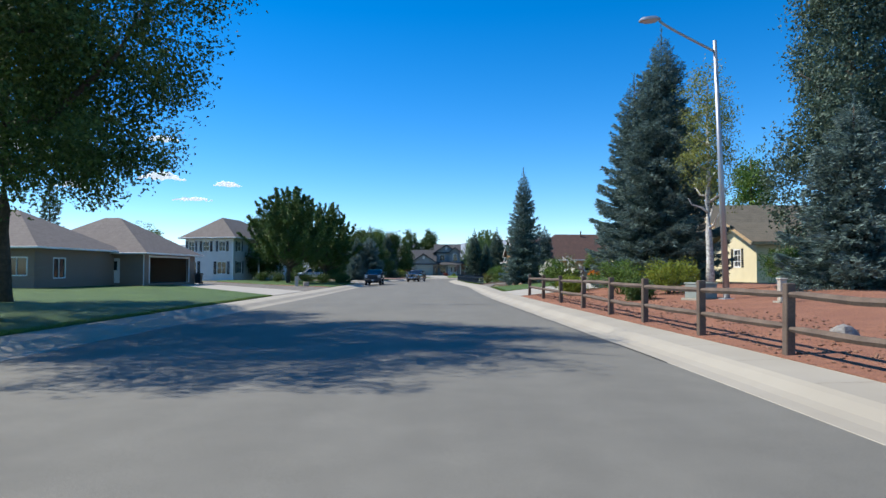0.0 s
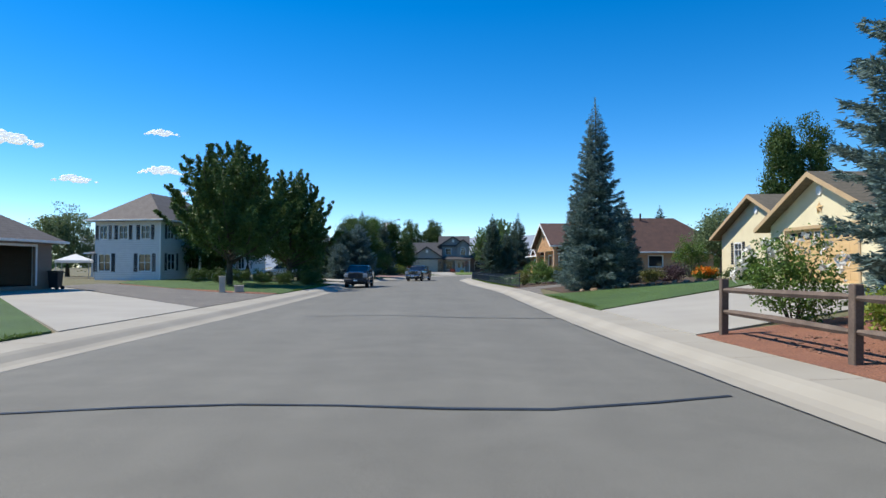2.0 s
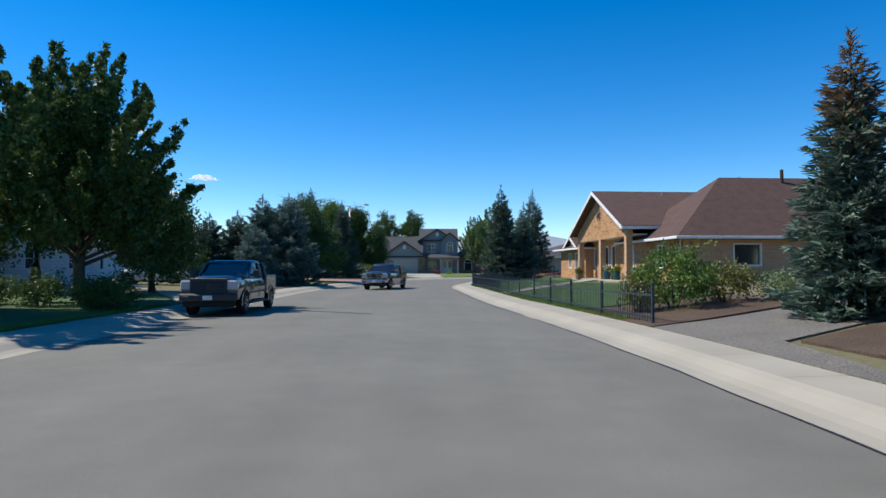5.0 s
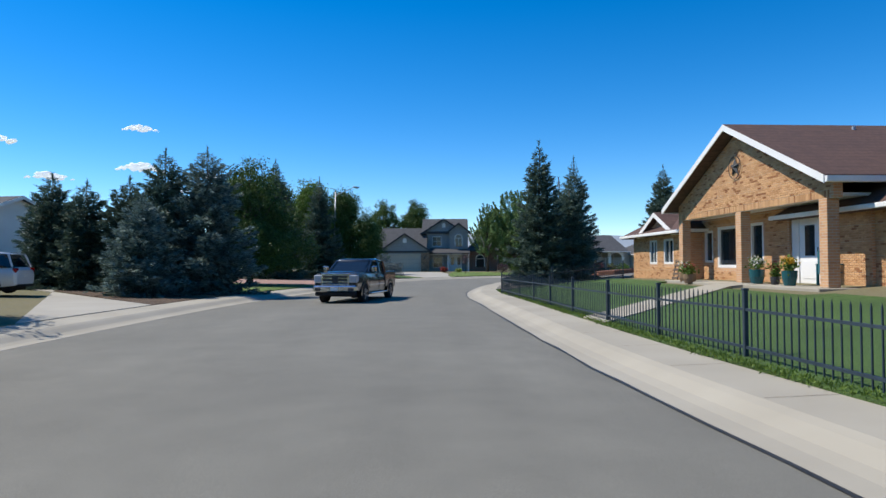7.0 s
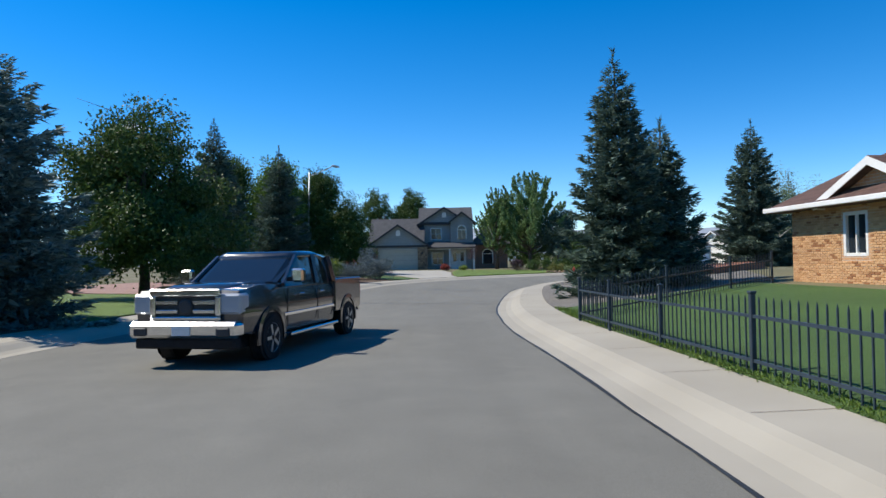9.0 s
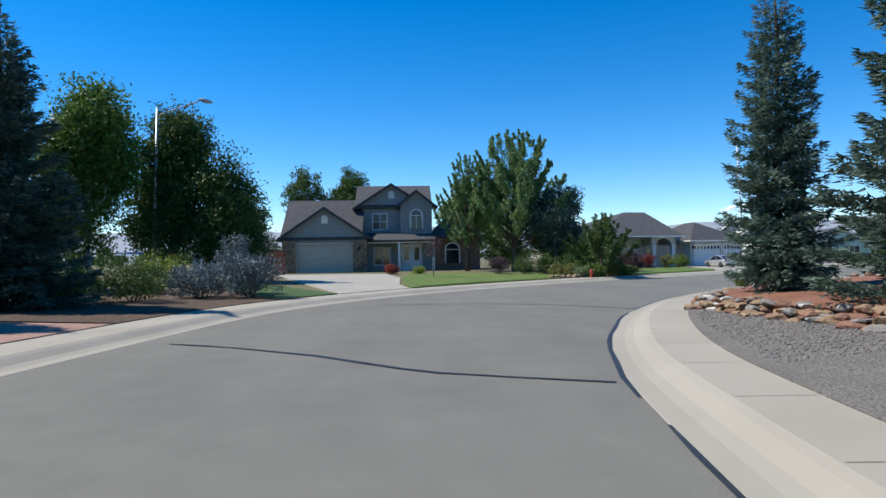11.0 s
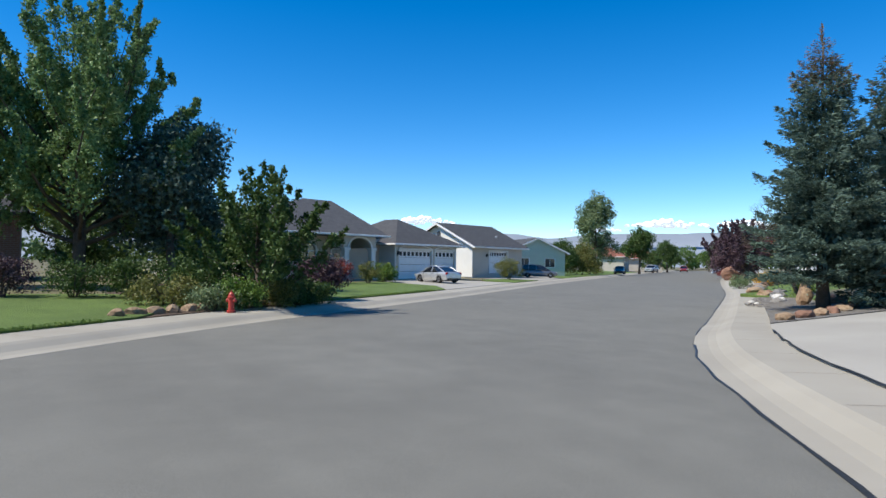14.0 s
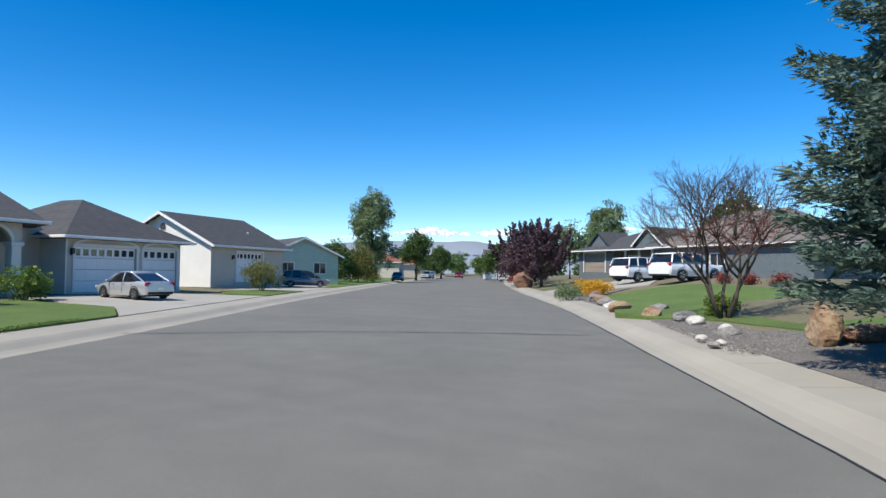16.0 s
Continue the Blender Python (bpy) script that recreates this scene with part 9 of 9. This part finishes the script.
# ---- ragged grass along the edges of lawns ----
def grass_fringe(line, n, seed, label, side=1, wide=0.16):
    rng = np.random.default_rng(seed)
    P = np.array(line)
    s = np.concatenate([[0], np.cumsum(np.linalg.norm(np.diff(P, axis=0), axis=1))])
    u = rng.uniform(0, s[-1], n)
    x, y = np.interp(u, s, P[:, 0]), np.interp(u, s, P[:, 1])
    t = np.stack([np.interp(np.minimum(u + 0.2, s[-1]), s, P[:, k]) - np.interp(np.maximum(u - 0.2, 0), s, P[:, k]) for k in (0, 1)], 1)
    t /= np.linalg.norm(t, axis=1)[:, None]
    off = side * (np.abs(rng.normal(0, wide, n)) - 0.04 - 0.05 * np.sin(u * 2.1) * np.sin(u * 0.7))
    c = np.stack([x + t[:, 1] * off, y - t[:, 0] * off, np.zeros(n)], 1)
    c[:, 2] = WALK_Z + 0.035
    d = rng.normal(0, 0.5, (n, 3)) + np.array((0, 0, 1.0))
    ob = part("grass_fringe", merged(blades(c, d, 0.085, 0.016, rng, 0.2)), GRASS_BLADE)
    return tagged(ob, label, "grass", kind="stuff")


grass_fringe([p for p in R_BACK if 59 < p[1] < 90], 9000, 1, "ragged grass spilling over the walk's edge under the fence")
grass_fringe([p for p in R_BACK if 38.3 < p[1] < 48.3], 3500, 2, "ragged grass along the walk's edge")
grass_fringe([p for p in L_BACK if 0 < p[1] < 32], 5000, 3, "ragged grass along the walk's edge", -1)
grass_fringe([p for p in L_BACK if 50.2 < p[1] < 66.3], 3500, 4, "ragged grass along the walk's edge", -1)
grass_fringe([p for p in L_BACK if 122 < p[1] < 129.4], 2600, 5, "ragged grass along the walk's edge", -1)
grass_fringe([p for p in L_BACK if 133.7 < p[1] < 139.4], 2000, 6, "ragged grass along the walk's edge", -1)


# ---- clouds and hills, far off ----
def cloud(x, y, z, w, seed):
    """A puffy heap of many small lumps with a ragged edge."""
    rng = np.random.default_rng(seed)
    bm = bmesh.new()
    side = Vector((y, -x, 0)).normalized()
    for k in range(60):
        u = np.clip(rng.normal(0, 0.24), -0.5, 0.5)
        top = (0.07 if z < 320 else 0.15) * (1 - (2 * u) ** 2)
        p = Vector((x, y, z)) + side * float(u * w) + Vector((0, 0, float(rng.uniform(0, 1) * top * w)))
        bmesh.ops.create_icosphere(bm, subdivisions=2, radius=(0.75 if z < 320 else 1.0) * w * float(rng.uniform(0.015, 0.06)) * (1.15 - abs(u)), matrix=Matrix.Translation(p) @ Matrix.Diagonal((1.25, 1.25, 0.8, 1)))
    for v in bm.verts:
        d = noise.fractal(v.co * (16.0 / w), 0.8, 2.0, 4) * 0.035 * w
        v.co += Vector((d, d * 0.5, d * 0.6))
    ob = part("cloud", bm, CLOUD, smooth=True)
    return tagged(ob, "small white fair-weather cloud low in the sky", "cloud", "clouds", kind="structure")


CLOUDS = [(-1640, 2450, 470, 270), (-1390, 2500, 330, 150), (-1120, 2650, 540, 130), (-1140, 2700, 390, 170), (-870, 2700, 360, 110), (-1010, 2700, 300, 150), (2210, 1750, 165, 300), (2330, 1500, 160, 240), (2080, 2000, 150, 200), (2790, 640, 270, 200), (2650, 1100, 190, 180), (1500, 2450, 175, 300)]
for k, c in enumerate(CLOUDS):
    cloud(*c, 500 + k)


def hills():
    bm = bmesh.new()
    rows = []
    for r, base in ((2600, -5), (3100, 1), (3400, -5)):
        row = []
        for k in range(90):
            a = -0.5 + 1.9 * k / 89
            h = base if base < 0 else 135 + 45 * noise.noise(Vector((a * 4, 0, 3))) + 25 * noise.noise(Vector((a * 14, 0, 7)))
            row.append(bm.verts.new((math.sin(a) * r, math.cos(a) * r, h)))
        rows.append(row)
    for a, b in zip(rows, rows[1:]):
        for k in range(89):
            bm.faces.new((a[k], a[k + 1], b[k + 1], b[k]))
    bmesh.ops.recalc_face_normals(bm, faces=bm.faces[:])
    return bm


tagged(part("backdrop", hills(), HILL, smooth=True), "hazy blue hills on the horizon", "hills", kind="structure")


def far_woods():
    rng = np.random.default_rng(9)
    cs = []
    for k in range(260):
        a = rng.uniform(-0.75, 1.35)
        r = rng.uniform(260, 520)
        x, y = math.sin(a) * r, math.cos(a) * r + 60
        h, w = rng.uniform(4, 9), rng.uniform(2.5, 5)
        d = rng.normal(size=(90, 3))
        d /= np.linalg.norm(d, axis=1)[:, None]
        cs.append(np.array((x, y, 0.6 + h * 0.5)) + d * np.array((w, w, h * 0.5)) * rng.uniform(0.6, 1.0, (90, 1)))
    return merged(leaves(np.concatenate(cs), 1.7, rng))


tagged(part("far_woods", far_woods(), LEAF_DARK), "distant belt of trees beyond the houses", "trees", kind="stuff")



# ---- single bricks on the sunlit fronts of the brick house ----
def brick_material():
    m = mat("fired_brick", (0.6, 0.36, 0.18), (0.52, 0.3, 0.15), rough=0.9, scale=2.0, fine=60, bump=0.4, amount=0.25, c=(0.42, 0.25, 0.13), dist=0.004)
    n, l = m.node_tree.nodes, m.node_tree.links
    bsdf = n["Principled BSDF"]
    info, geo, add, fr = n.new("ShaderNodeObjectInfo"), n.new("ShaderNodeNewGeometry"), n.new("ShaderNodeMath"), n.new("ShaderNodeMath")
    fr.operation = "FRACT"
    l.new(info.outputs["Random"], add.inputs[0])
    l.new(geo.outputs["Random Per Island"], add.inputs[1])
    l.new(add.outputs[0], fr.inputs[0])
    ramp = n.new("ShaderNodeValToRGB")
    ramp.color_ramp.interpolation = "CONSTANT"
    e = ramp.color_ramp.elements
    e[0].position, e[0].color, e[1].position, e[1].color = 0.0, (0.55, 0.42, 0.36, 1), 0.1, (0.86, 0.8, 0.74, 1)
    for p, c in ((0.3, (1, 1, 1, 1)), (0.55, (1.08, 1.08, 1.06, 1)), (0.8, (0.95, 0.92, 0.88, 1))):
        k = e.new(p)
        k.color = c
    l.new(fr.outputs[0], ramp.inputs["Fac"])
    mix = n.new("ShaderNodeMix")
    mix.data_type, mix.blend_type = "RGBA", "MULTIPLY"
    mix.inputs["Factor"].default_value = 1.0
    l.new(bsdf.inputs["Base Color"].links[0].from_socket, mix.inputs[6])
    l.new(ramp.outputs["Color"], mix.inputs[7])
    l.new(mix.outputs[2], bsdf.inputs["Base Color"])
    return m


BRICK = brick_material()
house = next(o for o in scene.objects if o.name == "brick_house")
BW, BH, GAP = 0.185, 0.064, 0.008


def brick_shape(w, h, d=0.012):
    a, b, c = w / 2, h / 2, 0.004
    v = [(-a, 0, -b), (a, 0, -b), (a, 0, b), (-a, 0, b), (-a + c, -d, -b + c), (a - c, -d, -b + c), (a - c, -d, b - c), (-a + c, -d, b - c)]
    return v, [(4, 5, 6, 7), (0, 1, 5, 4), (1, 2, 6, 5), (2, 3, 7, 6), (3, 0, 4, 7)]


def courses(u0, u1, z0, z1, v, holes=(), top=None):
    """Places of the bricks of one front in running bond: (u, z, width)."""
    out = []
    for r in range(int((z1 - z0) / BH)):
        z = z0 + (r + 0.5) * BH
        u = u0 - (BW / 2 if r % 2 else 0)
        while u < u1:
            a, b = max(u, u0), min(u + BW, u1)
            for h in holes:
                if h[2] - 0.04 < z < h[3] + 0.04:
                    if h[0] <= a < h[1]:
                        a = h[1]
                    if h[0] < b <= h[1]:
                        b = h[0]
            if b - a > 0.05 and (top is None or z + BH * 0.6 < min(top(a), top(b))):
                out.append(((a + b) / 2, z, b - a - GAP))
            u += BW
    return out


def joined(rows, v, label):
    vs, fs = [], []
    for u, z, w in rows:
        bv, bf = brick_shape(w, BH - GAP)
        k = len(vs)
        vs += [(u + x, v + y, z + zz) for x, y, zz in bv]
        fs += [tuple(i + k for i in f) for f in bf]
    ob = part("brickwork", (vs, [], fs), BRICK, house, label)
    ob["kind"] = "stuff"


wing = courses(0.0, 6.4, 0.0, 2.05, 0.0, holes=((2.02, 3.03, 0.62, 1.88), (3.67, 4.83, 0.62, 1.88)))
near, rest = wing[:290], wing[290:]
plain = bpy.data.meshes.new("brick")
plain.from_pydata(*((lambda q: (q[0], [], q[1]))(brick_shape(BW - GAP, BH - GAP))))
plain.materials.append(BRICK)
for u, z, w in near:
    share("brick", plain, house, Matrix.Translation((u, 0.0, z)) @ Matrix.Diagonal((w / (BW - GAP), 1, 1, 1)))
joined(rest, 0.0, "orange facing bricks of the wing")
joined(courses(15.9, 19.9, 0.0, 2.15, 0.6, holes=((16.7, 18.0, 0.6, 2.0),)), 0.6, "orange facing bricks of the wing")
joined(courses(6.45, 15.9, 0.06, 2.42, 0.5, holes=((6.52, 7.4, 0.65, 2.1), (7.6, 9.7, 0.45, 2.2), (9.95, 10.95, 0.6, 2.2), (12.2, 14.1, 0.0, 2.45))), 0.5, "orange facing bricks behind the porch")
joined(courses(6.75, 15.95, 2.62, 5.0, -0.6, top=lambda u: 5.08 - abs(u - 11.35) * 0.458), -0.6, "orange facing bricks of the porch gable")
# upright course along the foot of the gable
vs, fs = [], []
for k in range(int(9.15 / 0.066)):
    bv, bf = brick_shape(0.058, 0.2)
    i0 = len(vs)
    vs += [(6.78 + 0.066 * k + x, -0.6 + y, 2.515 + zz) for x, y, zz in bv]
    fs += [tuple(i + i0 for i in f) for f in bf]
part("soldier_course", (vs, [], fs), BRICK, house, "upright bricks over the porch opening")["kind"] = "stuff"


# ---- stones on the piers of the slate house ----
def stone_shape(rng, w, h):
    a, b = w / 2, h / 2
    j = lambda q: float(rng.normal(0, q))
    back = [(-a, 0, -b), (a, 0, -b), (a, 0, b), (-a, 0, b)]
    d = rng.uniform(0.03, 0.07)
    front = [(x * 0.86 + j(0.012), -d + j(0.012), z * 0.82 + j(0.01)) for x, y, z in back]
    return back + front, [(4, 5, 6, 7), (0, 1, 5, 4), (1, 2, 6, 5), (2, 3, 7, 6), (3, 0, 4, 7)]


def pier_stones():
    rng = np.random.default_rng(5)
    stone = mat("pier_stone", (0.42, 0.33, 0.24), (0.27, 0.2, 0.15), rough=0.9, scale=3.0, fine=20, bump=0.7, amount=0.4, dist=0.02)
    n, l = stone.node_tree.nodes, stone.node_tree.links
    bsdf = n["Principled BSDF"]
    info, ramp, mix = n.new("ShaderNodeObjectInfo"), n.new("ShaderNodeValToRGB"), n.new("ShaderNodeMix")
    e = ramp.color_ramp.elements
    e[0].color, e[1].color = (0.55, 0.5, 0.47, 1), (1.2, 1.1, 0.95, 1)
    mix.data_type, mix.blend_type = "RGBA", "MULTIPLY"
    mix.inputs["Factor"].default_value = 1.0
    l.new(info.outputs["Random"], ramp.inputs["Fac"])
    l.new(bsdf.inputs["Base Color"].links[0].from_socket, mix.inputs[6])
    l.new(ramp.outputs["Color"], mix.inputs[7])
    l.new(mix.outputs[2], bsdf.inputs["Base Color"])
    shapes = []
    for k in range(6):
        v, f = stone_shape(rng, 1.0, 1.0)
        me = bpy.data.meshes.new("stone")
        me.from_pydata(v, [], f)
        me.materials.append(stone)
        shapes.append(me)
    host = next(o for o in scene.objects if o.name == "slate_house")
    piers = [o for o in host.children if o.name.startswith("stone_pier")]
    for pier, (u0, u1) in zip(piers, ((-0.12, 0.82), (4.98, 6.0))):
        z = -0.05
        while z < 2.4:
            h = float(rng.uniform(0.13, 0.24))
            u = u0
            while u < u1 - 0.04:
                w = min(float(rng.uniform(0.16, 0.36)), u1 - u)
                share("stone", shapes[int(rng.integers(6))], pier, Matrix.Translation((u + w / 2, -0.141, min(z + h / 2, 2.38))) @ Matrix.Diagonal((w - 0.015, 1, h - 0.015, 1)))
                u += w
            z += h


pier_stones()

# ---- bring the plan to metres ----
for ob in list(scene.objects):
    if ob.parent is None and ob.type in {"MESH", "EMPTY"}:
        far = ob.name.startswith(("cloud", "backdrop"))
        ob.matrix_basis = Matrix.Scale(1.0 if far else PLAN, 4) @ ob.matrix_basis
